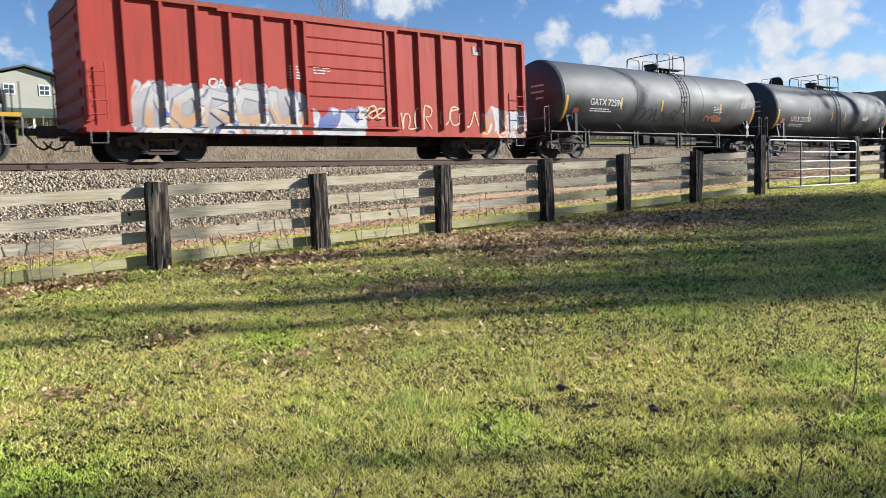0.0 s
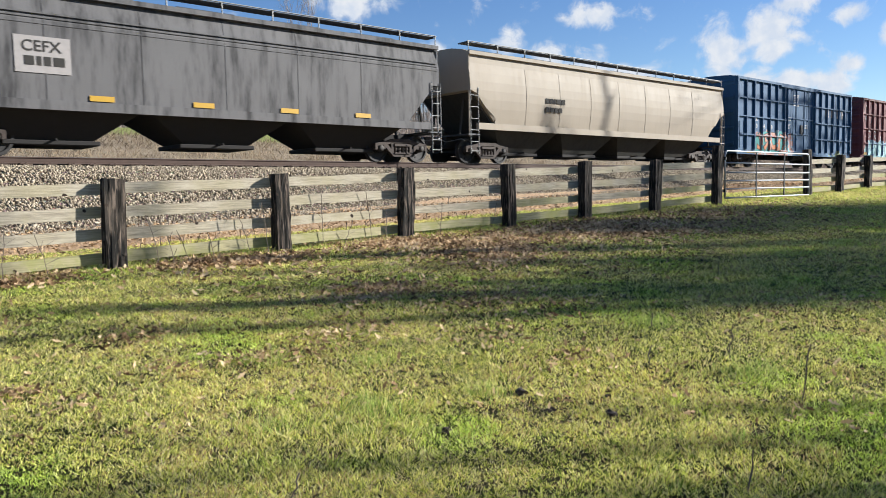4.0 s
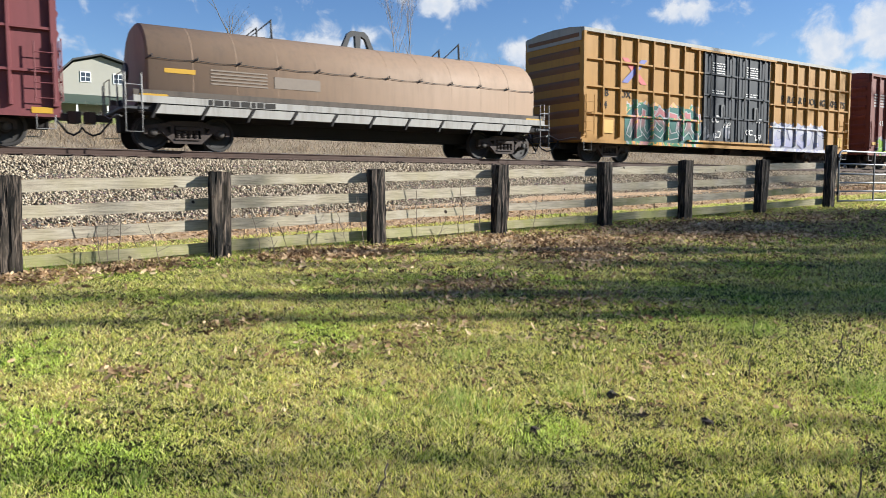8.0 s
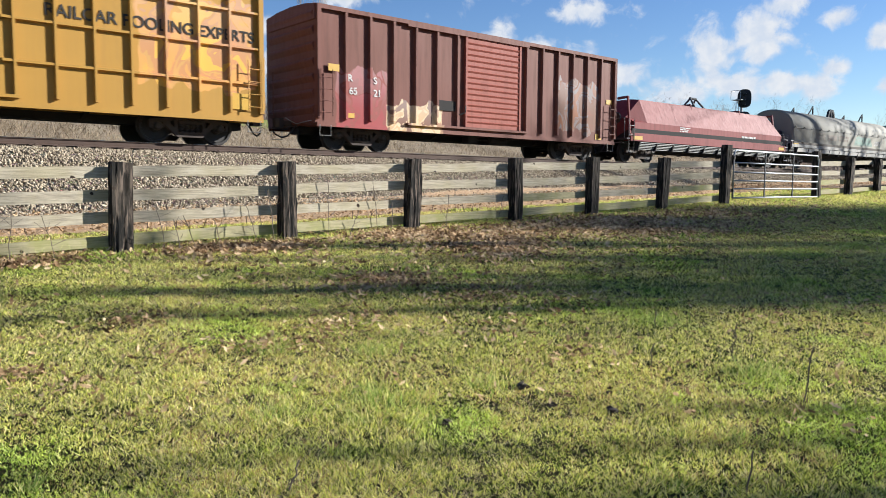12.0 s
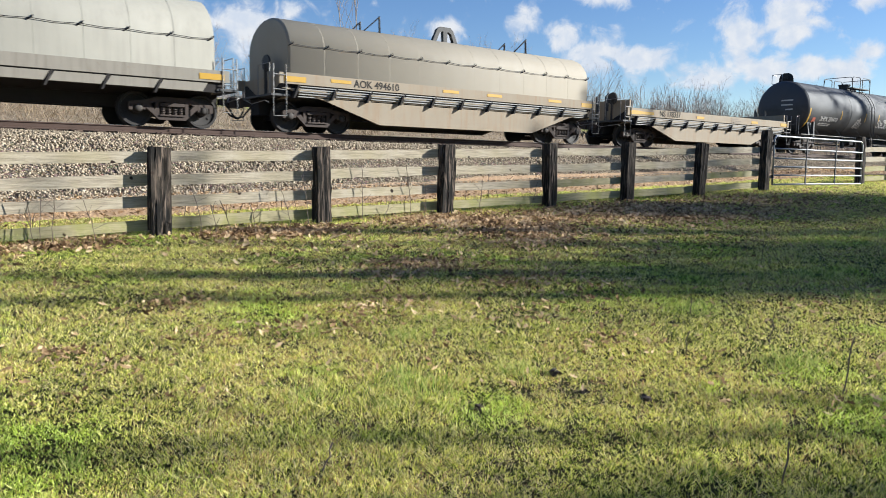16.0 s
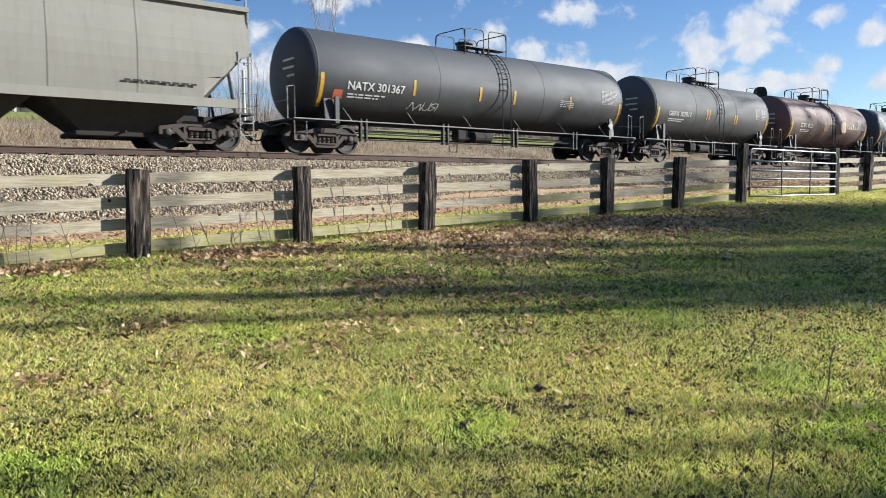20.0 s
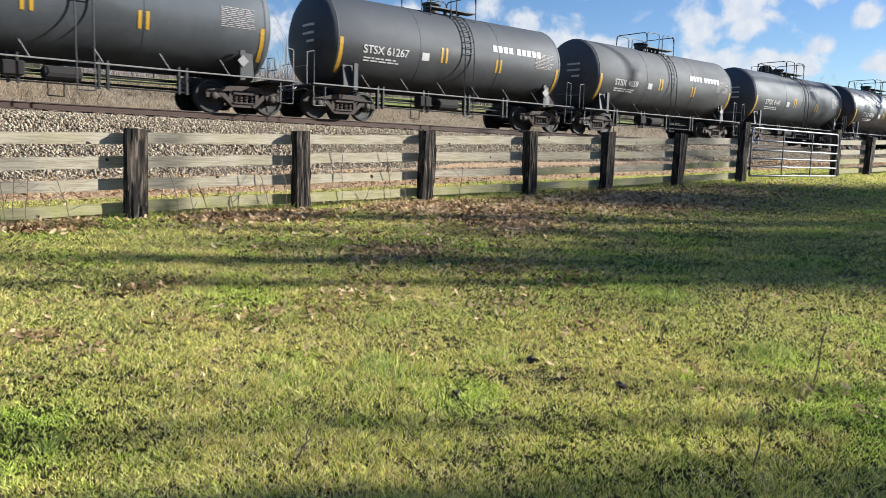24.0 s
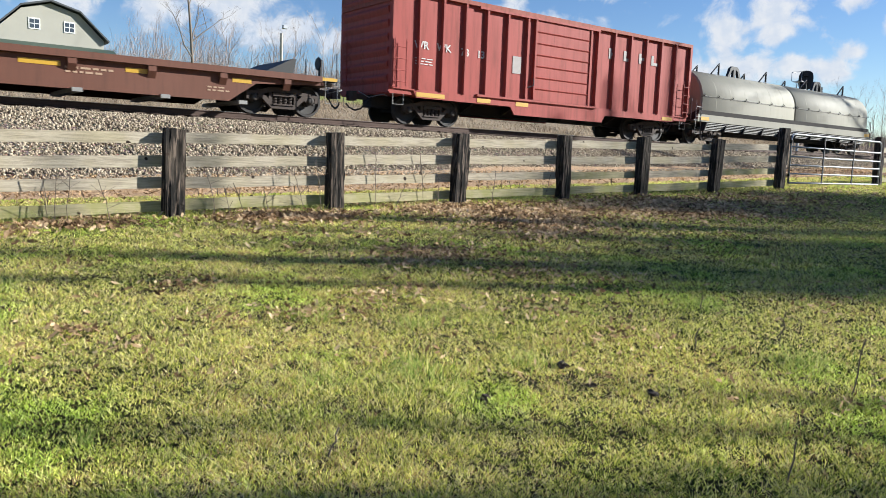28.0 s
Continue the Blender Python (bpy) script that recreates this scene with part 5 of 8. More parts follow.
                for xx in (xa + .04, xb - .04):
                    bm = bmesh.new()
                    box(bm, xx - .04, xx + .04, min(face, face + s * .04), max(face, face + s * .04), zl, zh)
                    part("door_stile", bm, door_mat, dr)
                bm = bmesh.new()
                tube(bm, [(xa - .25, face, zl + .42), (xa - .02, face + s * .06, zl + .5), (xa - .02, face + s * .06, zl + .75)], .022, 6)
                part("door_lock", bm, M_GRATE, dr)
        for zz, h in ((zb + .24, .05), (zt - .18, .05)):
            bm = bmesh.new()
            yo = s * 1.66
            box(bm, max(-half + .2, d0 - (2.6 if door_kind != "plug" else .9)), min(half - .2, d1 + .4), min(yo, s * 1.54), max(yo, s * 1.54), zz - h / 2, zz + h)
            part("door_track", bm, rib_mat, car)
    # ends
    for e in (-1, 1):
        for k in range(end_ribs):
            zz = zb + .55 + (zt - zb - .8) * k / (end_ribs - 1)
            bm = bmesh.new()
            pts = [(e * half, zz - .16), (e * (half + .05), zz - .05), (e * (half + .07), zz + .02), (e * (half + .05), zz + .07), (e * half, zz + .12)]
            prism(bm, pts, "y", -1.42, 1.42)
            part("end_rib", bm, end_mat, car)
        bm = bmesh.new()
        x0, x1 = sorted((e * half, e * (half + .04)))
        box(bm, x0, x1, -1.53, 1.53, zt - .45, zt + .02)
        part("end_plate", bm, roof_mat, car)
        bm = bmesh.new()
        box(bm, x0, x1, -1.53, 1.53, zb + .1, zb + .38)
        part("end_sill", bm, end_mat, car)
        ladder(car, e * (half + .10), -e * 1.25 if e < 0 else -1.25, zb + .4, zb + 1.9, .4, 4, "y", rib_mat)
        for s in (-1, 1):
            ladder(car, e * (half - .30), s * 1.69, zb + .32, zb + 1.75, .42, 4, "x", rib_mat)
            stirrup(car, e * (half - .30), s * 1.58, zb - .28, zb + .05)
    bm = bmesh.new()
    prism(bm, [(-1.60, zt - .03), (-1.60, zt + .01), (-.9, zt + .11), (0, zt + .15), (.9, zt + .11), (1.60, zt + .01), (1.60, zt - .03)], "x", -half, half)
    part("roof", bm, roof_mat, car)
    for k in range(int(half * 2 / 1.3)):
        x = -half + .5 + k * 1.3
        bm = bmesh.new()
        prism(bm, [(-1.60, zt + .01), (-.9, zt + .11), (0, zt + .15), (.9, zt + .11), (1.60, zt + .01), (.9, zt + .16), (0, zt + .20), (-.9, zt + .16)], "x", x - .05, x + .05)
        part("roof_rib", bm, roof_mat, car)
    bm = bmesh.new()
    lathe_x(bm, [(0, .2), (.04, .24), (.06, .22)], 16, half + .16, .6, zb + 1.9)
    rod(bm, (half, .6, zb + 1.9), (half + .2, .6, zb + 1.9), .03)
    part("brake_wheel", bm, M_BLACK, car)
    register(car, (a + b) / 2, label, "boxcar")
    return car, half


# ---- tank cars ----
M_PLACARD = plain("orange_placard", (.40, .085, .04), .7, 0, .3, 9, .05)


def tank_paint(name, color, amount=.35, rough=.45, rust=.05):
    n = Nodes(name)
    color = tuple(k * .36 for k in color)
    v = n.coords("Object")
    soot = n.noise(n.coords("Object", (.35, 1, .6), (random.uniform(0, 50), 0, 0)), 1.3, 5, .6)
    run = n.noise(n.coords("Object", (4, .5, .5), (random.uniform(0, 50), 0, 0)), 1.2, 4, .65)
    dust = n.noise(v, 28, 3)
    blotch = n.noise(n.coords("Object", (.8, 1, .9), (random.uniform(0, 50), 0, 0)), 1.5, 5, .65, .8)
    c = n.mix(n.math("MULTIPLY", n.step(soot, .35, .7), .6), color, tuple(min(1, k * 1.8 + .012) for k in color))
    c = n.mix(n.math("MULTIPLY", n.step(blotch, .46, .7), amount), c, tuple(min(1, k * 2.2 + .03) for k in color))
    c = n.mix(n.math("MULTIPLY", n.step(run, .5, .8), amount), c, tuple(k * .35 for k in color))
    c = n.mix(n.math("MULTIPLY", n.step(n.noise(v, 5, 6, .7), .6, .78), rust), c, (.2, .08, .04))
    c = n.mix(n.math("MULTIPLY", dust, .05), c, (.25, .23, .2))
    # upper half paler and bluer: sky reflection painted in above a ragged weathering line
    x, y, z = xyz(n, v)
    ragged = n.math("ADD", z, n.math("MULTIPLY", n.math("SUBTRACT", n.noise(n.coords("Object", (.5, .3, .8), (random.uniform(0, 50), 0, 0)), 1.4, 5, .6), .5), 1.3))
    sky_fade = n.step(ragged, 2.25, 2.75)
    c = n.mix(n.math("MULTIPLY", sky_fade, n.math("ADD", .55, n.math("MULTIPLY", blotch, .4))), c, tuple(min(1, k * 2.4 + f) for k, f in zip(color, (.020, .022, .026))))
    n.bump(n.math("ADD", dust, n.math("MULTIPLY", soot, 3)), .06, .01)
    return n.done(c, n.math("ADD", rough - .04, n.math("MULTIPLY", n.math("ADD", soot, n.math("MULTIPLY", sky_fade, .5)), .25)), 0, .5)


def tank_car(a, b, label, body, text="", text_at=None, r=1.50, zc=2.52, trim=None, strips=(), dome_at=0.0, ladder_at=None, wide_top=1.05, marks=None):
    """a, b: ends of the shell's heads."""
    half = (b - a) / 2
    sill = half + .55
    car = empty("tank_car")
    trim = trim or M_BLACK
    add_truck(car, -half + .95)
    add_truck(car, half - .95)
    add_ends(car, sill - .05)
    bm = bmesh.new()
    d = .48
    prof = [(-half + d * (1 - math.cos(t)), max(.02, r * math.sin(t) ** .8)) for t in (math.pi / 2 * k / 8 for k in range(0, 9))]
    prof = prof + [(-half + d + (2 * half - 2 * d) * k / 8, r) for k in range(1, 8)] + [(-x, q) for x, q in prof[::-1]]
    lathe_x(bm, prof, 48, 0, 0, zc)
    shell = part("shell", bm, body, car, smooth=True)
    sh = (r, zc)
    lx = dome_at + .2 if ladder_at is None else ladder_at
    for x in (-half + d, -half * .33, half * .33, half - d):
        bm = bmesh.new()
        lathe_x(bm, [(-.02, r - .02), (-.02, r + .006), (.02, r + .006), (.02, r - .02)], 48, x, 0, zc)
        part("weld_band", bm, body, shell, smooth=False)
    # brake pipe and wire conduit hung under the shell
    for z, y in ((.70, -.62), (.50, -.70)):
        bm = bmesh.new()
        rod(bm, (-half + 2.2, y, z), (half - 2.2, y, z), .022, 6)
        part("brake_pipe", bm, trim, car)
    for k in range(4):
        x = -half + 2.6 + (2 * half - 5.2) * k / 3
        for dx in (-.11, .11):
            bm = bmesh.new()
            box(bm, x + dx - .03, x + dx + .03, -.74, -.60, .44, 1.2)
            part("pipe_hanger", bm, trim, car)
    # saddles and sills
    for e in (-1, 1):
        bm = bmesh.new()
        x0, x1 = sorted((e * (half - 2.3), e * sill))
        box(bm, x0, x1, -.3, .3, .58, .98)
        part("stub_sill", bm, trim, car)
        bm = bmesh.new()
        xm = e * (half - .95)
        arc = [(-1.25 + 2.5 * k / 10, zc - math.sqrt(max(.02, r * r - (-1.25 + 2.5 * k / 10) ** 2)) + .01) for k in range(11)]
        prism(bm, [(-.7, .75), (-1.35, 1.0)] + arc + [(1.35, 1.0), (.7, .75)], "x", xm - .18, xm + .18)
        part("saddle", bm, trim, car)
        bm = bmesh.new()
        x0, x1 = sorted((e * (half - .35), e * sill))
        box(bm, x0, x1, -1.52, 1.52, .94, .99)
        part("end_platform", bm, trim, car)
        bm = bmesh.new()
        xe = e * (sill - .03)
        for y in (-1.3, 1.3):
            rod(bm, (xe, y, .97), (xe, y, 1.95), .016, 5)
            tube(bm, [(xe, y, 1.95), (xe - e * .25, y, 2.0), (xe - e * .25, y, .97)], .016, 5)
        rod(bm, (xe, -1.3, 1.55), (xe, -.6, 1.55), .014, 5)
        rod(bm, (xe, 1.3, 1.55), (xe, .6, 1.55), .014, 5)
        part("end_railing", bm, M_RUNG, car)
        for s in (-1, 1):
            stirrup(car, e * (sill - .35), s * 1.5, .35, .95)
            bm = bmesh.new()
            xp = e * (half - 1.15)
            box(bm, xp - .07, xp + .07, min(s * 1.34, s * 1.44), max(s * 1.34, s * 1.44), .9, 1.75)
            part("jacking_post", bm, M_GRATE, car)
    for s in (-1, 1):
        bm = bmesh.new()
        rod(bm, (-sill + .1, s * 1.56, 1.0), (sill - .1, s * 1.56, 1.0), .022, 6)
        part("side_rail", bm, M_RUNG, car)
        for k in range(6):
            x = -half + 1.6 + (2 * half - 3.2) * k / 5
            bm = bmesh.new()
            rod(bm, (x, s * 1.56, 1.0), (x - .18, s * (r - .18), 1.42), .016, 5)
            part("rail_bracket", bm, M_RUNG, car)
    # running gear under the shell
    bm = bmesh.new()
    rod(bm, (-half + 2.2, .0, .62), (half - 2.2, .0, .62), .035, 6)
    rod(bm, (-half + 2.2, -.45, .78), (half - 2.2, -.45, .78), .025, 6)
    part("brake_pipe", bm, M_UNDER, car)
    bm = bmesh.new()
    lathe_x(bm, [(0, .1), (.05, .19), (.9, .19), (.95, .1)], 12, -.4, -.6, .75)
    box(bm, -1.3, -.8, -.85, -.45, .62, .98, .03)
    part("brake_reservoir", bm, M_UNDER, car)
    bm = bmesh.new()
    lathe_pts = [(.0 + .22 * math.cos(t), .22 * math.sin(t)) for t in (k * math.pi / 5 for k in range(10))]
    prism(bm, lathe_pts, "z", .62, 1.1)
    part("outlet_valve", bm, trim, car)
    # top platform and manway
    zt = zc + r
    pw = wide_top
    bm = bmesh.new()
    for y0, y1 in ((-.85, -.4), (.4, .85)):
        box(bm, dome_at - pw, dome_at + pw, y0, y1, zt + .03, zt + .07)
    part("top_walkway", bm, M_GRATE, car)
    for y in (-.85, .85):
        for x0, x1 in ((-pw, -pw * .12), (pw * .12, pw)):
            bm = bmesh.new()
            a0, a1 = dome_at + x0, dome_at + x1
            tube(bm, [(a0, y, zt - .25), (a0, y, zt + .58), (a0 + .05, y, zt + .66), (a0 + .12, y, zt + .69), (a1 - .12, y, zt + .69), (a1 - .05, y, zt + .66), (a1, y, zt + .58), (a1, y, zt - .25)], .022, 6)
            part("top_railing", bm, M_BLACK, car)
    for x in (-pw, pw):
        bm = bmesh.new()
        tube(bm, [(dome_at + x, -.85, zt + .3), (dome_at + x, -.8, zt + .62), (dome_at + x, -.7, zt + .68), (dome_at + x, .7, zt + .68), (dome_at + x, .8, zt + .62), (dome_at + x, .85, zt + .3)], .02, 6)
        part("end_hoop", bm, M_BLACK, car)
    bm = bmesh.new()
    circ = [(dome_at - .35 + .30 * math.cos(t), .30 * math.sin(t)) for t in (k * math.pi / 9 for k in range(18))]
    prism(bm, circ, "z", zt - .1, zt + .26)
    circ = [(dome_at - .35 + .35 * math.cos(t), .35 * math.sin(t)) for t in (k * math.pi / 9 for k in range(18))]
    prism(bm, circ, "z", zt + .26, zt + .33)
    part("manway", bm, trim, car)
    for x in (.25, .55, .85):
        bm = bmesh.new()
        circ = [(dome_at + x + .09 * math.cos(t), -.1 + .09 * math.sin(t)) for t in (k * math.pi / 5 for k in range(10))]
        prism(bm, circ, "z", zt - .1, zt + .22)
        part("valve", bm, trim, car)
    # ladder over the shell's flank, both sides
    for s in (-1, 1):
        bm = bmesh.new()
        path = [(s * (r + .07) * math.cos(t), zc + (r + .07) * math.sin(t)) for t in (radians(62) - k * radians(62) / 8 for k in range(9))]
        path += [(s * (r + .07), 1.0), (s * (r + .07), .32)]
        for dx in (-.21, .21):
            tube(bm, [(lx + dx, y, z) for y, z in path], .02, 5)
        for k in range(11):
            f = k / 10 * (len(path) - 1.001)
            i = int(f)
            y = path[i][0] + (path[i + 1][0] - path[i][0]) * (f - i)
            z = path[i][1] + (path[i + 1][1] - path[i][1]) * (f - i)
            rod(bm, (lx - .21, y, z), (lx + .21, y, z), .015, 5)
        part("ladder", bm, M_GRATE, car)
    for x, w, z0, z1 in strips:
        mark(shell, x, x + w, z0, z1, M_YELLOW, shell=sh, label="yellow reflective strip")
    if text:
        tx, tz, ts = text_at
        lettering(shell, text, ts, tx, tz, shell=sh)
        data_block(shell, tx + .05, tz - .12, ts * 5.5, 2, shell=sh, seed=int(a))
    data_block(shell, half - 1.8, zc + .36, 1.0, 11, M_CHALK, shell=sh, seed=int(b), h=.026, gap=.052)
    mark(shell, -half + 1.05, -half + 1.38, 1.72, 1.98, M_PLACARD, "placard", shell=sh, label="small faded orange placard") if half > 6 else None
    if half > 6:
        data_block(shell, half * .45, zc - .2, .8, 4, shell=sh, seed=int(b) + 3, h=.03, gap=.07)
    bm = bmesh.new()
    for k in range(3):
        z = zc + .35 - .25 * k
        y0 = -.75
        x = -half + d * (1 - math.sqrt(max(0, 1 - ((math.hypot(y0 + .3, z - zc)) / r) ** 2))) - .03
        box(bm, x - .01, x + .04, y0, y0 + (.65 if k < 2 else .4), z, z + .07)
    part("stencil", bm, M_WHITE, shell, "small stencilled data")
    # placard
    bm = bmesh.new()
    prism(bm, [(half - 1.15, 1.28), (half - .98, 1.45), (half - 1.15, 1.62), (half - 1.32, 1.45)], "y", -1.47, -1.45)
    part("placard", bm, M_RUNG, car, "diamond placard holder")
    register(car, (a + b) / 2, label, "tank car")
    return car, half


# ---- covered hoppers ----
def hopper_car(a, b, label, body, dark=None, bays=3, zs=1.36, zt=3.98, round_side=True, seams=8, sill_mat=None, cut=1.35):
    half = (b - a) / 2
    car = empty("covered_hopper")
    dark = dark or body
    sill_mat = sill_mat or body
    add_truck(car, -half + 1.35)
    add_truck(car, half - 1.35)
    add_ends(car, half + .1)
    prof = []
    if round_side:
        for k in range(9):
            f = k / 8
            prof.append((1.46 + .13 * math.sin(math.pi * min(1, f * 1.08)), zs + (zt - zs) * f))
        prof += [(1.40, zt + .10), (1.15, zt + .20), (.6, zt + .30), (0, zt + .34)]
    else:
        prof = [(1.54, zs), (1.56, zs + .6), (1.57, zt - .72), (1.57, zt - .70), (1.53, zt - .55), (1.44, zt - .1), (1.38, zt + .05), (1.1, zt + .2), (.6, zt + .28), (0, zt + .32)]
    full = prof + [(-y, z) for y, z in prof[-2::-1]]

    def low(x):
        t = half - abs(x)
        if t >= cut:
            return zs
        if t > .30:
            return zs + .15 + (2.55 - zs - .15) * (cut - t) / (cut - .30)
        return 2.65
    xs = [-half, -half + .3, -half + .31, -half + cut * .6, -half + cut, -half + cut + .01] + [(-half + cut) + (2 * half - 2 * cut) * k / 8 for k in range(1, 8)]
    xs += [half - cut - .01, half - cut, half - cut * .6, half - .31, half - .3, half]
    bm = bmesh.new()
    rings = [[bm.verts.new((x, y, max(z, low(x)))) for y, z in full] for x in xs]
    for p, q in zip(rings, rings[1:]):
        for i in range(len(full) - 1):
            bm.faces.new((p[i], p[i + 1], q[i + 1], q[i]))
        bm.faces.new((p[-1], p[0], q[0], q[-1]))
    bm.faces.new(rings[0])
    bm.faces.new(rings[-1])
    bmesh.ops.remove_doubles(bm, verts=bm.verts, dist=.0005)
    hull = part("body", bm, body, car)
    for s in (-1, 1):
        bm = bmesh.new()
        ya, yb = sorted((s * 1.50, s * 1.60))
        box(bm, -half + .35, half - .35, ya, yb, zs - .14, zs + .10)
        part("side_sill", bm, sill_mat, car)
        bm = bmesh.new()
        ya, yb = sorted((s * 1.44, s * 1.57))
        box(bm, -half, half, ya, yb, zt - .03, zt + .10)
        part("top_chord", bm, sill_mat if round_side else body, car)
        for k in range(1, seams):
            x = -half + 1.0 + (2 * half - 2.0) * k / seams
            if abs(x) > half - cut:
                continue
            bm = bmesh.new()
            pts = [(s * (y + .002), z) for y, z in prof if z <= zt]
            pts2 = [(s * (y + .010), z) for y, z in prof if z <= zt]
            prism(bm, pts + pts2[::-1], "x", x - .012, x + .012)
            part("seam", bm, body, hull)
        # running board along the roof edge
        bm = bmesh.new()
        ya, yb = sorted((s * .95, s * 1.40))
        box(bm, -half, half, ya, yb, zt + .40, zt + .44)
        part("running_board", bm, M_GRATE, car)
        k = int(half * 2 / 1.5)
        for i in range(k + 1):
            x = -half + .05 + (2 * half - .1) * i / k
            bm = bmesh.new()
            tube(bm, [(x, s * 1.46, zt + .05), (x, s * 1.46, zt + .45), (x, s * .9, zt + .42)], .022, 5)
            part("board_support", bm, M_RUNG, car)
        bm = bmesh.new()
        rod(bm, (-half, s * 1.46, zt + .45), (half, s * 1.46, zt + .45), .02, 5)
        part("edge_rail", bm, M_RUNG, car)
        for e in (-1, 1):
            ladder(car, e * (half - .18), s * 1.60, 1.05, 2.75, .40, 4, "x")
            ladder(car, e * (half - .18), s * 1.60, .30, 1.0, .40, 2, "x", None, "step_ladder")
            bm = bmesh.new()
            rod(bm, (e * (half - .02), s * 1.48, .95), (e * (half - .02), s * 1.48, zt), .035, 6)
            part("end_post", bm, body if round_side else M_RUNG, car)
    for k in range(int(half * 2 / 3)):
        x = -half + 2 + k * 3.0
        bm = bmesh.new()
        box(bm, x - .9, x + .9, -.42, .42, zt + .33, zt + .42, .02)
        part("hatch_cover", bm, M_GRATE, car)
    # hopper bays
    span = (2 * half - 2 * cut) / bays
    for k in range(bays):
        x0 = -half + cut + span * k
        x1 = x0 + span
        xm = (x0 + x1) / 2
        bm = bmesh.new()
        top = [(x0 + .02, -1.42, zs), (x1 - .02, -1.42, zs), (x1 - .02, 1.42, zs), (x0 + .02, 1.42, zs)]
        bw = min(1.0, span * .27)
        bot = [(xm - bw, -.75, .42), (xm + bw, -.75, .42), (xm + bw, .75, .42), (xm - bw, .75, .42)]
        vt, vb = [bm.verts.new(p) for p in top], [bm.verts.new(p) for p in bot]
        for i in range(4):
            bm.faces.new((vt[i], vt[(i + 1) % 4], vb[(i + 1) % 4], vb[i]))
        bm.faces.new(vt)
        bm.faces.new(vb[::-1])
        bay = part("hopper_bay", bm, dark, car)
        bm = bmesh.new()
        box(bm, xm - bw - .15, xm + bw + .15, -.85, .85, .30, .42, .02)
        rod(bm, (xm, -1.2, .42), (xm, 1.2, .42), .03, 6)
        part("outlet_gate", bm, M_UNDER, bay)
    for e in (-1, 1):
        bm = bmesh.new()
        x0, x1 = sorted((e * (half - cut - .6), e * (half + .1)))
        box(bm, x0, x1, -.3, .3, .6, 1.0)
        part("stub_sill", bm, M_UNDER, car)
        bm = bmesh.new()
        x0, x1 = sorted((e * (half - .5), e * (half + .1)))
        box(bm, x0, x1, -1.55, 1.55, 1.0, 1.05)
        part("end_platform", bm, M_GRATE, car)
        bm = bmesh.new()
        prism(bm, [(e * (half - .1), 2.66), (e * (half - cut), zs), (e * (half - cut - .1), zs), (e * (half - .25), 2.66)], "y", -1.38, 1.38)
        part("slope_sheet", bm, dark, car)
        for y in (-.8, .8):
            bm = bmesh.new()
            rod(bm, (e * (half - .15), y, 1.05), (e * (half - .4), y, 2.65), .05, 6)
            part("slope_strut", bm, dark, car)
    register(car, (a + b) / 2, label, "hopper car")
    return car, half


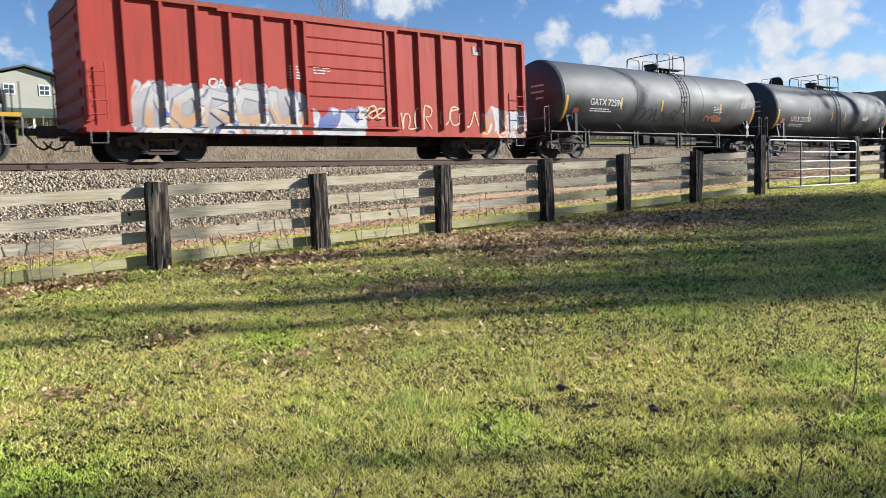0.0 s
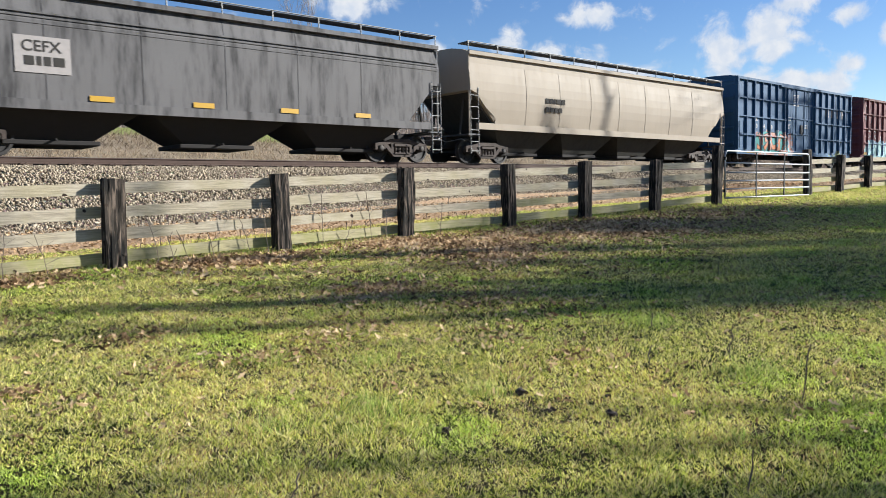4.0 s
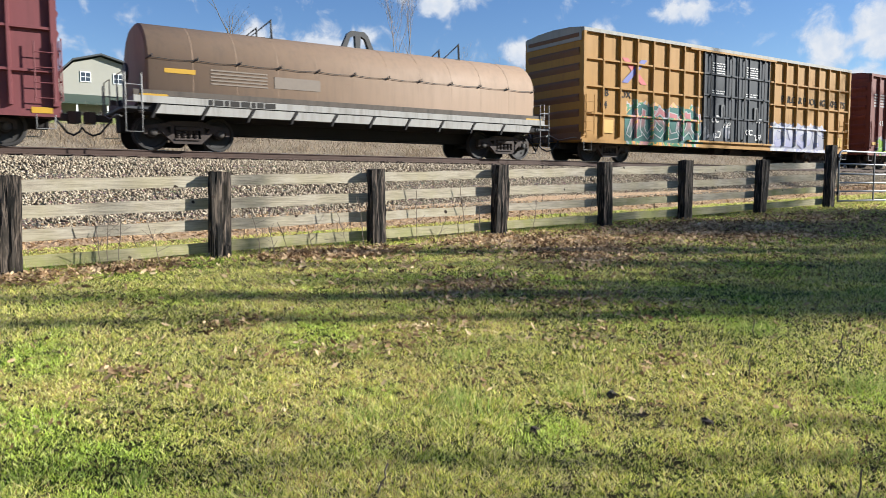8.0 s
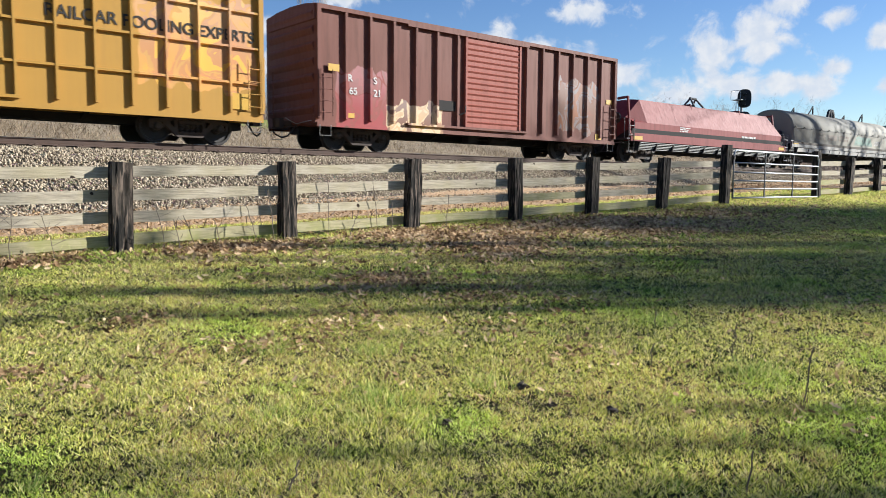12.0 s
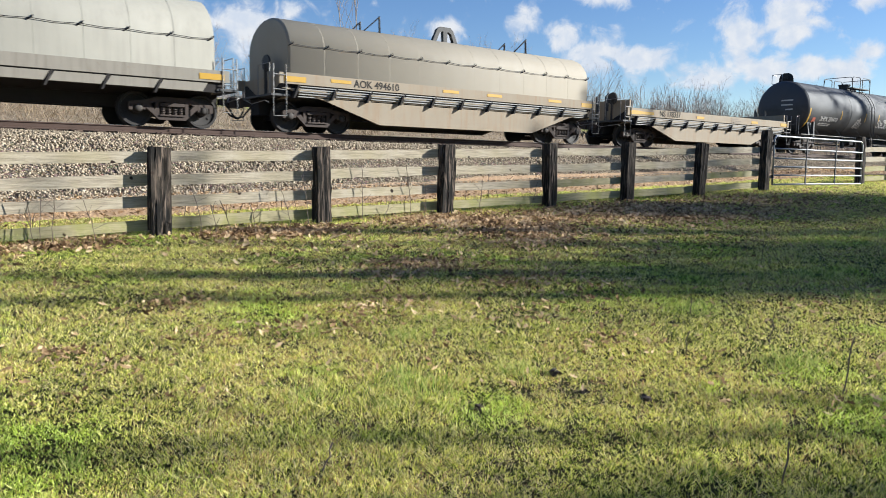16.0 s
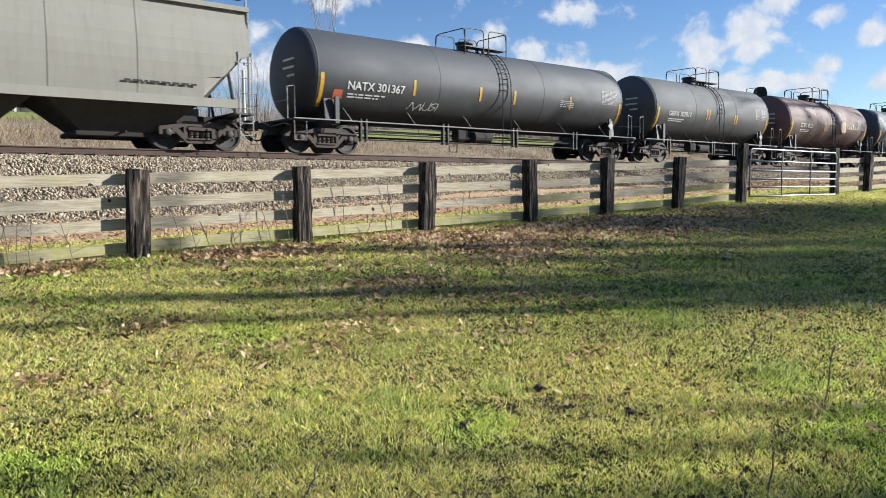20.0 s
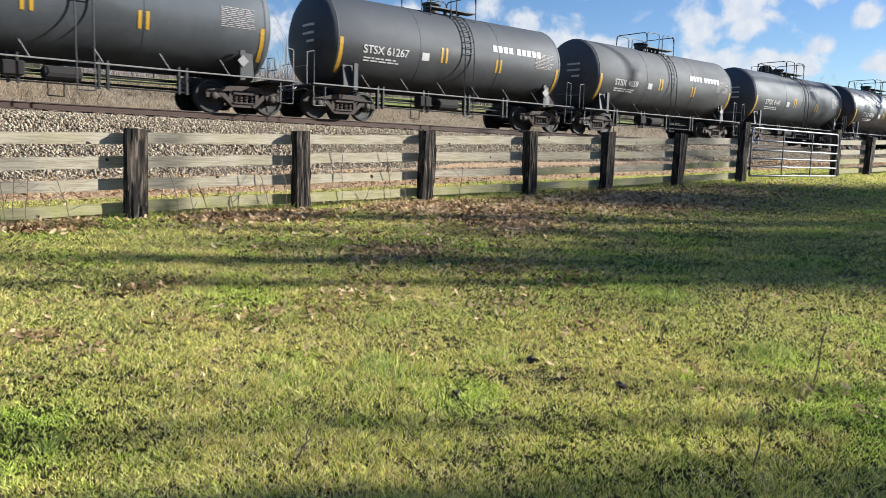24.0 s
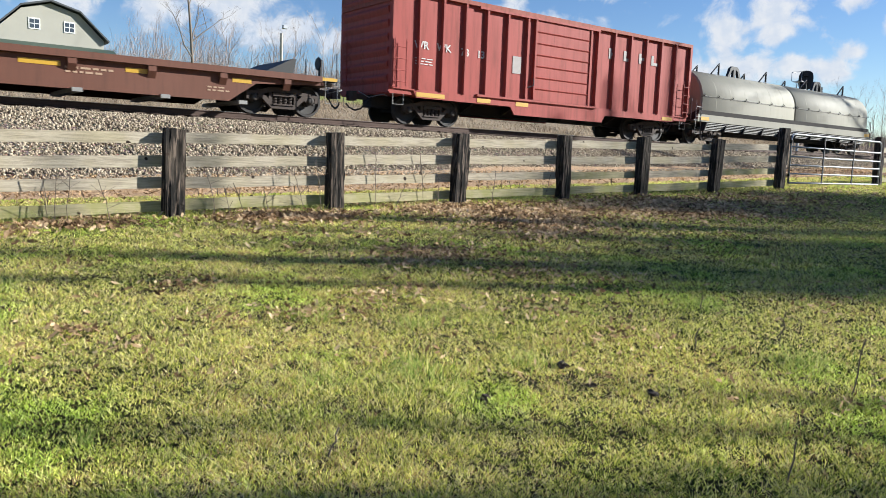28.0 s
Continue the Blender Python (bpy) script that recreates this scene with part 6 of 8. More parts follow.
# ---- coil cars ----
def coil_car(a, b, label, body, hood_mat, top=3.42, hood0=1.55, belly=False, hood=True, slats=True, facet=False, halves=1, sill_mat=None, bands=0, beam_mat=None):
    half = (b - a) / 2
    car = empty("coil_car")
    sill_mat = sill_mat or body
    add_truck(car, -half + 1.55)
    add_truck(car, half - 1.55)
    add_ends(car, half + .15)
    bm = bmesh.new()
    box(bm, -half, half, -.3, .3, .5, 1.0)
    part("centre_sill", bm, M_UNDER, car)
    bm = bmesh.new()
    prism(bm, [(-1.45, 1.5), (-1.38, 1.05), (-.4, .85), (.4, .85), (1.38, 1.05), (1.45, 1.5), (1.3, 1.5), (.5, 1.1), (-.5, 1.1), (-1.3, 1.5)], "x", -half + .3, half - .3)
    part("trough", bm, M_UNDER, car)
    for s in (-1, 1):
        ya, yb = sorted((s * 1.44, s * 1.53))
        bm = bmesh.new()
        box(bm, -half + .1, half - .1, ya, yb, hood0 - (.14 if beam_mat else .32), hood0)
        part("side_beam", bm, beam_mat or sill_mat, car)
        if beam_mat:
            ya, yb = sorted((s * 1.44, s * 1.55))
            bm = bmesh.new()
            box(bm, -half + .1, half - .1, ya, yb, hood0 - .33, hood0 - .15)
            part("number_board", bm, sill_mat, car)
        # walkway of slatted panels under the beam
        n = 10
        for k in range(n):
            x0 = -half + .7 + (2 * half - 1.4) * k / n
            x1 = x0 + (2 * half - 1.4) / n
            bm = bmesh.new()
            if slats:
                for j in range(5):
                    yy = s * (1.62 - .04 * j)
                    zz = hood0 - .37 - .07 * j
                    q0, q1 = sorted((yy, yy - s * .02))
                    box(bm, x0 + .03, x1 - .03, q0, q1, zz - .03, zz)
            else:
                q0, q1 = sorted((s * 1.48, s * 1.62))
                prism(bm, [(x0 + .05, hood0 - .37), (x1 - .06, hood0 - .37), (x1 - .20, hood0 - .60), (x0 - .09, hood0 - .60)], "y", q0, q1)
            part("walkway_panel", bm, M_RUNG if slats else sill_mat, car)
            bm = bmesh.new()
            q0, q1 = sorted((s * 1.40, s * 1.62))
            prism(bm, [(x0 - .03, hood0 - .34), (x0 + .03, hood0 - .34), (x0 - .14, hood0 - .72), (x0 - .2, hood0 - .72)], "y", q0, q1)
            part("walkway_bracket", bm, M_UNDER, car)
        bm = bmesh.new()
        q0, q1 = sorted((s * 1.40, s * 1.46))
        if belly:
            prism(bm, [(-half + 1.6, .95), (-half + 3.6, .30), (half - 3.6, .30), (half - 1.6, .95), (half - .2, 1.25), (-half + .2, 1.25)], "y", q0, q1)
        else:
            prism(bm, [(-half + .2, .95), (half - .2, .95), (half - .2, 1.25), (-half + .2, 1.25)], "y", q0, q1)
        part("belly_plate" if belly else "lower_beam", bm, body if belly else M_UNDER, car)
        for e in (-1, 1):
            stirrup(car, e * (half - .1), s * 1.55, .42, 1.1)
            ladder(car, e * (half - .1), s * 1.55, 1.05, 1.9, .4, 2)
            mark(car, e * (half - .6) - .35, e * (half - .6) + .35, hood0 - .26, hood0 - .10, M_YELLOW, y=-1.535, label="yellow reflective strip") if s < 0 else None
    for e in (-1, 1):
        bm = bmesh.new()
        x0, x1 = sorted((e * (half - .45), e * (half + .15)))
        box(bm, x0, x1, -1.5, 1.5, 1.0, 1.06)
        part("end_platform", bm, M_GRATE, car)
        bm = bmesh.new()
        x0, x1 = sorted((e * (half - .42), e * (half - .34)))
        box(bm, x0, x1, -1.42, 1.42, .95, hood0 + (.35 if not hood else -.02))
        part("end_bulkhead", bm, sill_mat, car)
        for y in (-1.3, .5):
            bm = bmesh.new()
            tube(bm, [(e * (half + .1), y, 1.05), (e * (half + .1), y, 1.95), (e * (half + .1), y + .8, 1.95), (e * (half + .1), y + .8, 1.05)], .016, 5)
            part("end_railing", bm, M_RUNG, car)
    bm = bmesh.new()
    lathe_x(bm, [(0, .24), (.05, .26), (.08, .22)], 16, -half + .05, -.7, 2.0)
    rod(bm, (-half + .05, -.7, 1.05), (-half + .05, -.7, 2.0), .05, 6)
    part("brake_wheel", bm, M_BLACK, car)
    if not hood:
        for e in (-1, 1):
            bm = bmesh.new()
            for y in (-.25, .25):
                tube(bm, [(e * (half - .2), y, 1.1), (e * (half - .2), y, 2.1), (e * (half - .35), y, 2.25), (e * (half - .35), y, 1.5)], .05, 8)
            part("hood_guide", bm, M_GRATE, car)
        for k in range(8):
            x = -half + 1.2 + (2 * half - 2.4) * k / 7
            bm = bmesh.new()
            box(bm, x - .1, x + .1, -1.3, 1.3, 1.12, 1.3)
            part("cradle_timber", bm, M_SLEEPER, car)
        register(car, (a + b) / 2, label, "coil car")
        return car, half
    w = 1.42
    spans = [(-half + .45, half - .45)] if halves == 1 else [(-half + .45, -.02), (.02, half - .45)]
    for h0, h1 in spans:
        if facet:
            prof = [(w, hood0 - .3), (w, hood0 + .55), (.95, top - .05), (.5, top), (0, top)]
        else:
            prof = [(w, hood0 - .02), (w, hood0 + .75)]
            for k in range(1, 9):
                t = k * math.pi / 16
                prof.append((w * math.cos(t) ** .9 if k < 8 else 0, hood0 + .75 + (top - hood0 - .75) * math.sin(t)))
        full = prof + [(-y, z) for y, z in prof[-2::-1]]
        bm = bmesh.new()
        if facet:
            st = [(h0, .30), (h0 + 1.0, 0), (h1 - 1.0, 0), (h1, .30)]
        else:
            st = [(h0, .05), (h0 + .06, 0), (h1 - .06, 0), (h1, .05)]
        zref = hood0 + .55
        rings = []
        for x, cut in st:
            rings.append([bm.verts.new((x, y * (1 - cut * (1 if not facet else .0)), z if z <= zref else z - (z - zref) * (cut if not facet else cut * 2.6))) for y, z in full])
        for p, q in zip(rings, rings[1:]):
            for i in range(len(full) - 1):
                bm.faces.new((p[i], p[i + 1], q[i + 1], q[i]))
        bm.faces.new(rings[0])
        bm.faces.new(rings[-1])
        hd = part("hood", bm, hood_mat, car, "removable steel hood")
        for f in hd.data.polygons:
            xs = [hd.data.vertices[v].co.x for v in f.vertices]
            f.use_smooth = len(xs) == 4 and not facet and max(xs) - min(xs) > .5
        L = h1 - h0
        nb = max(2, round(L / 1.15))
        for k in range(1, nb):
            x = h0 + L * k / nb
            bm = bmesh.new()
            ring = [(y, z + .004) for y, z in full]
            inner = [(y * .985, z - .02) for y, z in full]
            prism(bm, ring + inner[::-1], "x", x - (.03 if facet else .012), x + (.03 if facet else .012))
            part("hood_rib", bm, hood_mat if not bands else sill_mat, hd)
        if not facet:
            for s in (-1, 1):
                zz = hood0 + .85
                yy = s * (w + .03)
                pts = []
                for k in range(nb * 2 + 1):
                    pts.append((h0 + .1 + (L - .2) * k / (nb * 2), yy, zz - (.03 if k % 2 else 0)))
                bm = bmesh.new()
                tube(bm, pts, .009, 5)
                part("tie_cable", bm, M_BLACK, hd)
                for k in range(nb + 1):
                    x = h0 + .1 + (L - .2) * k / nb
                    bm = bmesh.new()
                    tube(bm, [(x - .1, yy - s * .04, zz - .06), (x + .02, yy + s * .05, zz + .02), (x + .06, yy - s * .03, zz + .08)], .016, 5)
                    part("hook", bm, M_BLACK, hd)
            for x in (h0 + L * .27, h0 + L * .78):
                for y in (-.6, .6):
                    bm = bmesh.new()
                    tube(bm, [(x + .18, y, top - .35), (x + .15, y, top + .42), (x - .6, y, top - .22), (x + .17, y, top - .1)], .05, 6)
                    part("stacking_bracket", bm, M_BLACK, hd)
            x = h0 + L * .51
            bm = bmesh.new()
            prism(bm, [(x - .62, top - .15), (x - .36, top + .40), (x - .22, top + .50), (x + .22, top + .50), (x + .36, top + .40), (x + .62, top - .15), (x + .44, top - .15),
                       (x + .26, top + .28), (x + .10, top + .36), (x + .07, top - .15), (x - .07, top - .15), (x - .10, top + .36), (x - .26, top + .28), (x - .44, top - .15)], "y", -.32, -.18)
            part("lifting_eye", bm, M_BLACK, hd)
        else:
            bm = bmesh.new()
            for dx in (-.5, .5):
                rod(bm, (dx, -.5, top - .1), (dx * .5, 0, top + .55), .05, 6)
                rod(bm, (dx, .5, top - .1), (dx * .5, 0, top + .55), .05, 6)
            rod(bm, (-.3, 0, top + .55), (.3, 0, top + .55), .06, 6)
            part("lifting_eye", bm, M_GRATE, hd)
            for x in (h0 + .2, h0 + L * .38, h0 + L * .72, h1 - .2):
                bm = bmesh.new()
                tube(bm, [(x - .5, -w - .02, hood0 - .2), (x, -.9, top + .02), (x + .5, .0, top + .06)], .07, 6)
                part("hood_strut", bm, hood_mat, hd)
    register(car, (a + b) / 2, label, "coil car")
    return car, half


# ---- depressed-side flat car ----
M_WORN = plain("worn_stencil", (.36, .24, .16), .8, 0, .35, 12, .05)


def flat_car(a, b, label, body, mark_mat):
    half = (b - a) / 2
    car = empty("flat_car")
    add_truck(car, -half + 1.6)
    add_truck(car, half - 1.6)
    add_ends(car, half + .1)
    bm = bmesh.new()
    box(bm, -half, half, -.3, .3, .45, .95)
    part("centre_sill", bm, M_UNDER, car)
    bm = bmesh.new()
    box(bm, -half + .1, half - .1, -1.36, 1.36, .93, 1.0)
    part("deck", bm, M_SLEEPER, car)
    for s in (-1, 1):
        q0, q1 = sorted((s * 1.38, s * 1.46))
        bm = bmesh.new()
        prism(bm, [(-half + 2.6, .95), (-half + 3.4, .26), (half - 3.4, .26), (half - 2.6, .80), (half - .5, .92), (half - .5, 1.0), (-half + .5, 1.0)], "y", q0, q1)
        part("side_plate", bm, body, car)
        bm = bmesh.new()
        q0, q1 = sorted((s * 1.36, s * 1.62))
        box(bm, -half + .6, half - .6, q0, q1, 1.0, 1.17)
        part("top_flange", bm, body, car)
        for k in range(8):
            x = -half + 1.7 + (2 * half - 3.4) * k / 7
            bm = bmesh.new()
            prism(bm, [(s * 1.46, .68), (s * 1.46, 1.0), (s * 1.60, 1.0), (s * 1.60, .86)], "x", x - .10, x + .10)
            part("bracket", bm, body, car)
    for k in range(6):
        x = -half + 3 + (2 * half - 6) * k / 5
        bm = bmesh.new()
        box(bm, x - .12, x + .12, -1.5, 1.5, .20, .30)
        part("bottom_tie", bm, M_RUNG, car)
    for x, w in ((-2.9, .7), (-.2, .9), (2.2, .75), (5.0, .55)):
        mark(car, x, x + w, .78, .90, mark_mat, y=-1.462, label="yellow reflective strip")
    data_block(car, -3.6, .74, 1.3, 1, M_WORN, y=-1.462, h=.17, seed=9)
    data_block(car, .8, .80, 1.1, 2, M_WORN, y=-1.462, h=.05, gap=.10, seed=8)
    data_block(car, 4.3, .62, .6, 2, M_WORN, y=-1.462, h=.04, seed=7)
    for e in (-1, 1):
        bm = bmesh.new()
        x0, x1 = sorted((e * (half - .9), e * half))
        box(bm, x0, x1, -1.5, 1.5, 1.05, 1.11)
        part("end_platform", bm, M_GRATE, car)
        mark(car, x0 + .05, x1 - .05, 1.06, 1.16, M_YELLOW, y=-1.5, label="yellow reflective strip")
        bm = bmesh.new()
        prism(bm, [(e * (half - 2.3), 1.17), (e * (half - 1.4), 1.17), (e * (half - 1.3), 1.62), (e * (half - 1.42), 1.62)], "y", -1.3, 1.3)
        part("end_stop", bm, M_BLACK, car)
        bm = bmesh.new()
        box(bm, e * (half - .3) - .05, e * (half - .3) + .05, -.95, -.80, 1.1, 1.75, .02)
        part("brake_stand", bm, M_BLACK, car)
        for y in (-1.45, -.3, .6):
            bm = bmesh.new()
            rod(bm, (e * (half - .05), y, .95), (e * (half - .05), y, 1.9), .018, 5)
            part("stanchion", bm, M_BLACK, car)
        bm = bmesh.new()
        lathe_x(bm, [(0, .17), (.03, .20), (.06, .17)], 18, e * (half - .40), -.87, 1.62)
        part("brake_wheel", bm, M_BLACK, car)
        for s in (-1, 1):
            stirrup(car, e * (half - .25), s * 1.52, .4, 1.05)
    register(car, (a + b) / 2, label, "flat car")
    return car, half

# ---- the train, leading car first ----
RUST_GRIME = (0.05, 0.03, 0.022)
WHITE_, PALE, GREY_ = (.40, .40, .41), (.31, .32, .35), (.15, .15, .165)
ORANGE_, BLUE_, PINK_, GREEN_ = (.38, .12, .03), (.07, .10, .26), (.36, .17, .17), (.06, .20, .10)
YELLOW_C = (.56, .285, .050)
CYAN_, LIME, INK = (.17, .36, .40), (.20, .32, .04), (.02, .02, .025)

# red boxcar with sprayed lower panels
P_RED = graffiti("red_boxcar_paint", (.54, .060, .040), (
    (-6.5, -1.5, .72, 2.05, (ORANGE_, PALE, WHITE_, (.46, .42, .38), BLUE_, WHITE_), GREY_),
    (-1.3, .6, .72, 1.55, (BLUE_, WHITE_, PALE, (.46, .075, .045)), WHITE_),
    (5.6, 7.6, .72, 1.75, (WHITE_, PALE, ORANGE_, GREY_), WHITE_)), grime=RUST_GRIME, amount=.35)
P_REDTOP = paint("red_roof_edge", (.42, .085, .05), RUST_GRIME)
car, h = boxcar(4.7, 20.0, "faded red steel boxcar with graffiti along its lower side", P_RED, .72, 4.27, (-1.5, 1.52), (6, 6), (), 1, None, "slide", roof_mat=P_REDTOP, rib_w=.07)
lettering(car, "CA IX", .26, -4.45, 1.98)
data_block(car, -1.95, 2.75, .34, 5, seed=4)
data_block(car, -1.2, 2.75, .55, 3, y=-1.605, seed=5, h=.03)
mark(car, 5.2, 5.75, 3.60, 3.72, M_CHALK, "logo", label="white logo shape")
mark(car, 5.2, 5.32, 3.72, 3.9, M_CHALK, "logo", label="white logo shape")
mark(car, 5.5, 5.62, 3.72, 3.9, M_CHALK, "logo", label="white logo shape")


STROKES = (((.85, .8), (.4, .97), (.12, .7), (.5, .52), (.85, .3), (.5, .03), (.1, .2)), ((.1, .02), (.35, .6), (.5, .98), (.68, .55), (.9, .02)),
           ((.5, .97), (.12, .75), (.1, .3), (.5, .03), (.88, .3), (.9, .7), (.55, .97)), ((.02, .85), (.45, .95), (.55, .5), (.45, .02)),
           ((.12, .97), (.1, .35), (.45, .02), (.85, .3), (.88, .97)), ((.15, .02), (.12, .6), (.2, .96), (.8, .85), (.7, .55), (.3, .48), (.9, .05)),
           ((.88, .88), (.3, .95), (.12, .5), (.3, .06), (.9, .15)))


def smooth_line(pts, steps_between=5):
    """Points of a smooth curve through the given ones."""
    line = []
    ext = [pts[0]] + list(pts) + [pts[-1]]
    for p0, p1, p2, p3 in zip(ext, ext[1:], ext[2:], ext[3:]):
        for j in range(steps_between):
            t = j / steps_between
            line.append(tuple(.5 * (2 * b + (c - a) * t + (2 * a - 5 * b + 4 * c - d) * t * t + (3 * b - a - 3 * c + d) * t ** 3) for a, b, c, d in zip(p0, p1, p2, p3)))
    return line + [pts[-1]]


def scrawl(parent, x0, x1, z0, z1, k, mat=None, y=-1.545, shell=None, r=.022, seed=1):
    """A tag written in one running line of spray paint, k letters long."""
    rng = random.Random(seed)
    w = (x1 - x0) / k
    flat = []
    for i in range(k):
        s = STROKES[rng.randrange(len(STROKES))]
        flip, tall, sl = rng.random() < .4, rng.uniform(.55, 1.0), rng.uniform(0, .35)
        cell = [(x0 + w * (i + .5 + ((1 - a if flip else a) - .5) * 1.15 + sl * (b - .5)), z0 + (z1 - z0) * b * tall) for a, b in s]
        flat += cell if cell[0][0] < cell[-1][0] else cell[::-1]
    pts = []
    for x, z in smooth_line(flat, 4):
        if shell:
            rr, zc = shell
            a = math.asin(max(-1, min(1, (z - zc) / rr)))
            pts.append((x, -(rr + .008) * math.cos(a), zc + (rr + .008) * math.sin(a)))
        else:
            pts.append((x, y, z))
    bm = bmesh.new()
    prev = None
    for i, p in enumerate(pts):
        p, d = Vector(p), Vector(pts[min(i + 1, len(pts) - 1)]) - Vector(pts[max(i - 1, 0)])
        out = (Vector((0, p.y, p.z - shell[1])) if shell else Vector((0, -1, 0))).normalized()
        up = out.cross(d).normalized() * r * rng.uniform(.7, 1.2)
        p = p + out * (.0004 * (i % 9))
        row = (bm.verts.new(p - up), bm.verts.new(p + up))
        if prev:
            bm.faces.new((prev[0], row[0], row[1], prev[1]))
        prev = row
    return part("graffiti", bm, mat or M_WHITE, parent, "sprayed line")


M_CREAM = plain("cream_spray", (.50, .40, .26), .7, 0, .2, 10, .05)
SPRAY = {}


def spray(c):
    """Matt spray paint of one colour."""
    if c not in SPRAY:
        SPRAY[c] = plain("spray_paint", tuple(.62 * k for k in c), .75, 0, .35, 9, .05)
    return SPRAY[c]


def spray_fade(top, low, z0, z1):
    """Spray paint that changes from one colour to another up the letter, with a ragged blend."""
    n = Nodes("faded_spray_paint")
    v = n.coords("Object")
    x, y, z = xyz(n, v)
    f = n.step(n.math("ADD", z, n.math("MULTIPLY", n.math("SUBTRACT", n.noise(v, 2.2, 4), .5), 1.0)), z0 + .2 * (z1 - z0), z0 + .75 * (z1 - z0))
    c = n.mix(f, tuple(.62 * k for k in low), tuple(.62 * k for k in top))
    c = n.mix(n.math("MULTIPLY", n.step(n.noise(v, 7.0, 5, .7), .5, .75), .35), c, tuple(.25 * (p + q) for p, q in zip(top, low)))
    return n.done(c, .75, 0, .2)


def wedges(pts, wide, grow_by, y, lean):
    """One band of straight strokes of uneven width from point to point."""
    bm = bmesh.new()
    n = len(pts)
    rows = []
    for j, (x, z) in enumerate(pts):
        (xa, za), (xb, zb) = pts[max(0, j - 1)], pts[min(n - 1, j + 1)]
        d = math.hypot(xb - xa, zb - za) or 1
        ux, uz = (xb - xa) / d, (zb - za) / d
        end = (wide * .5 + grow_by) * (-1 if j == 0 else 1 if j == n - 1 else 0)
        wa, wb = wide * lean[j % 5] + grow_by, wide * lean[(j + 2) % 5] * .85 + grow_by
        yy = y - .0006 * j
        rows.append((bm.verts.new((x + ux * end - uz * wa, yy, z + uz * end + ux * wa)), bm.verts.new((x + ux * end * .6 + uz * wb, yy, z + uz * end * .6 - ux * wb))))
    for p, q in zip(rows, rows[1:]):
        bm.faces.new((p[0], p[1], q[1], q[0]))
    return bm


def wild_piece(car, x0, x1, z0, z1, count, top, low, line, seed=1, y=-1.545, fat=.17, edge=.05, halo=None):
    """Jagged interlocked letters over a sprayed ground, with a contour and a colour blend."""
    rng = random.Random(seed)
    w = (x1 - x0) / count
    if halo:
        bm = bmesh.new()
        k = count * 7
        lo, hi = [], []
        for i in range(k + 1):
            x = x0 - .25 + (x1 - x0 + .5) * i / k
            lift = .28 * noise.noise((x * 1.4, seed, 0)) + .10 * noise.noise((x * 5, seed, 3)) - .5 * (abs(2 * i / k - 1)) ** 6
            lo.append(bm.verts.new((x, y + .006, z0 - .05)))
            hi.append(bm.verts.new((x, y + .006, max(z0 + .1, z1 + lift))))
        for i in range(k):
            bm.faces.new((lo[i], lo[i + 1], hi[i + 1], hi[i]))
        part("graffiti_ground", bm, spray_fade(halo, tuple(.75 * q for q in halo), z0, z1), car, "sprayed ground colour")
    ink, fill = spray(line), spray_fade(top, low, z0, z1)
    for i in range(count):
        s = STROKES[rng.randrange(len(STROKES))]
        flip, up = rng.random() < .5, rng.random() < .4
        sc, dz, sl = rng.uniform(.95, 1.25), rng.uniform(-.06, .06), rng.uniform(-.3, .3)
        lean = [rng.uniform(.65, 1.25) for _ in range(5)]
        pts = []
        for a, b in s:
            a, b = (1 - a if flip else a), (1 - b if up else b)
            pts.append((x0 + w * (i + .5 + (a - .5) * sc + sl * (b - .5)), z0 + (z1 - z0) * (.14 + .72 * b + dz)))
        r = fat * min(w, z1 - z0)
        yy = y - .006 * (i % 3)
        ob = part("graffiti_shape", wedges(pts, r, edge, yy, lean), ink, car, "sprayed contour")
        part("graffiti_fill", wedges(pts, r, 0, yy - .005, lean), fill, ob, "sprayed fill")
        if i % 2 == 0:
            part("graffiti_highlight", wedges([(a - r * .3, b + r * .35) for a, b in pts[1:4]], .018, 0, yy - .010, lean), spray((.66, .66, .68)), ob, "pale highlight")


wild_piece(car, -6.3, -1.2, .8, 2.05, 6, (.60, .59, .57), (.58, .36, .20), (.36, .36, .52), 4, edge=.035, halo=(.52, .50, .50))
scrawl(car, 1.75, 3.3, .95, 1.85, 4, M_CREAM, seed=3)
scrawl(car, 3.6, 5.4, 1.1, 1.8, 4, M_CREAM, seed=5)
scrawl(car, .3, 1.3, 1.25, 1.75, 3, M_CREAM, y=-1.66, seed=6)

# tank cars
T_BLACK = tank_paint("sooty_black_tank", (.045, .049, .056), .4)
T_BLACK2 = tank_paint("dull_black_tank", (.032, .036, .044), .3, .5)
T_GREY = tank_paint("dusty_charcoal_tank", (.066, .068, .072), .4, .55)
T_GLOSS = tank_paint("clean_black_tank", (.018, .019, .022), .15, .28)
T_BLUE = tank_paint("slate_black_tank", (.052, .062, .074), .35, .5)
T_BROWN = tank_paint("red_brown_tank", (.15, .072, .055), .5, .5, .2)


def standard_strips(half, gap=(.45, .95)):
    out = [(-half + .52, .13, 1.45, 2.45), (half - .62, .12, 1.5, 2.4)]
    for f in (-.48, -.10, .12, .52):
        out.append((half * f, .10, 2.0, 2.5))
    return out


def double_strips(half):
    return [(-half + .52, .13, 1.45, 2.5), (half - .62, .12, 1.5, 2.4), (-half * .17, .09, 2.1, 2.6), (-half * .17 + .2, .09, 2.1, 2.6),
            (half * .30, .09, 2.0, 2.45), (half * .30 + .2, .09, 2.0, 2.45)]


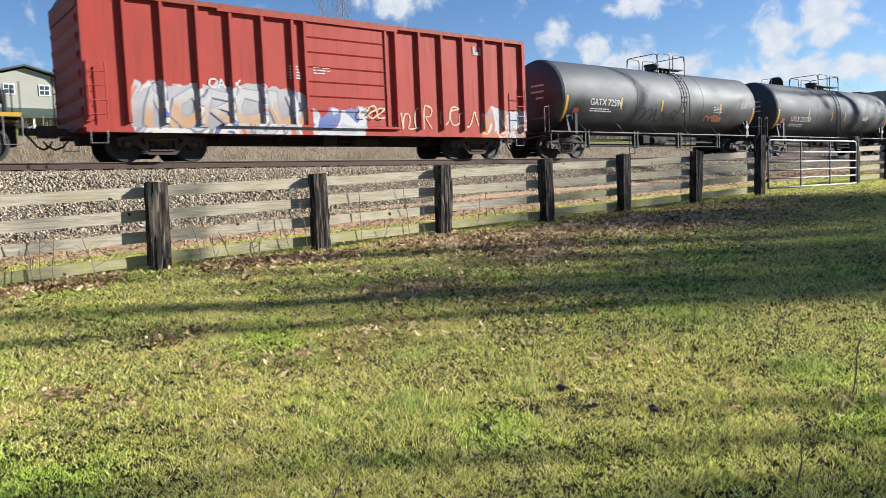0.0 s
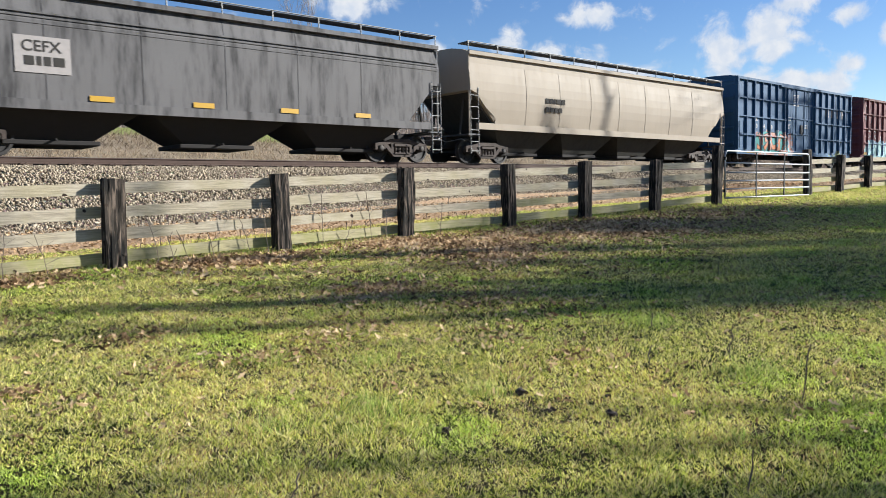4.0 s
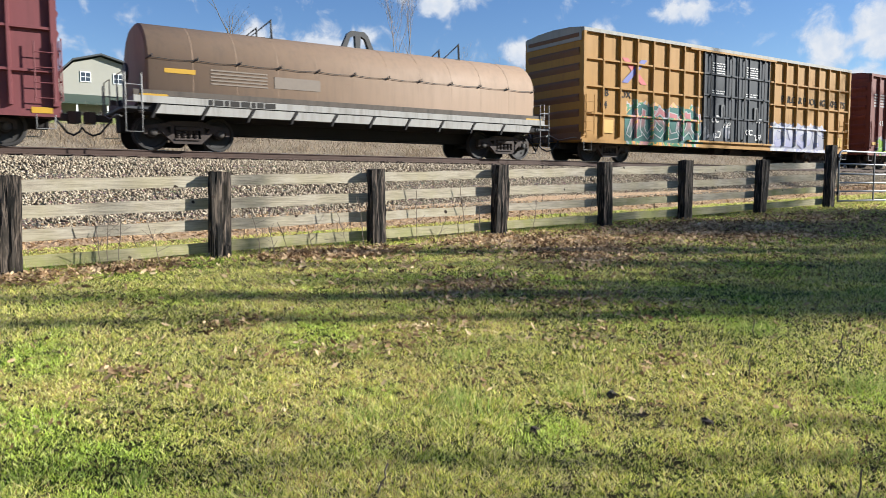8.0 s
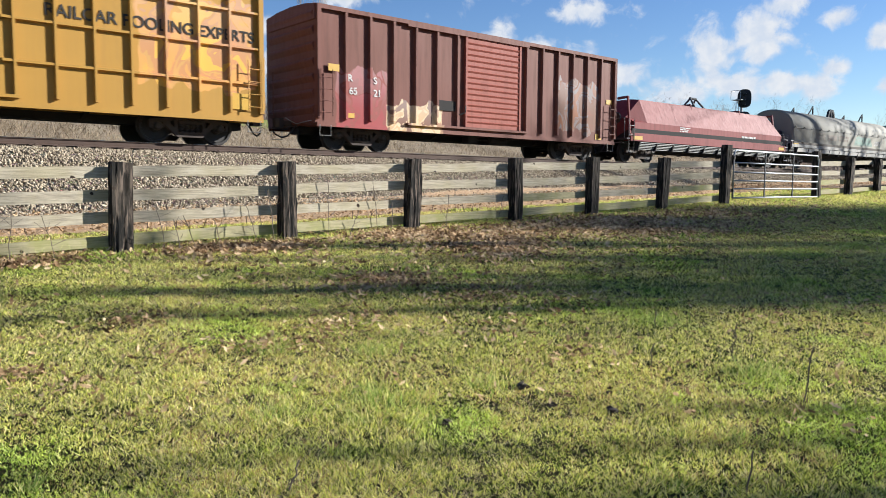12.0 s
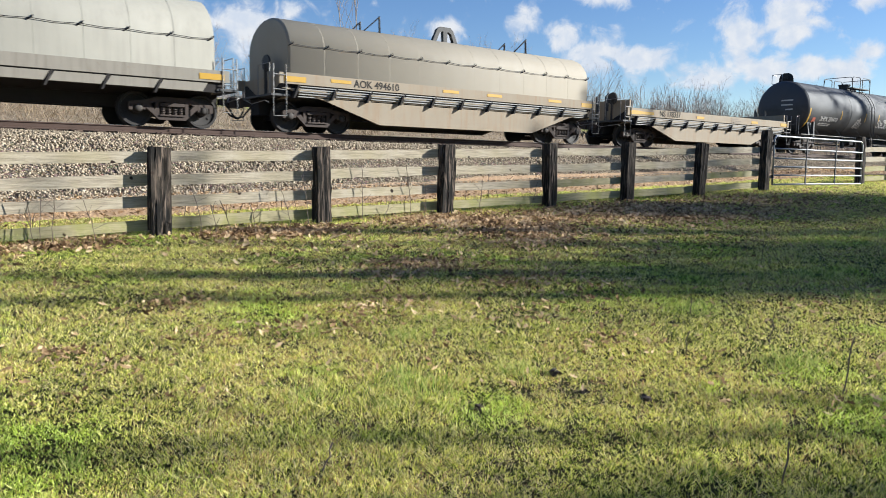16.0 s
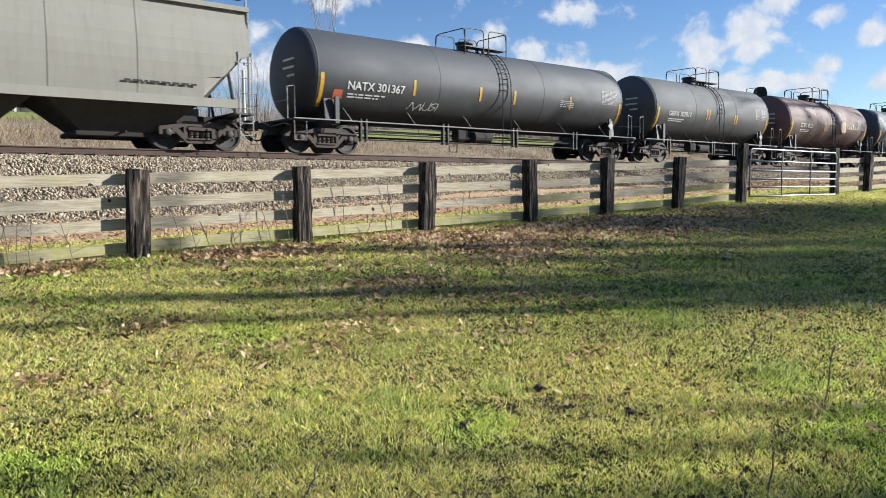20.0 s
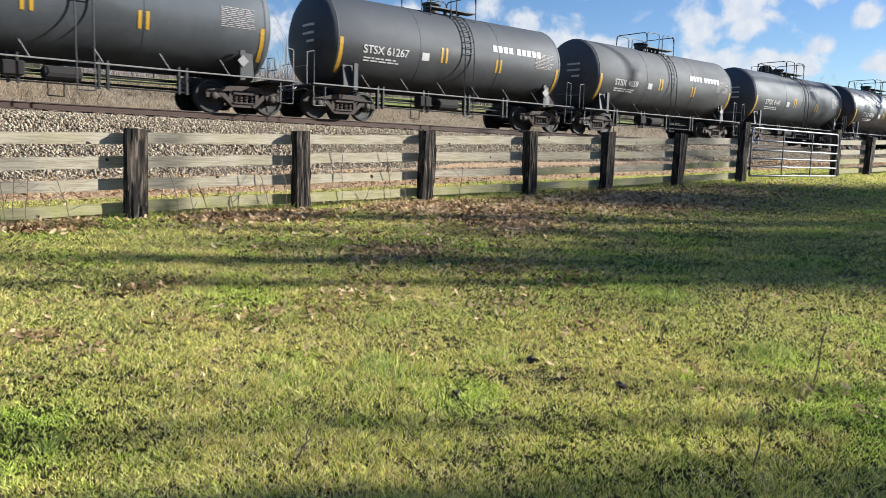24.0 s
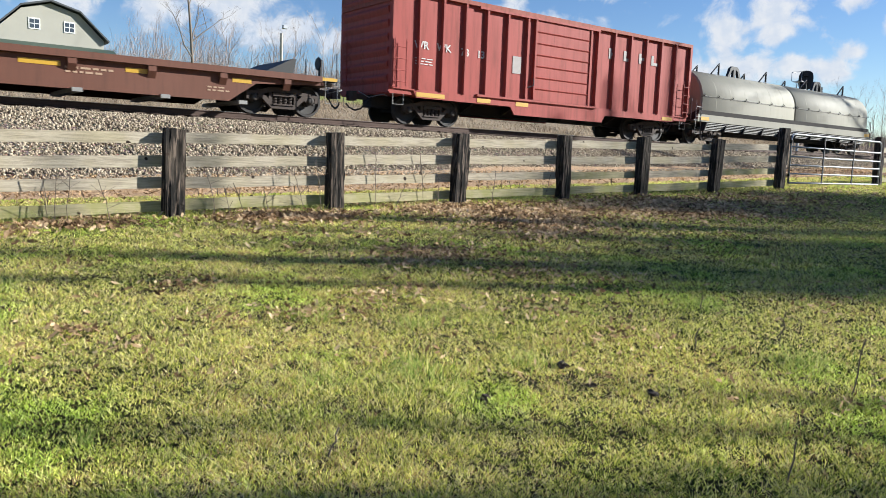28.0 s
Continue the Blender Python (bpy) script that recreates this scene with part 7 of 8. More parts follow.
TANKS = []
TANKS.append(tank_car(21.85, 36.9, "sooty black tank car with yellow reflective strips and faint graffiti", T_BLACK, "GATX 72596", (-5.55, 2.12, .26), strips=standard_strips(7.5), dome_at=.9, ladder_at=1.05))
car, h = TANKS[-1]
scrawl(car, -2.2, .6, 1.6, 2.2, 5, M_BLACK, shell=(1.5, 2.52), seed=11, r=.03)
M_RUSTTAG = plain("rust_spray", (.30, .09, .04), .7, 0, .3, 10, .05)
scrawl(car, 2.6, 4.2, 1.7, 1.95, 4, M_RUSTTAG, shell=(1.5, 2.52), seed=12, r=.05)
TANKS.append(tank_car(38.3, 53.0, "dull black tank car with white reporting marks", T_BLACK2, "UTLX 221733", (-5.35, 1.86, .27), strips=standard_strips(7.3), dome_at=.2, ladder_at=-.1, wide_top=1.25))

# covered hoppers
P_CBFX = paint("pale_grey_hopper", (.50, .485, .42), (.22, .20, .17), .30, .05, .5, 3)
P_CEFX = paint("sooty_grey_hopper", (.21, .20, .20), (.022, .021, .022), .9, .10, .6, 2.2)
P_TAN = paint("tan_hopper", (.50, .42, .325), (.25, .20, .15), .25, .05, .5, 3)
P_AOKX = paint("grey_hopper", (.40, .385, .335), (.16, .145, .125), .35, .08, .55, 3)
# darker paint for the bays, slope sheets and struts below the hopper bodies
P_DARKBAY = paint("dark_bay", (.085, .078, .068), (.03, .028, .025), .6, .10, .7, 3)
M_FADED = plain("faded_grey_mark", (.20, .16, .125), .7, 0, .3, 10, .05)
M_DARKTXT = plain("dark_lettering", (.032, .029, .026), .95, 0, .2, 20, .05)
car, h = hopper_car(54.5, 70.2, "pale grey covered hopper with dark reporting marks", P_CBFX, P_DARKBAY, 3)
lettering(car, "CBFX", .27, -5.93, 2.55, M_DARKTXT, y=-1.594)
lettering(car, "354651", .27, -5.93, 2.17, M_DARKTXT, y=-1.592)
data_block(car, -5.9, 1.98, .95, 2, M_FADED, y=-1.575, h=.035, gap=.1, seed=2)
for k in range(6):
    mark(car, -6.6 + 2.35 * k, -6.0 + 2.35 * k, 1.50, 1.60 + (.12 if k == 0 else 0), M_YELLOW, y=-1.535, label="yellow reflective strip")
car, h = hopper_car(71.6, 87.6, "soot-stained dark grey covered hopper", P_CEFX, M_UNDER, 3, 1.25, 3.95, False, 6)
mark(car, -5.35, -4.1, 1.98, 2.86, M_CHALK, "stencil_patch", y=-1.575, label="scuffed white patch")
lettering(car, "CEFX", .26, -5.2, 2.50, M_DARKTXT, y=-1.583)
data_block(car, -5.15, 2.38, .95, 1, M_DARKTXT, y=-1.583, h=.22, seed=12)
for k in range(5):
    mark(car, -6.4 + 2.7 * k, -5.8 + 2.7 * k, 1.38, 1.52, M_YELLOW, y=-1.57, label="yellow reflective strip")
for z in (3.18, 3.32, 3.42):
    bm = bmesh.new()
    box(bm, -h + .1, h - .1, -1.585, -1.55, z - .018, z + .018)
    part("side_rib", bm, P_CEFX, car)
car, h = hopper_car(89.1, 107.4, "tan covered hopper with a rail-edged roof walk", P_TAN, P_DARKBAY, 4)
data_block(car, -5.0, 2.6, 1.2, 2, M_DARKTXT, y=-1.60, h=.2, gap=.35, seed=3)

# blue boxcar
P_BLUE = graffiti("blue_boxcar_paint", (.030, .125, .275), (
    (-5.5, -1.0, .70, 2.0, (CYAN_, (.36, .18, .14), (.10, .18, .24), (.36, .18, .14), CYAN_, (.05, .13, .22)), (.30, .12, .10)),
    (4.0, 6.6, .70, 1.0, ((.03, .125, .275), (.20, .22, .06), (.05, .13, .25)), (.1, .2, .3))), grime=(.03, .04, .05), amount=.3, rust=.1)
car, h = boxcar(108.8, 124.2, "dark blue steel boxcar with a graffiti piece", P_BLUE, .68, 4.84, (-1.75, 1.75), (6, 6), (1.75, 2.75, 3.75), 1, end_mat=P_BLUE, roof_mat=P_BLUE, end_ribs=5)
wild_piece(car, -5.3, -1.45, .8, 2.0, 5, (.66, .36, .28), (.62, .22, .09), (.02, .018, .02), 9, edge=.05, halo=(.12, .44, .42))
for tx, w in ((-5.68, "LR"), (-4.75, "S")):
    lettering(car, w, .24, tx, 2.55)
for tx, w in ((-5.66, "10"), (-4.75, "04"), (-3.84, "10")):
    lettering(car, w, .24, tx, 2.15)
for i, tx in enumerate((3.8, 4.65, 5.5, 6.3)):
    mark(car, tx, tx + .13, 3.2, 3.72, M_CHALK, "logo", label="white logo shape")
    mark(car, tx + .13, tx + .46, 3.2 + .2 * (i % 2), 3.34 + .2 * (i % 2), M_CHALK, "logo", label="white logo shape")
    mark(car, tx + .33, tx + .46, 3.36 + .2 * (i % 2), 3.72, M_CHALK, "logo", label="white logo shape")
data_block(car, -.9, 4.3, .75, 7, y=-1.58, seed=6, h=.06, gap=.1)
data_block(car, -1.6, 2.95, .4, 3, y=-1.58, seed=7)
data_block(car, .55, 2.55, .5, 3, y=-1.58, seed=8, h=.03)
data_block(car, -1.65, 2.55, .35, 4, y=-1.58, seed=9)
mark(car, -6.5, -5.3, .74, .86, M_YELLOW, y=-1.59, label="yellow reflective strip")
mark(car, -.2, .4, .74, .86, M_YELLOW, y=-1.59, label="yellow reflective strip")

# maroon boxcar
P_MAROON = graffiti("maroon_boxcar_paint", (.27, .080, .085), (
    (-6.8, -1.0, .74, 2.0, (BLUE_, CYAN_, (.27, .44, .46), (.27, .44, .46), CYAN_, BLUE_), (.12, .14, .3)),
    (1.9, 5.6, .74, 1.6, (INK, BLUE_, (.06, .30, .45), CYAN_, PINK_), INK)), grime=(.05, .025, .025), amount=.3, rust=.12)
car, h = boxcar(126.2, 141.8, "maroon boxcar with pale blue graffiti letters", P_MAROON, .68, 4.84, (-1.65, 1.95), (6, 6), (1.75, 2.75, 3.75), 1, roof_mat=paint("maroon_roof", (.22, .075, .07), RUST_GRIME), end_ribs=8)
for tx, w in ((-6.55, "UC"), (-5.45, "RY")):
    lettering(car, w, .24, tx, 2.55)
for tx, w in ((-6.5, "15"), (-5.4, "63"), (-4.3, "4")):
    lettering(car, w, .24, tx, 2.12)
wild_piece(car, -6.9, -1.5, .8, 1.85, 6, (.52, .78, .76), (.46, .74, .76), (.10, .17, .44), 14, fat=.2, edge=.025, halo=(.48, .74, .74))
wild_piece(car, -1.0, 1.2, .98, 1.3, 3, (.46, .70, .70), (.30, .55, .60), (.08, .14, .30), 17, y=-1.58, edge=.02)
wild_piece(car, 2.1, 5.9, .8, 1.6, 5, (.20, .36, .64), (.08, .54, .60), (.03, .04, .12), 15, edge=.03, halo=(.58, .24, .12))
scrawl(car, -7.4, -6.6, 3.3, 4.5, 3, M_CHALK, seed=21, r=.02)
data_block(car, .6, 3.75, .8, 3, y=-1.58, seed=16)
data_block(car, -2.05, 2.75, .28, 4, seed=17)
data_block(car, 3.6, 2.1, 1.2, 4, seed=18, h=.03)
mark(car, -7.55, -6.95, .95, 1.12, M_YELLOW, y=-1.615, label="yellow reflective strip")
mark(car, 6.3, 6.5, 1.05, 1.5, M_YELLOW, label="yellow reflective strip")
mark(car, 1.3, 1.42, 1.2, 1.7, M_YELLOW, y=-1.58, label="yellow reflective strip")
mark(car, 7.2, 7.65, .76, .9, M_YELLOW, y=-1.59, label="yellow reflective strip")

# tan coil car
P_HOODTAN = paint("tan_hood", (.42, .285, .19), (.16, .12, .09), .4, .25, .5, 3)
P_COILWHITE = paint("dirty_white_frame", (.55, .53, .49), (.14, .12, .10), .55, .3, .6, 5)
# darker paint for the thin strip between hood and number board
P_DARKBEAM = paint("dark_beam", (.17, .14, .115), (.04, .035, .03), .6, .3, .6, 5)
car, h = coil_car(143.4, 157.4, "coil car under a rusty tan rounded hood", P_COILWHITE, P_HOODTAN, 3.42, 1.5, slats=False, bands=0, beam_mat=P_DARKBEAM)
for k in range(5):
    mark(car, -4.9, -3.3, 2.12 - .09 * k, 2.16 - .09 * k, M_FADED, "logo", y=-1.425, label="faded striped logo")
mark(car, -3.1, -1.7, 1.78, 2.1, M_FADED, "logo", y=-1.425, label="faded logo block")
data_block(car, -5.0, 1.33, 2.2, 1, M_DARKTXT, y=-1.552, h=.14, seed=31)
mark(car, -6.1, -5.3, 1.98, 2.10, M_YELLOW, y=-1.425, label="yellow reflective strip")

# yellow boxcars with dark doors
P_YEL1 = graffiti("yellow_boxcar_paint", YELLOW_C, (
    (-6.9, -2.5, .74, 2.3, (YELLOW_C, PINK_, YELLOW_C, GREEN_, PALE, YELLOW_C), GREEN_),
    (2.6, 7.2, .72, 1.95, (WHITE_, PALE, WHITE_, WHITE_, PALE), (.22, .23, .36))), grime=(.16, .10, .05), amount=.35, rust=.2)
P_YEL2 = graffiti("bright_yellow_boxcar_paint", (.60, .325, .055), (
    (5.6, 8.9, 1.8, 4.0, ((.50, .25, .07), (.42, .20, .08), (.60, .325, .055)), (.45, .25, .08)),), grime=(.22, .13, .05), amount=.22, rust=.12)
P_DOORNAVY = graffiti("navy_door_paint", (.022, .030, .042), ((-2.4, -.4, .95, 1.5, (INK, (.022, .030, .042), (.2, .2, .22), (.022, .030, .042)), (.06, .07, .08)),), grime=(.05, .05, .055), amount=.3)
P_DOORNAVY2 = graffiti("dark_door_paint", (.022, .030, .040), ((-1.6, 2.2, 1.1, 1.75, (INK, (.022, .030, .040), (.12, .02, .02), (.022, .030, .040)), PALE),), grime=(.05, .05, .055), amount=.3)
P_YROOF = paint("pale_roof", (.50, .49, .45), (.2, .18, .15), .4, .2)
P_ENDBROWN = paint("brown_end", (.26, .13, .075), (.15, .10, .06), .6, .3)


def railpool_logo(car, x, z):
    """Two crossed bands in red and blue."""
    bm = bmesh.new()
    prism(bm, [(x, z), (x + .35, z), (x + 1.45, z - .95), (x + 1.1, z - .95)], "y", -1.548, -1.541)
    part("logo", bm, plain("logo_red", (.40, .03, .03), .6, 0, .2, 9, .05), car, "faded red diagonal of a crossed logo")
    bm = bmesh.new()
    prism(bm, [(x + 1.1, z), (x + 1.45, z), (x + .35, z - .95), (x, z - .95)], "y", -1.554, -1.549)
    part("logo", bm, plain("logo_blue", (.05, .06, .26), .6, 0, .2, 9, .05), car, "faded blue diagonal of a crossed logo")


for a, b, p, d, lab in ((159.1, 177.6, P_YEL1, P_DOORNAVY, "weathered yellow boxcar with dark doors and white graffiti"),
                        (200.1, 218.4, P_YEL2, P_DOORNAVY2, "bright yellow boxcar with dark double doors")):
    car, h = boxcar(a, b, lab, p, .66, 4.84, (-2.32, 2.42), (7, 7), (1.75, 2.75, 3.75), 2, d, "plug", P_ENDBROWN, P_YROOF, rib_mat=p)
    for dx in (-.0, 2.36):
        for r0 in (4.25, 3.1):
            data_block(car, -1.7 + dx, r0, .85, 5 if r0 > 4 else 3, y=-1.58, seed=int(a) + int(r0), h=.045, gap=.1)
    railpool_logo(car, -7.17 if a < 170 else -5.75, 3.95)
    lettering(car, "RAILCAR POOLING EXPERTS", .30, 3.4, 2.92, M_DARKTXT, y=-1.541)
    mark(car, -8.2, -7.6, 1.05, 1.55, M_YELLOW, y=-1.56, label="yellow reflective strip")
    mark(car, 8.15, 8.7, 1.0, 1.45, M_YELLOW, y=-1.56, label="yellow reflective strip")
    if a > 170:
        for tx, z, w in ((-9.05, 3.45, "TB"), (-8.05, 3.45, "OX"), (-9.0, 3.02, "64"), (-8.0, 3.02, "47"), (-6.95, 3.02, "19")):
            lettering(car, w, .30, tx, z, M_DARKTXT, y=-1.541)
        data_block(car, -6.4, 3.6, .55, 2, M_DARKTXT, h=.1, gap=.2, seed=5)
    else:
        for tx, z, w in ((-8.3, 2.43, "TB"), (-7.22, 2.43, "OX"), (-8.3, 1.98, "64")):
            lettering(car, w, .27, tx, z, M_DARKTXT, y=-1.541)
        wild_piece(car, -6.7, -2.4, .8, 2.2, 6, (.62, .25, .26), (.07, .20, .18), (.58, .60, .58), 22, edge=.05, halo=(.10, .24, .21))
        wild_piece(car, 2.8, 6.8, .78, 1.95, 4, (.62, .62, .66), (.40, .40, .58), (.26, .27, .48), 23, fat=.2, edge=.03, halo=(.50, .50, .58))
        for sx, sz, sd in ((-1.6, 1.1, 2), (-.9, 1.55, 4), (.7, 1.3, 7), (1.3, 1.1, 9), (-1.7, 1.75, 5), (1.5, 1.85, 3)):
            scrawl(car, sx, sx + .5, sz, sz + .3, 2, y=-1.6, r=.025, seed=sd)
        data_block(car, 7.0, 1.65, .5, 4, M_DARKTXT, seed=15)

# maroon double-door boxcar
P_NSRED = graffiti("faded_red_boxcar_paint", (.265, .070, .052), (
    (-8.4, -2.3, .72, 1.7, (LIME, (.05, .05, .09), (.265, .070, .052), (.16, .16, .20), (.265, .070, .052), (.265, .070, .052)), (.3, .3, .32)),
    (-2.2, 2.4, .9, 1.9, ((.265, .070, .052), (.20, .03, .05), INK, (.265, .070, .052)), (.4, .12, .12)),
    (2.7, 9.0, .72, 1.9, ((.30, .20, .13), (.36, .29, .21), (.14, .24, .17), (.38, .33, .25), (.36, .16, .08)), (.36, .3, .22))), grime=RUST_GRIME, amount=.35, rust=.25)
car, h = boxcar(179.6, 198.1, "faded red double-door boxcar with white emblem and graffiti", P_NSRED, .66, 4.86, (-2.4, 2.45), (8, 8), (), 2, None, "plug", end_ribs=8, rib_w=.06)
for k in range(5):
    mark(car, -8.7, -6.9, 3.20 + .145 * k, 3.28 + .145 * k, M_CHALK, "logo", label="white striped logo")
bm = bmesh.new()
prism(bm, [(-6.9, 3.2), (-6.6, 3.2), (-6.45, 3.55), (-6.15, 3.2), (-5.8, 3.2), (-5.6, 3.88), (-5.9, 3.88), (-6.0, 3.5), (-6.35, 3.88), (-6.7, 3.88)], "y", -1.546, -1.54)
part("logo", bm, M_CHALK, car, "white logo shape")
bm = bmesh.new()
prism(bm, [(-5.55, 3.2), (-4.85, 3.2), (-4.65, 3.35), (-4.7, 3.6), (-4.9, 3.68), (-5.25, 3.7), (-4.75, 3.75), (-4.75, 3.88), (-5.3, 3.88), (-5.55, 3.75), (-5.5, 3.5), (-5.0, 3.45), (-5.0, 3.36), (-5.6, 3.36)], "y", -1.546, -1.54)
part("logo", bm, M_CHALK, car, "white logo shape")
lettering(car, "N S", .24, -8.2, 2.25)
wild_piece(car, -8.1, -6.8, .8, 1.5, 2, (.30, .52, .05), (.36, .60, .06), (.24, .40, .05), 30, y=-1.54, fat=.25, edge=.03, halo=(.34, .56, .06))
wild_piece(car, -7.5, -2.5, .8, 2.05, 6, (.08, .08, .13), (.22, .23, .30), (.62, .62, .64), 31, edge=.06)
wild_piece(car, -2.1, 2.2, 1.0, 1.75, 6, (.34, .05, .05), (.05, .04, .05), (.05, .03, .03), 33, y=-1.6, edge=.03)
wild_piece(car, 3.0, 8.6, .85, 1.7, 6, (.44, .30, .22), (.50, .42, .30), (.36, .28, .20), 35, fat=.15, edge=.03)
mark(car, -8.9, -8.5, 1.2, 1.35, M_YELLOW, y=-1.6, label="yellow reflective strip")

# brown boxcar with a pinkish corrugated door
P_BROWN = graffiti("brown_boxcar_paint", (.25, .085, .060), (
    (-4.9, -2.3, .70, 1.6, ((.175, .090, .060), (.45, .30, .16), (.55, .40, .24), (.30, .17, .10)), (.55, .42, .28)),
    (-6.8, -4.7, .9, 2.6, ((.26, .05, .05), (.22, .06, .05), (.26, .06, .055)), (.22, .06, .05)),
    (3.6, 6.4, 1.4, 3.2, ((.175, .09, .06), (.20, .16, .15), (.24, .10, .05)), (.2, .1, .07))), grime=RUST_GRIME, amount=.4, rust=.3)
P_PINKDOOR = paint("faded_red_door", (.46, .125, .09), RUST_GRIME, .25, .15)
car, h = boxcar(220.2, 235.2, "rust-brown boxcar with a faded red corrugated door", P_BROWN, .68, 4.38, (-1.4, 1.52), (6, 6), (), 1, P_PINKDOOR, "corrugated", rib_w=.07)
for tx, z, w in ((-6.5, 2.15, "LR"), (-5.35, 2.15, "S"), (-6.45, 1.75, "165"), (-5.35, 1.75, "21")):
    lettering(car, w, .22, tx, z)
for x, z0, z1 in ((-7.1, 2.4, 2.62), (-6.5, 1.0, 1.15), (-3.6, .78, .88), (6.9, 2.4, 2.6), (6.2, .85, 1.1)):
    mark(car, x, x + .4, z0, z1, M_YELLOW, y=-1.605 if x < -7 else -1.545, label="yellow reflective strip")
mark(car, -2.6, -1.75, 1.5, 1.85, M_UNDER, "patch_plate", y=-1.56, label="dark riveted patch")

# coil cars
P_COILMAROON = paint("maroon_hood", (.32, .050, .050), RUST_GRIME, .4, .25)
car, h = coil_car(236.4, 251.6, "maroon coil car with a faceted hood", P_COILMAROON, P_COILMAROON, 2.95, 1.25, facet=True, slats=True, sill_mat=P_COILMAROON)
data_block(car, -3.4, 1.75, .9, 3, y=-1.425, seed=41)
data_block(car, 2.6, 1.6, 1.7, 1, y=-1.425, h=.2, seed=42)
P_HOODWHITE = paint("chalky_hood", (.37, .345, .285), (.22, .2, .17), .35, .12, .55, 3)
P_HOODGREY = paint("pale_grey_hood", (.41, .395, .335), (.18, .17, .15), .4, .12, .5, 3)
P_HOODCREAM = paint("cream_hood", (.44, .395, .31), (.26, .22, .17), .3, .08, .5, 3)
P_GREYFRAME = paint("grey_frame", (.40, .37, .31), (.13, .11, .09), .5, .3, .6, 5)
P_CREAMFRAME = paint("rust_stained_cream", (.47, .405, .305), (.26, .16, .09), .45, .25, .6, 4)
car, h = coil_car(252.2, 268.5, "coil car with a chalky hood and grey emblem", P_COILWHITE, P_HOODWHITE, 3.55, 1.58, slats=False, beam_mat=P_DARKBEAM)
for k in range(5):
    mark(car, -4.6, -3.3, 1.86 + .085 * k, 1.90 + .085 * k, M_FADED, "logo", y=-1.425, label="grey striped logo")
mark(car, -2.9, -1.6, 1.86, 2.2, M_FADED, "logo", y=-1.425, label="grey logo block")
data_block(car, -1.3, 2.2, 1.9, 2, M_FADED, y=-1.425, h=.14, gap=.2, seed=44)
wild_piece(car, 1.5, 4.0, 1.75, 2.3, 4, (.40, .52, .44), (.36, .50, .42), (.50, .52, .47), 46, y=-1.43, edge=.02, halo=(.42, .53, .45))
scrawl(car, 4.6, 5.8, 1.8, 2.15, 4, y=-1.43, seed=48, r=.02)
car, h = coil_car(270.4, 284.7, "coil car with a pale grey hood and worn frame", P_GREYFRAME, P_HOODGREY, 3.6, 1.55, slats=False)
lettering(car, "CR 623825", .2, -5.15, 1.28, M_DARKTXT, y=-1.53)
mark(car, -2.45, -2.05, 1.75, 2.25, plain("rust_patch", (.25, .10, .06), .8), "patch_plate", y=-1.425, label="rusty patch")
car, h = coil_car(286.0, 300.0, "cream coil car with a tall rounded hood", P_CREAMFRAME, P_HOODCREAM, 3.45, 1.68, belly=True, slats=True)
lettering(car, "AOK 494610", .22, -4.4, 1.42, M_DARKTXT, y=-1.53)
for x in (-5.2, -.9, 1.1, 4.2):
    mark(car, x, x + .7, 1.5, 1.6, M_YELLOW, y=-1.532, label="yellow reflective strip")
car, h = coil_car(301.85, 315.4, "open coil car with a rust-stained cream side", P_CREAMFRAME, None, 3.4, 1.58, belly=True, hood=False)
lettering(car, "NS 178337", .24, -4.5, 1.32, M_DARKTXT, y=-1.53)
for x in (-6.0, -5.5, -1.7, 3.0):
    mark(car, x, x + .6, 1.34, 1.46, M_YELLOW, y=-1.532, label="yellow reflective strip")
data_block(car, 1.2, 1.5, .8, 3, M_FADED, y=-1.53, seed=47)

# black tank with white tags, then the grey hopper
car, h = tank_car(317.1, 333.5, "black tank car with white spray-painted tags", T_BLACK2, "SHPX 204470", (-6.3, 1.85, .25), strips=standard_strips(8.2), dome_at=-.2, ladder_at=.0, wide_top=1.2)
scrawl(car, 1.0, 2.9, 1.75, 2.25, 5, shell=(1.5, 2.52), seed=31, r=.035)
scrawl(car, 2.9, 4.3, 1.8, 2.2, 4, shell=(1.5, 2.52), seed=34, r=.035)
scrawl(car, 4.4, 6.2, 1.8, 2.25, 5, shell=(1.5, 2.52), seed=37, r=.03)
scrawl(car, -2.0, -1.1, 1.6, 2.2, 4, shell=(1.5, 2.52), seed=39, r=.025)
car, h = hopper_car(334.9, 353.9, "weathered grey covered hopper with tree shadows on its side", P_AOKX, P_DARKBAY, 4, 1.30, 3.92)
lettering(car, "AOKX", .25, -7.85, 2.65, M_DARKTXT, y=-1.587)
lettering(car, "79061", .27, -7.85, 2.24, M_DARKTXT, y=-1.586)
data_block(car, 6.0, 1.75, 2.2, 1, M_DARKTXT, y=-1.57, h=.05, seed=49)

car, h = tank_car(355.7, 371.55, "black tank car with white lettering", T_BLACK2, "NATX 301367", (-6.4, 2.02, .26), strips=standard_strips(7.9), dome_at=.1, ladder_at=.5)
scrawl(car, -3.9, -2.6, 1.55, 1.85, 4, shell=(1.5, 2.52), seed=51, r=.015)
tank_car(373.2, 384.3, "dusty charcoal tank car", T_GREY, "GBRX 707917", (-4.1, 2.15, .22), strips=double_strips(5.5), dome_at=.1)
car, h = tank_car(386.0, 397.1, "red-brown tank car with a cream floral emblem", T_BROWN, "STSX 4532", (-3.95, 2.2, .23), strips=double_strips(5.5), dome_at=-.2, ladder_at=.2)
M_CREAMLOGO = plain("cream_logo", (.40, .31, .19), .6, 0, .2, 12, .05)
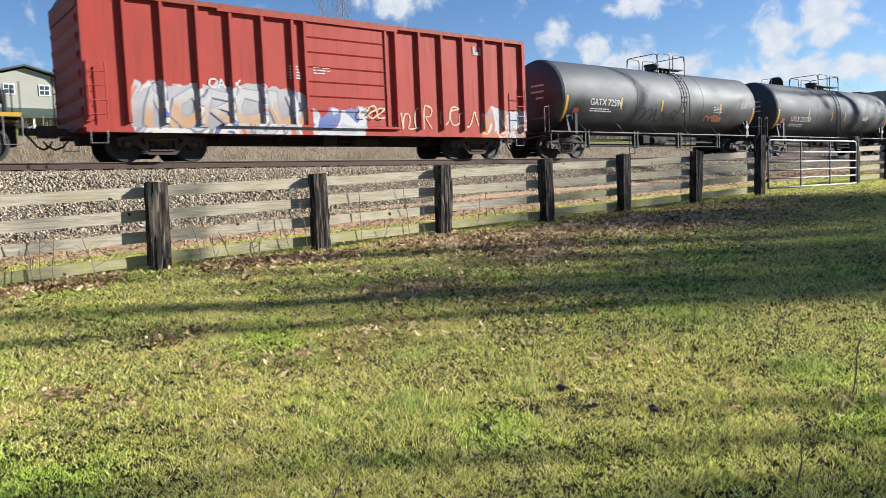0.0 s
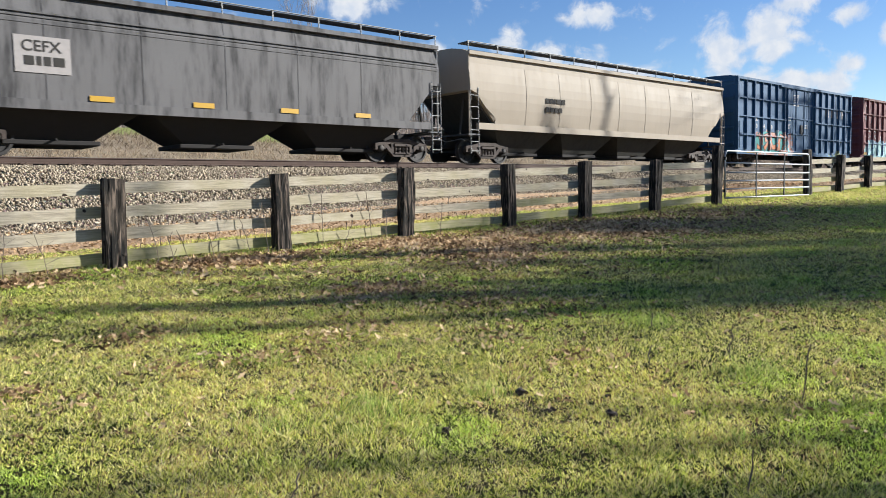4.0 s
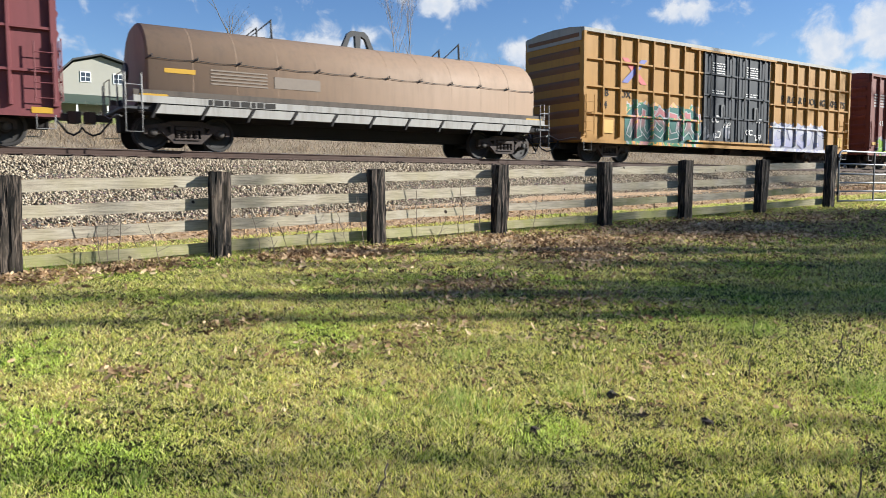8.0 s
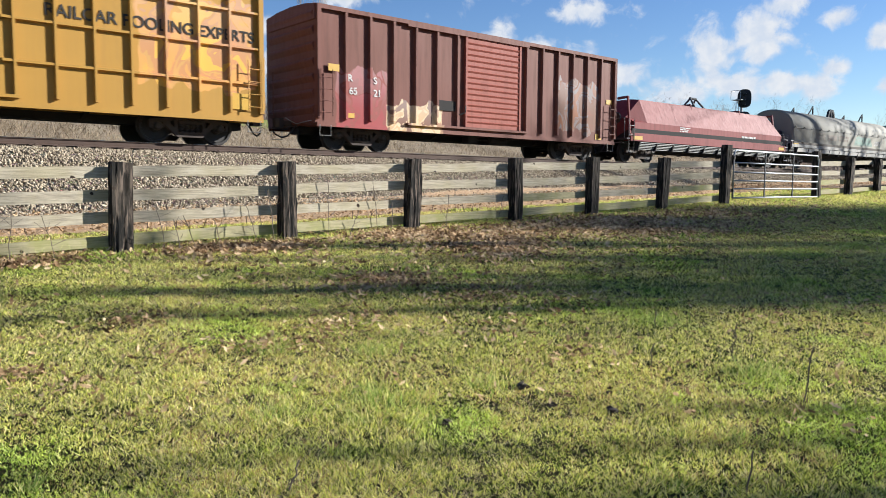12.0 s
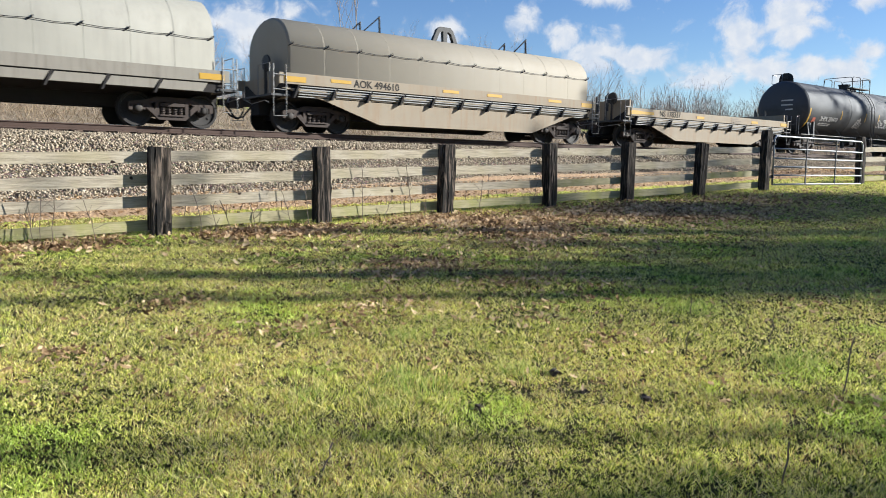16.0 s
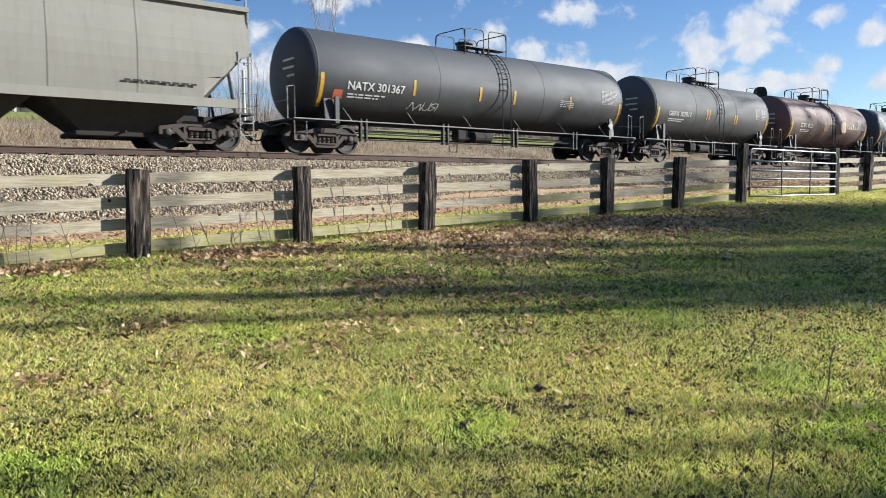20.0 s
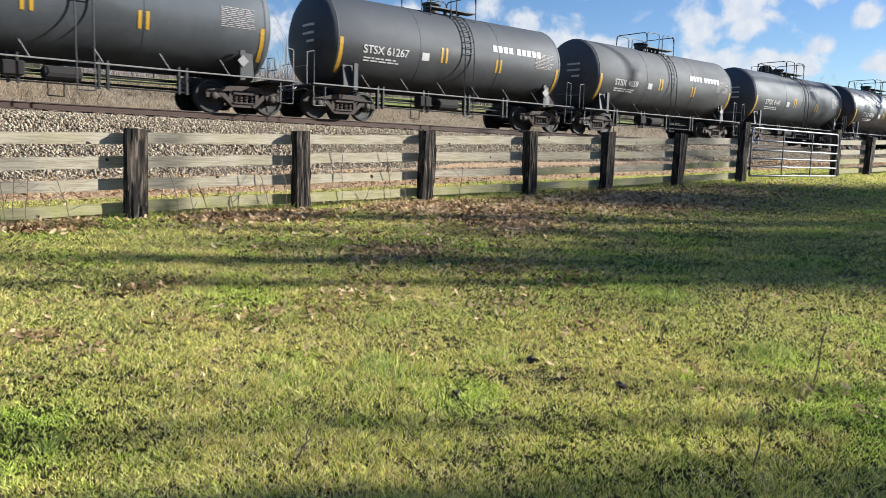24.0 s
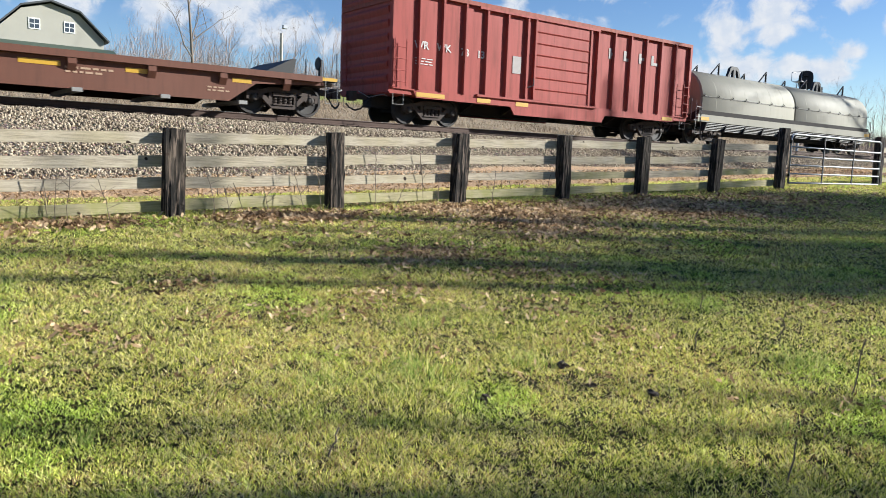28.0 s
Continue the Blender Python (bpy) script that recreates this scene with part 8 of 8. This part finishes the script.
for i in range(4):
    bm = bmesh.new()
    a0 = math.pi / 4 + i * math.pi / 2
    cx, cz = 1.65 + .2 * math.cos(a0), 2.42 + .2 * math.sin(a0)
    prism(bm, [(cx + .22 * math.cos(t), cz + .22 * math.sin(t)) for t in (2 * math.pi * k / 14 for k in range(14))], "y", -1.512 - .003 * i, -1.48)
    part("logo", bm, M_CREAMLOGO, car, "cream emblem petal")
bm = bmesh.new()
for k in range(6):
    x = 2.2 + .28 * k
    patch(bm, x, x + .1, 2.32, 2.62 if k in (0, 3) else 2.5, shell=(1.5, 2.52))
    patch(bm, x + .1, x + .2, 2.32, 2.4, shell=(1.5, 2.52))
ob = part("logo", bm, M_CREAMLOGO, car, "cream logo bars")
for a, b, lab, m, tx, dm in ((398.4, 409.8, "slate-black tank car with white marks", T_BLUE, "STSX 61338", 0.1),
                             (411.3, 422.8, "slate-black tank car streaked with dust", T_BLUE, "STSX 61330", 0.2),
                             (424.3, 435.3, "black tank car with white lettering and ladder", T_BLACK2, "STSX 61267", 0.1),
                             (436.9, 448.1, "charcoal tank car with a white emblem", T_GREY, "STSX 4059", -0.1),
                             (449.7, 460.9, "slate-black tank car dulled by dust", T_BLUE, "STSX 4145", 0.2),
                             (462.0, 473.6, "glossy clean black tank car", T_GLOSS, "STSX 4296", 0.0)):
    car, h = tank_car(a, b, lab, m, tx, (-4.1, 2.12, .25), strips=double_strips((b - a) / 2), dome_at=dm)
    mark(car, -1.75, -1.45, 2.1, 2.35, M_WHITE, "stencil_box", shell=(1.5, 2.52), label="white stencilled square")
    if a > 461:
        M_LIMETAG = plain("lime_spray", (.30, .42, .10), .7, 0, .2, 10, .05)
        scrawl(car, 1.6, 2.6, 1.75, 2.25, 4, M_LIMETAG, shell=(1.5, 2.52), seed=71, r=.03)
        scrawl(car, 3.2, 3.7, 1.75, 2.25, 3, M_LIMETAG, shell=(1.5, 2.52), seed=73, r=.028)
    if 424 < a < 449:
        bm = bmesh.new()
        for k in range(9):
            x = 1.5 + .27 * k + (.14 if k > 3 else 0)
            patch(bm, x, x + .19, 2.72, 2.95, shell=(1.5, 2.52), k=3)
        ob = part("logo", bm, M_WHITE, car, "white logo bars")
        ob["kind"] = "stuff"

# brown flat car, red boxcar and a pale coil car close the view
P_FLAT = paint("brown_flat_paint", (.21, .085, .055), RUST_GRIME, .35, .25)
FLAT, h = flat_car(475.0, 491.6, "red-brown flat car with yellow strips", P_FLAT, M_YELLOW)
P_RED2 = paint("sun_faded_red_paint", (.50, .085, .068), RUST_GRIME, .45, .25)
car, h = boxcar(493.4, 508.9, "sun-faded red ribbed boxcar with a sliding door", P_RED2, .84, 4.18, (-1.65, 1.4), (6, 6), (), 1, None, "slide", roof_mat=P_REDTOP, belly=.30, rib_w=.06)
for tx, w in ((-6.85, "WR"), (-5.95, "WK")):
    lettering(car, w, .24, tx, 2.40)
for tx, w in ((-4.95, "78"), (-4.25, "13")):
    lettering(car, w, .24, tx, 2.36)
for i, tx in enumerate((2.45, 3.35, 4.3, 5.1)):
    mark(car, tx, tx + .15, 3.05, 3.45, M_CHALK, "logo", label="white logo shape")
    mark(car, tx + .15, tx + .42, 3.18 - .13 * (i % 2), 3.30 - .13 * (i % 2), M_CHALK, "logo", label="white logo shape")
data_block(car, -6.8, 2.1, .7, 3, seed=61, h=.03)
mark(car, -2.6, -2.2, 2.0, 2.6, M_CHALK, "logo", label="white logo shape")
for x0, x1 in ((-6.75, -5.6), (-4.2, -3.6), (-2.4, -1.8), (6.0, 6.7)):
    mark(car, x0, x1, .86, 1.0, M_YELLOW, y=-1.59, label="yellow reflective strip")
P_HOODPALE = paint("pale_green_hood", (.40, .385, .31), (.2, .19, .16), .35, .1, .5, 3)
car, h = coil_car(509.7, 526.9, "coil car with two pale grey-green hoods", P_COILMAROON, P_HOODPALE, 3.4, 1.3, halves=2, slats=True, sill_mat=P_HOODPALE)
lead = copy_thing(FLAT, IDENT)
TRAIN.append((lead, -4.95))
for o in lead.children_recursive:
    if o.name.startswith("wheelset"):
        WHEELS.append((o, o.location.x, lead))


def travelled(t):
    """Metres that the train has gone: about 63 km/h, slackening slightly."""
    return 17.619 * t - 0.02899 * t * t + 0.000445 * t ** 3


def motions():
    # the clouds drift on the wind
    walk(CLOUDS, [(0.0, pose(0, 0, 0, 0, 0, 0)), (28.0, pose(0, 0, 0, 0, 0, 5.4))])
    half_seconds = [k * 0.5 for k in range(57)]
    for car, s in TRAIN:
        walk(car, [(t, pose(s - travelled(t), TRACK_Y, RAIL_Z)) for t in half_seconds])
    start = {car: s for car, s in TRAIN}
    for wheel, dx, car in WHEELS:
        # the wheel turns while its car passes before the lawn
        here = [k / 30 for k in range(0, 841) if -9.0 < start[car] - travelled(k / 30) < 58.0]
        rows = [(t, pose(dx, 0, .457, 0, -math.degrees(travelled(t) / .457) % 360, 0)) for t in here]
        if not rows:
            rows = [(0.0, pose(dx, 0, .457))]
        if rows[0][0] > 0:
            rows.insert(0, (0.0, rows[0][1]))
        if rows[-1][0] < 28:
            rows.append((28.0, rows[-1][1]))
        walk(wheel, rows)


motions()
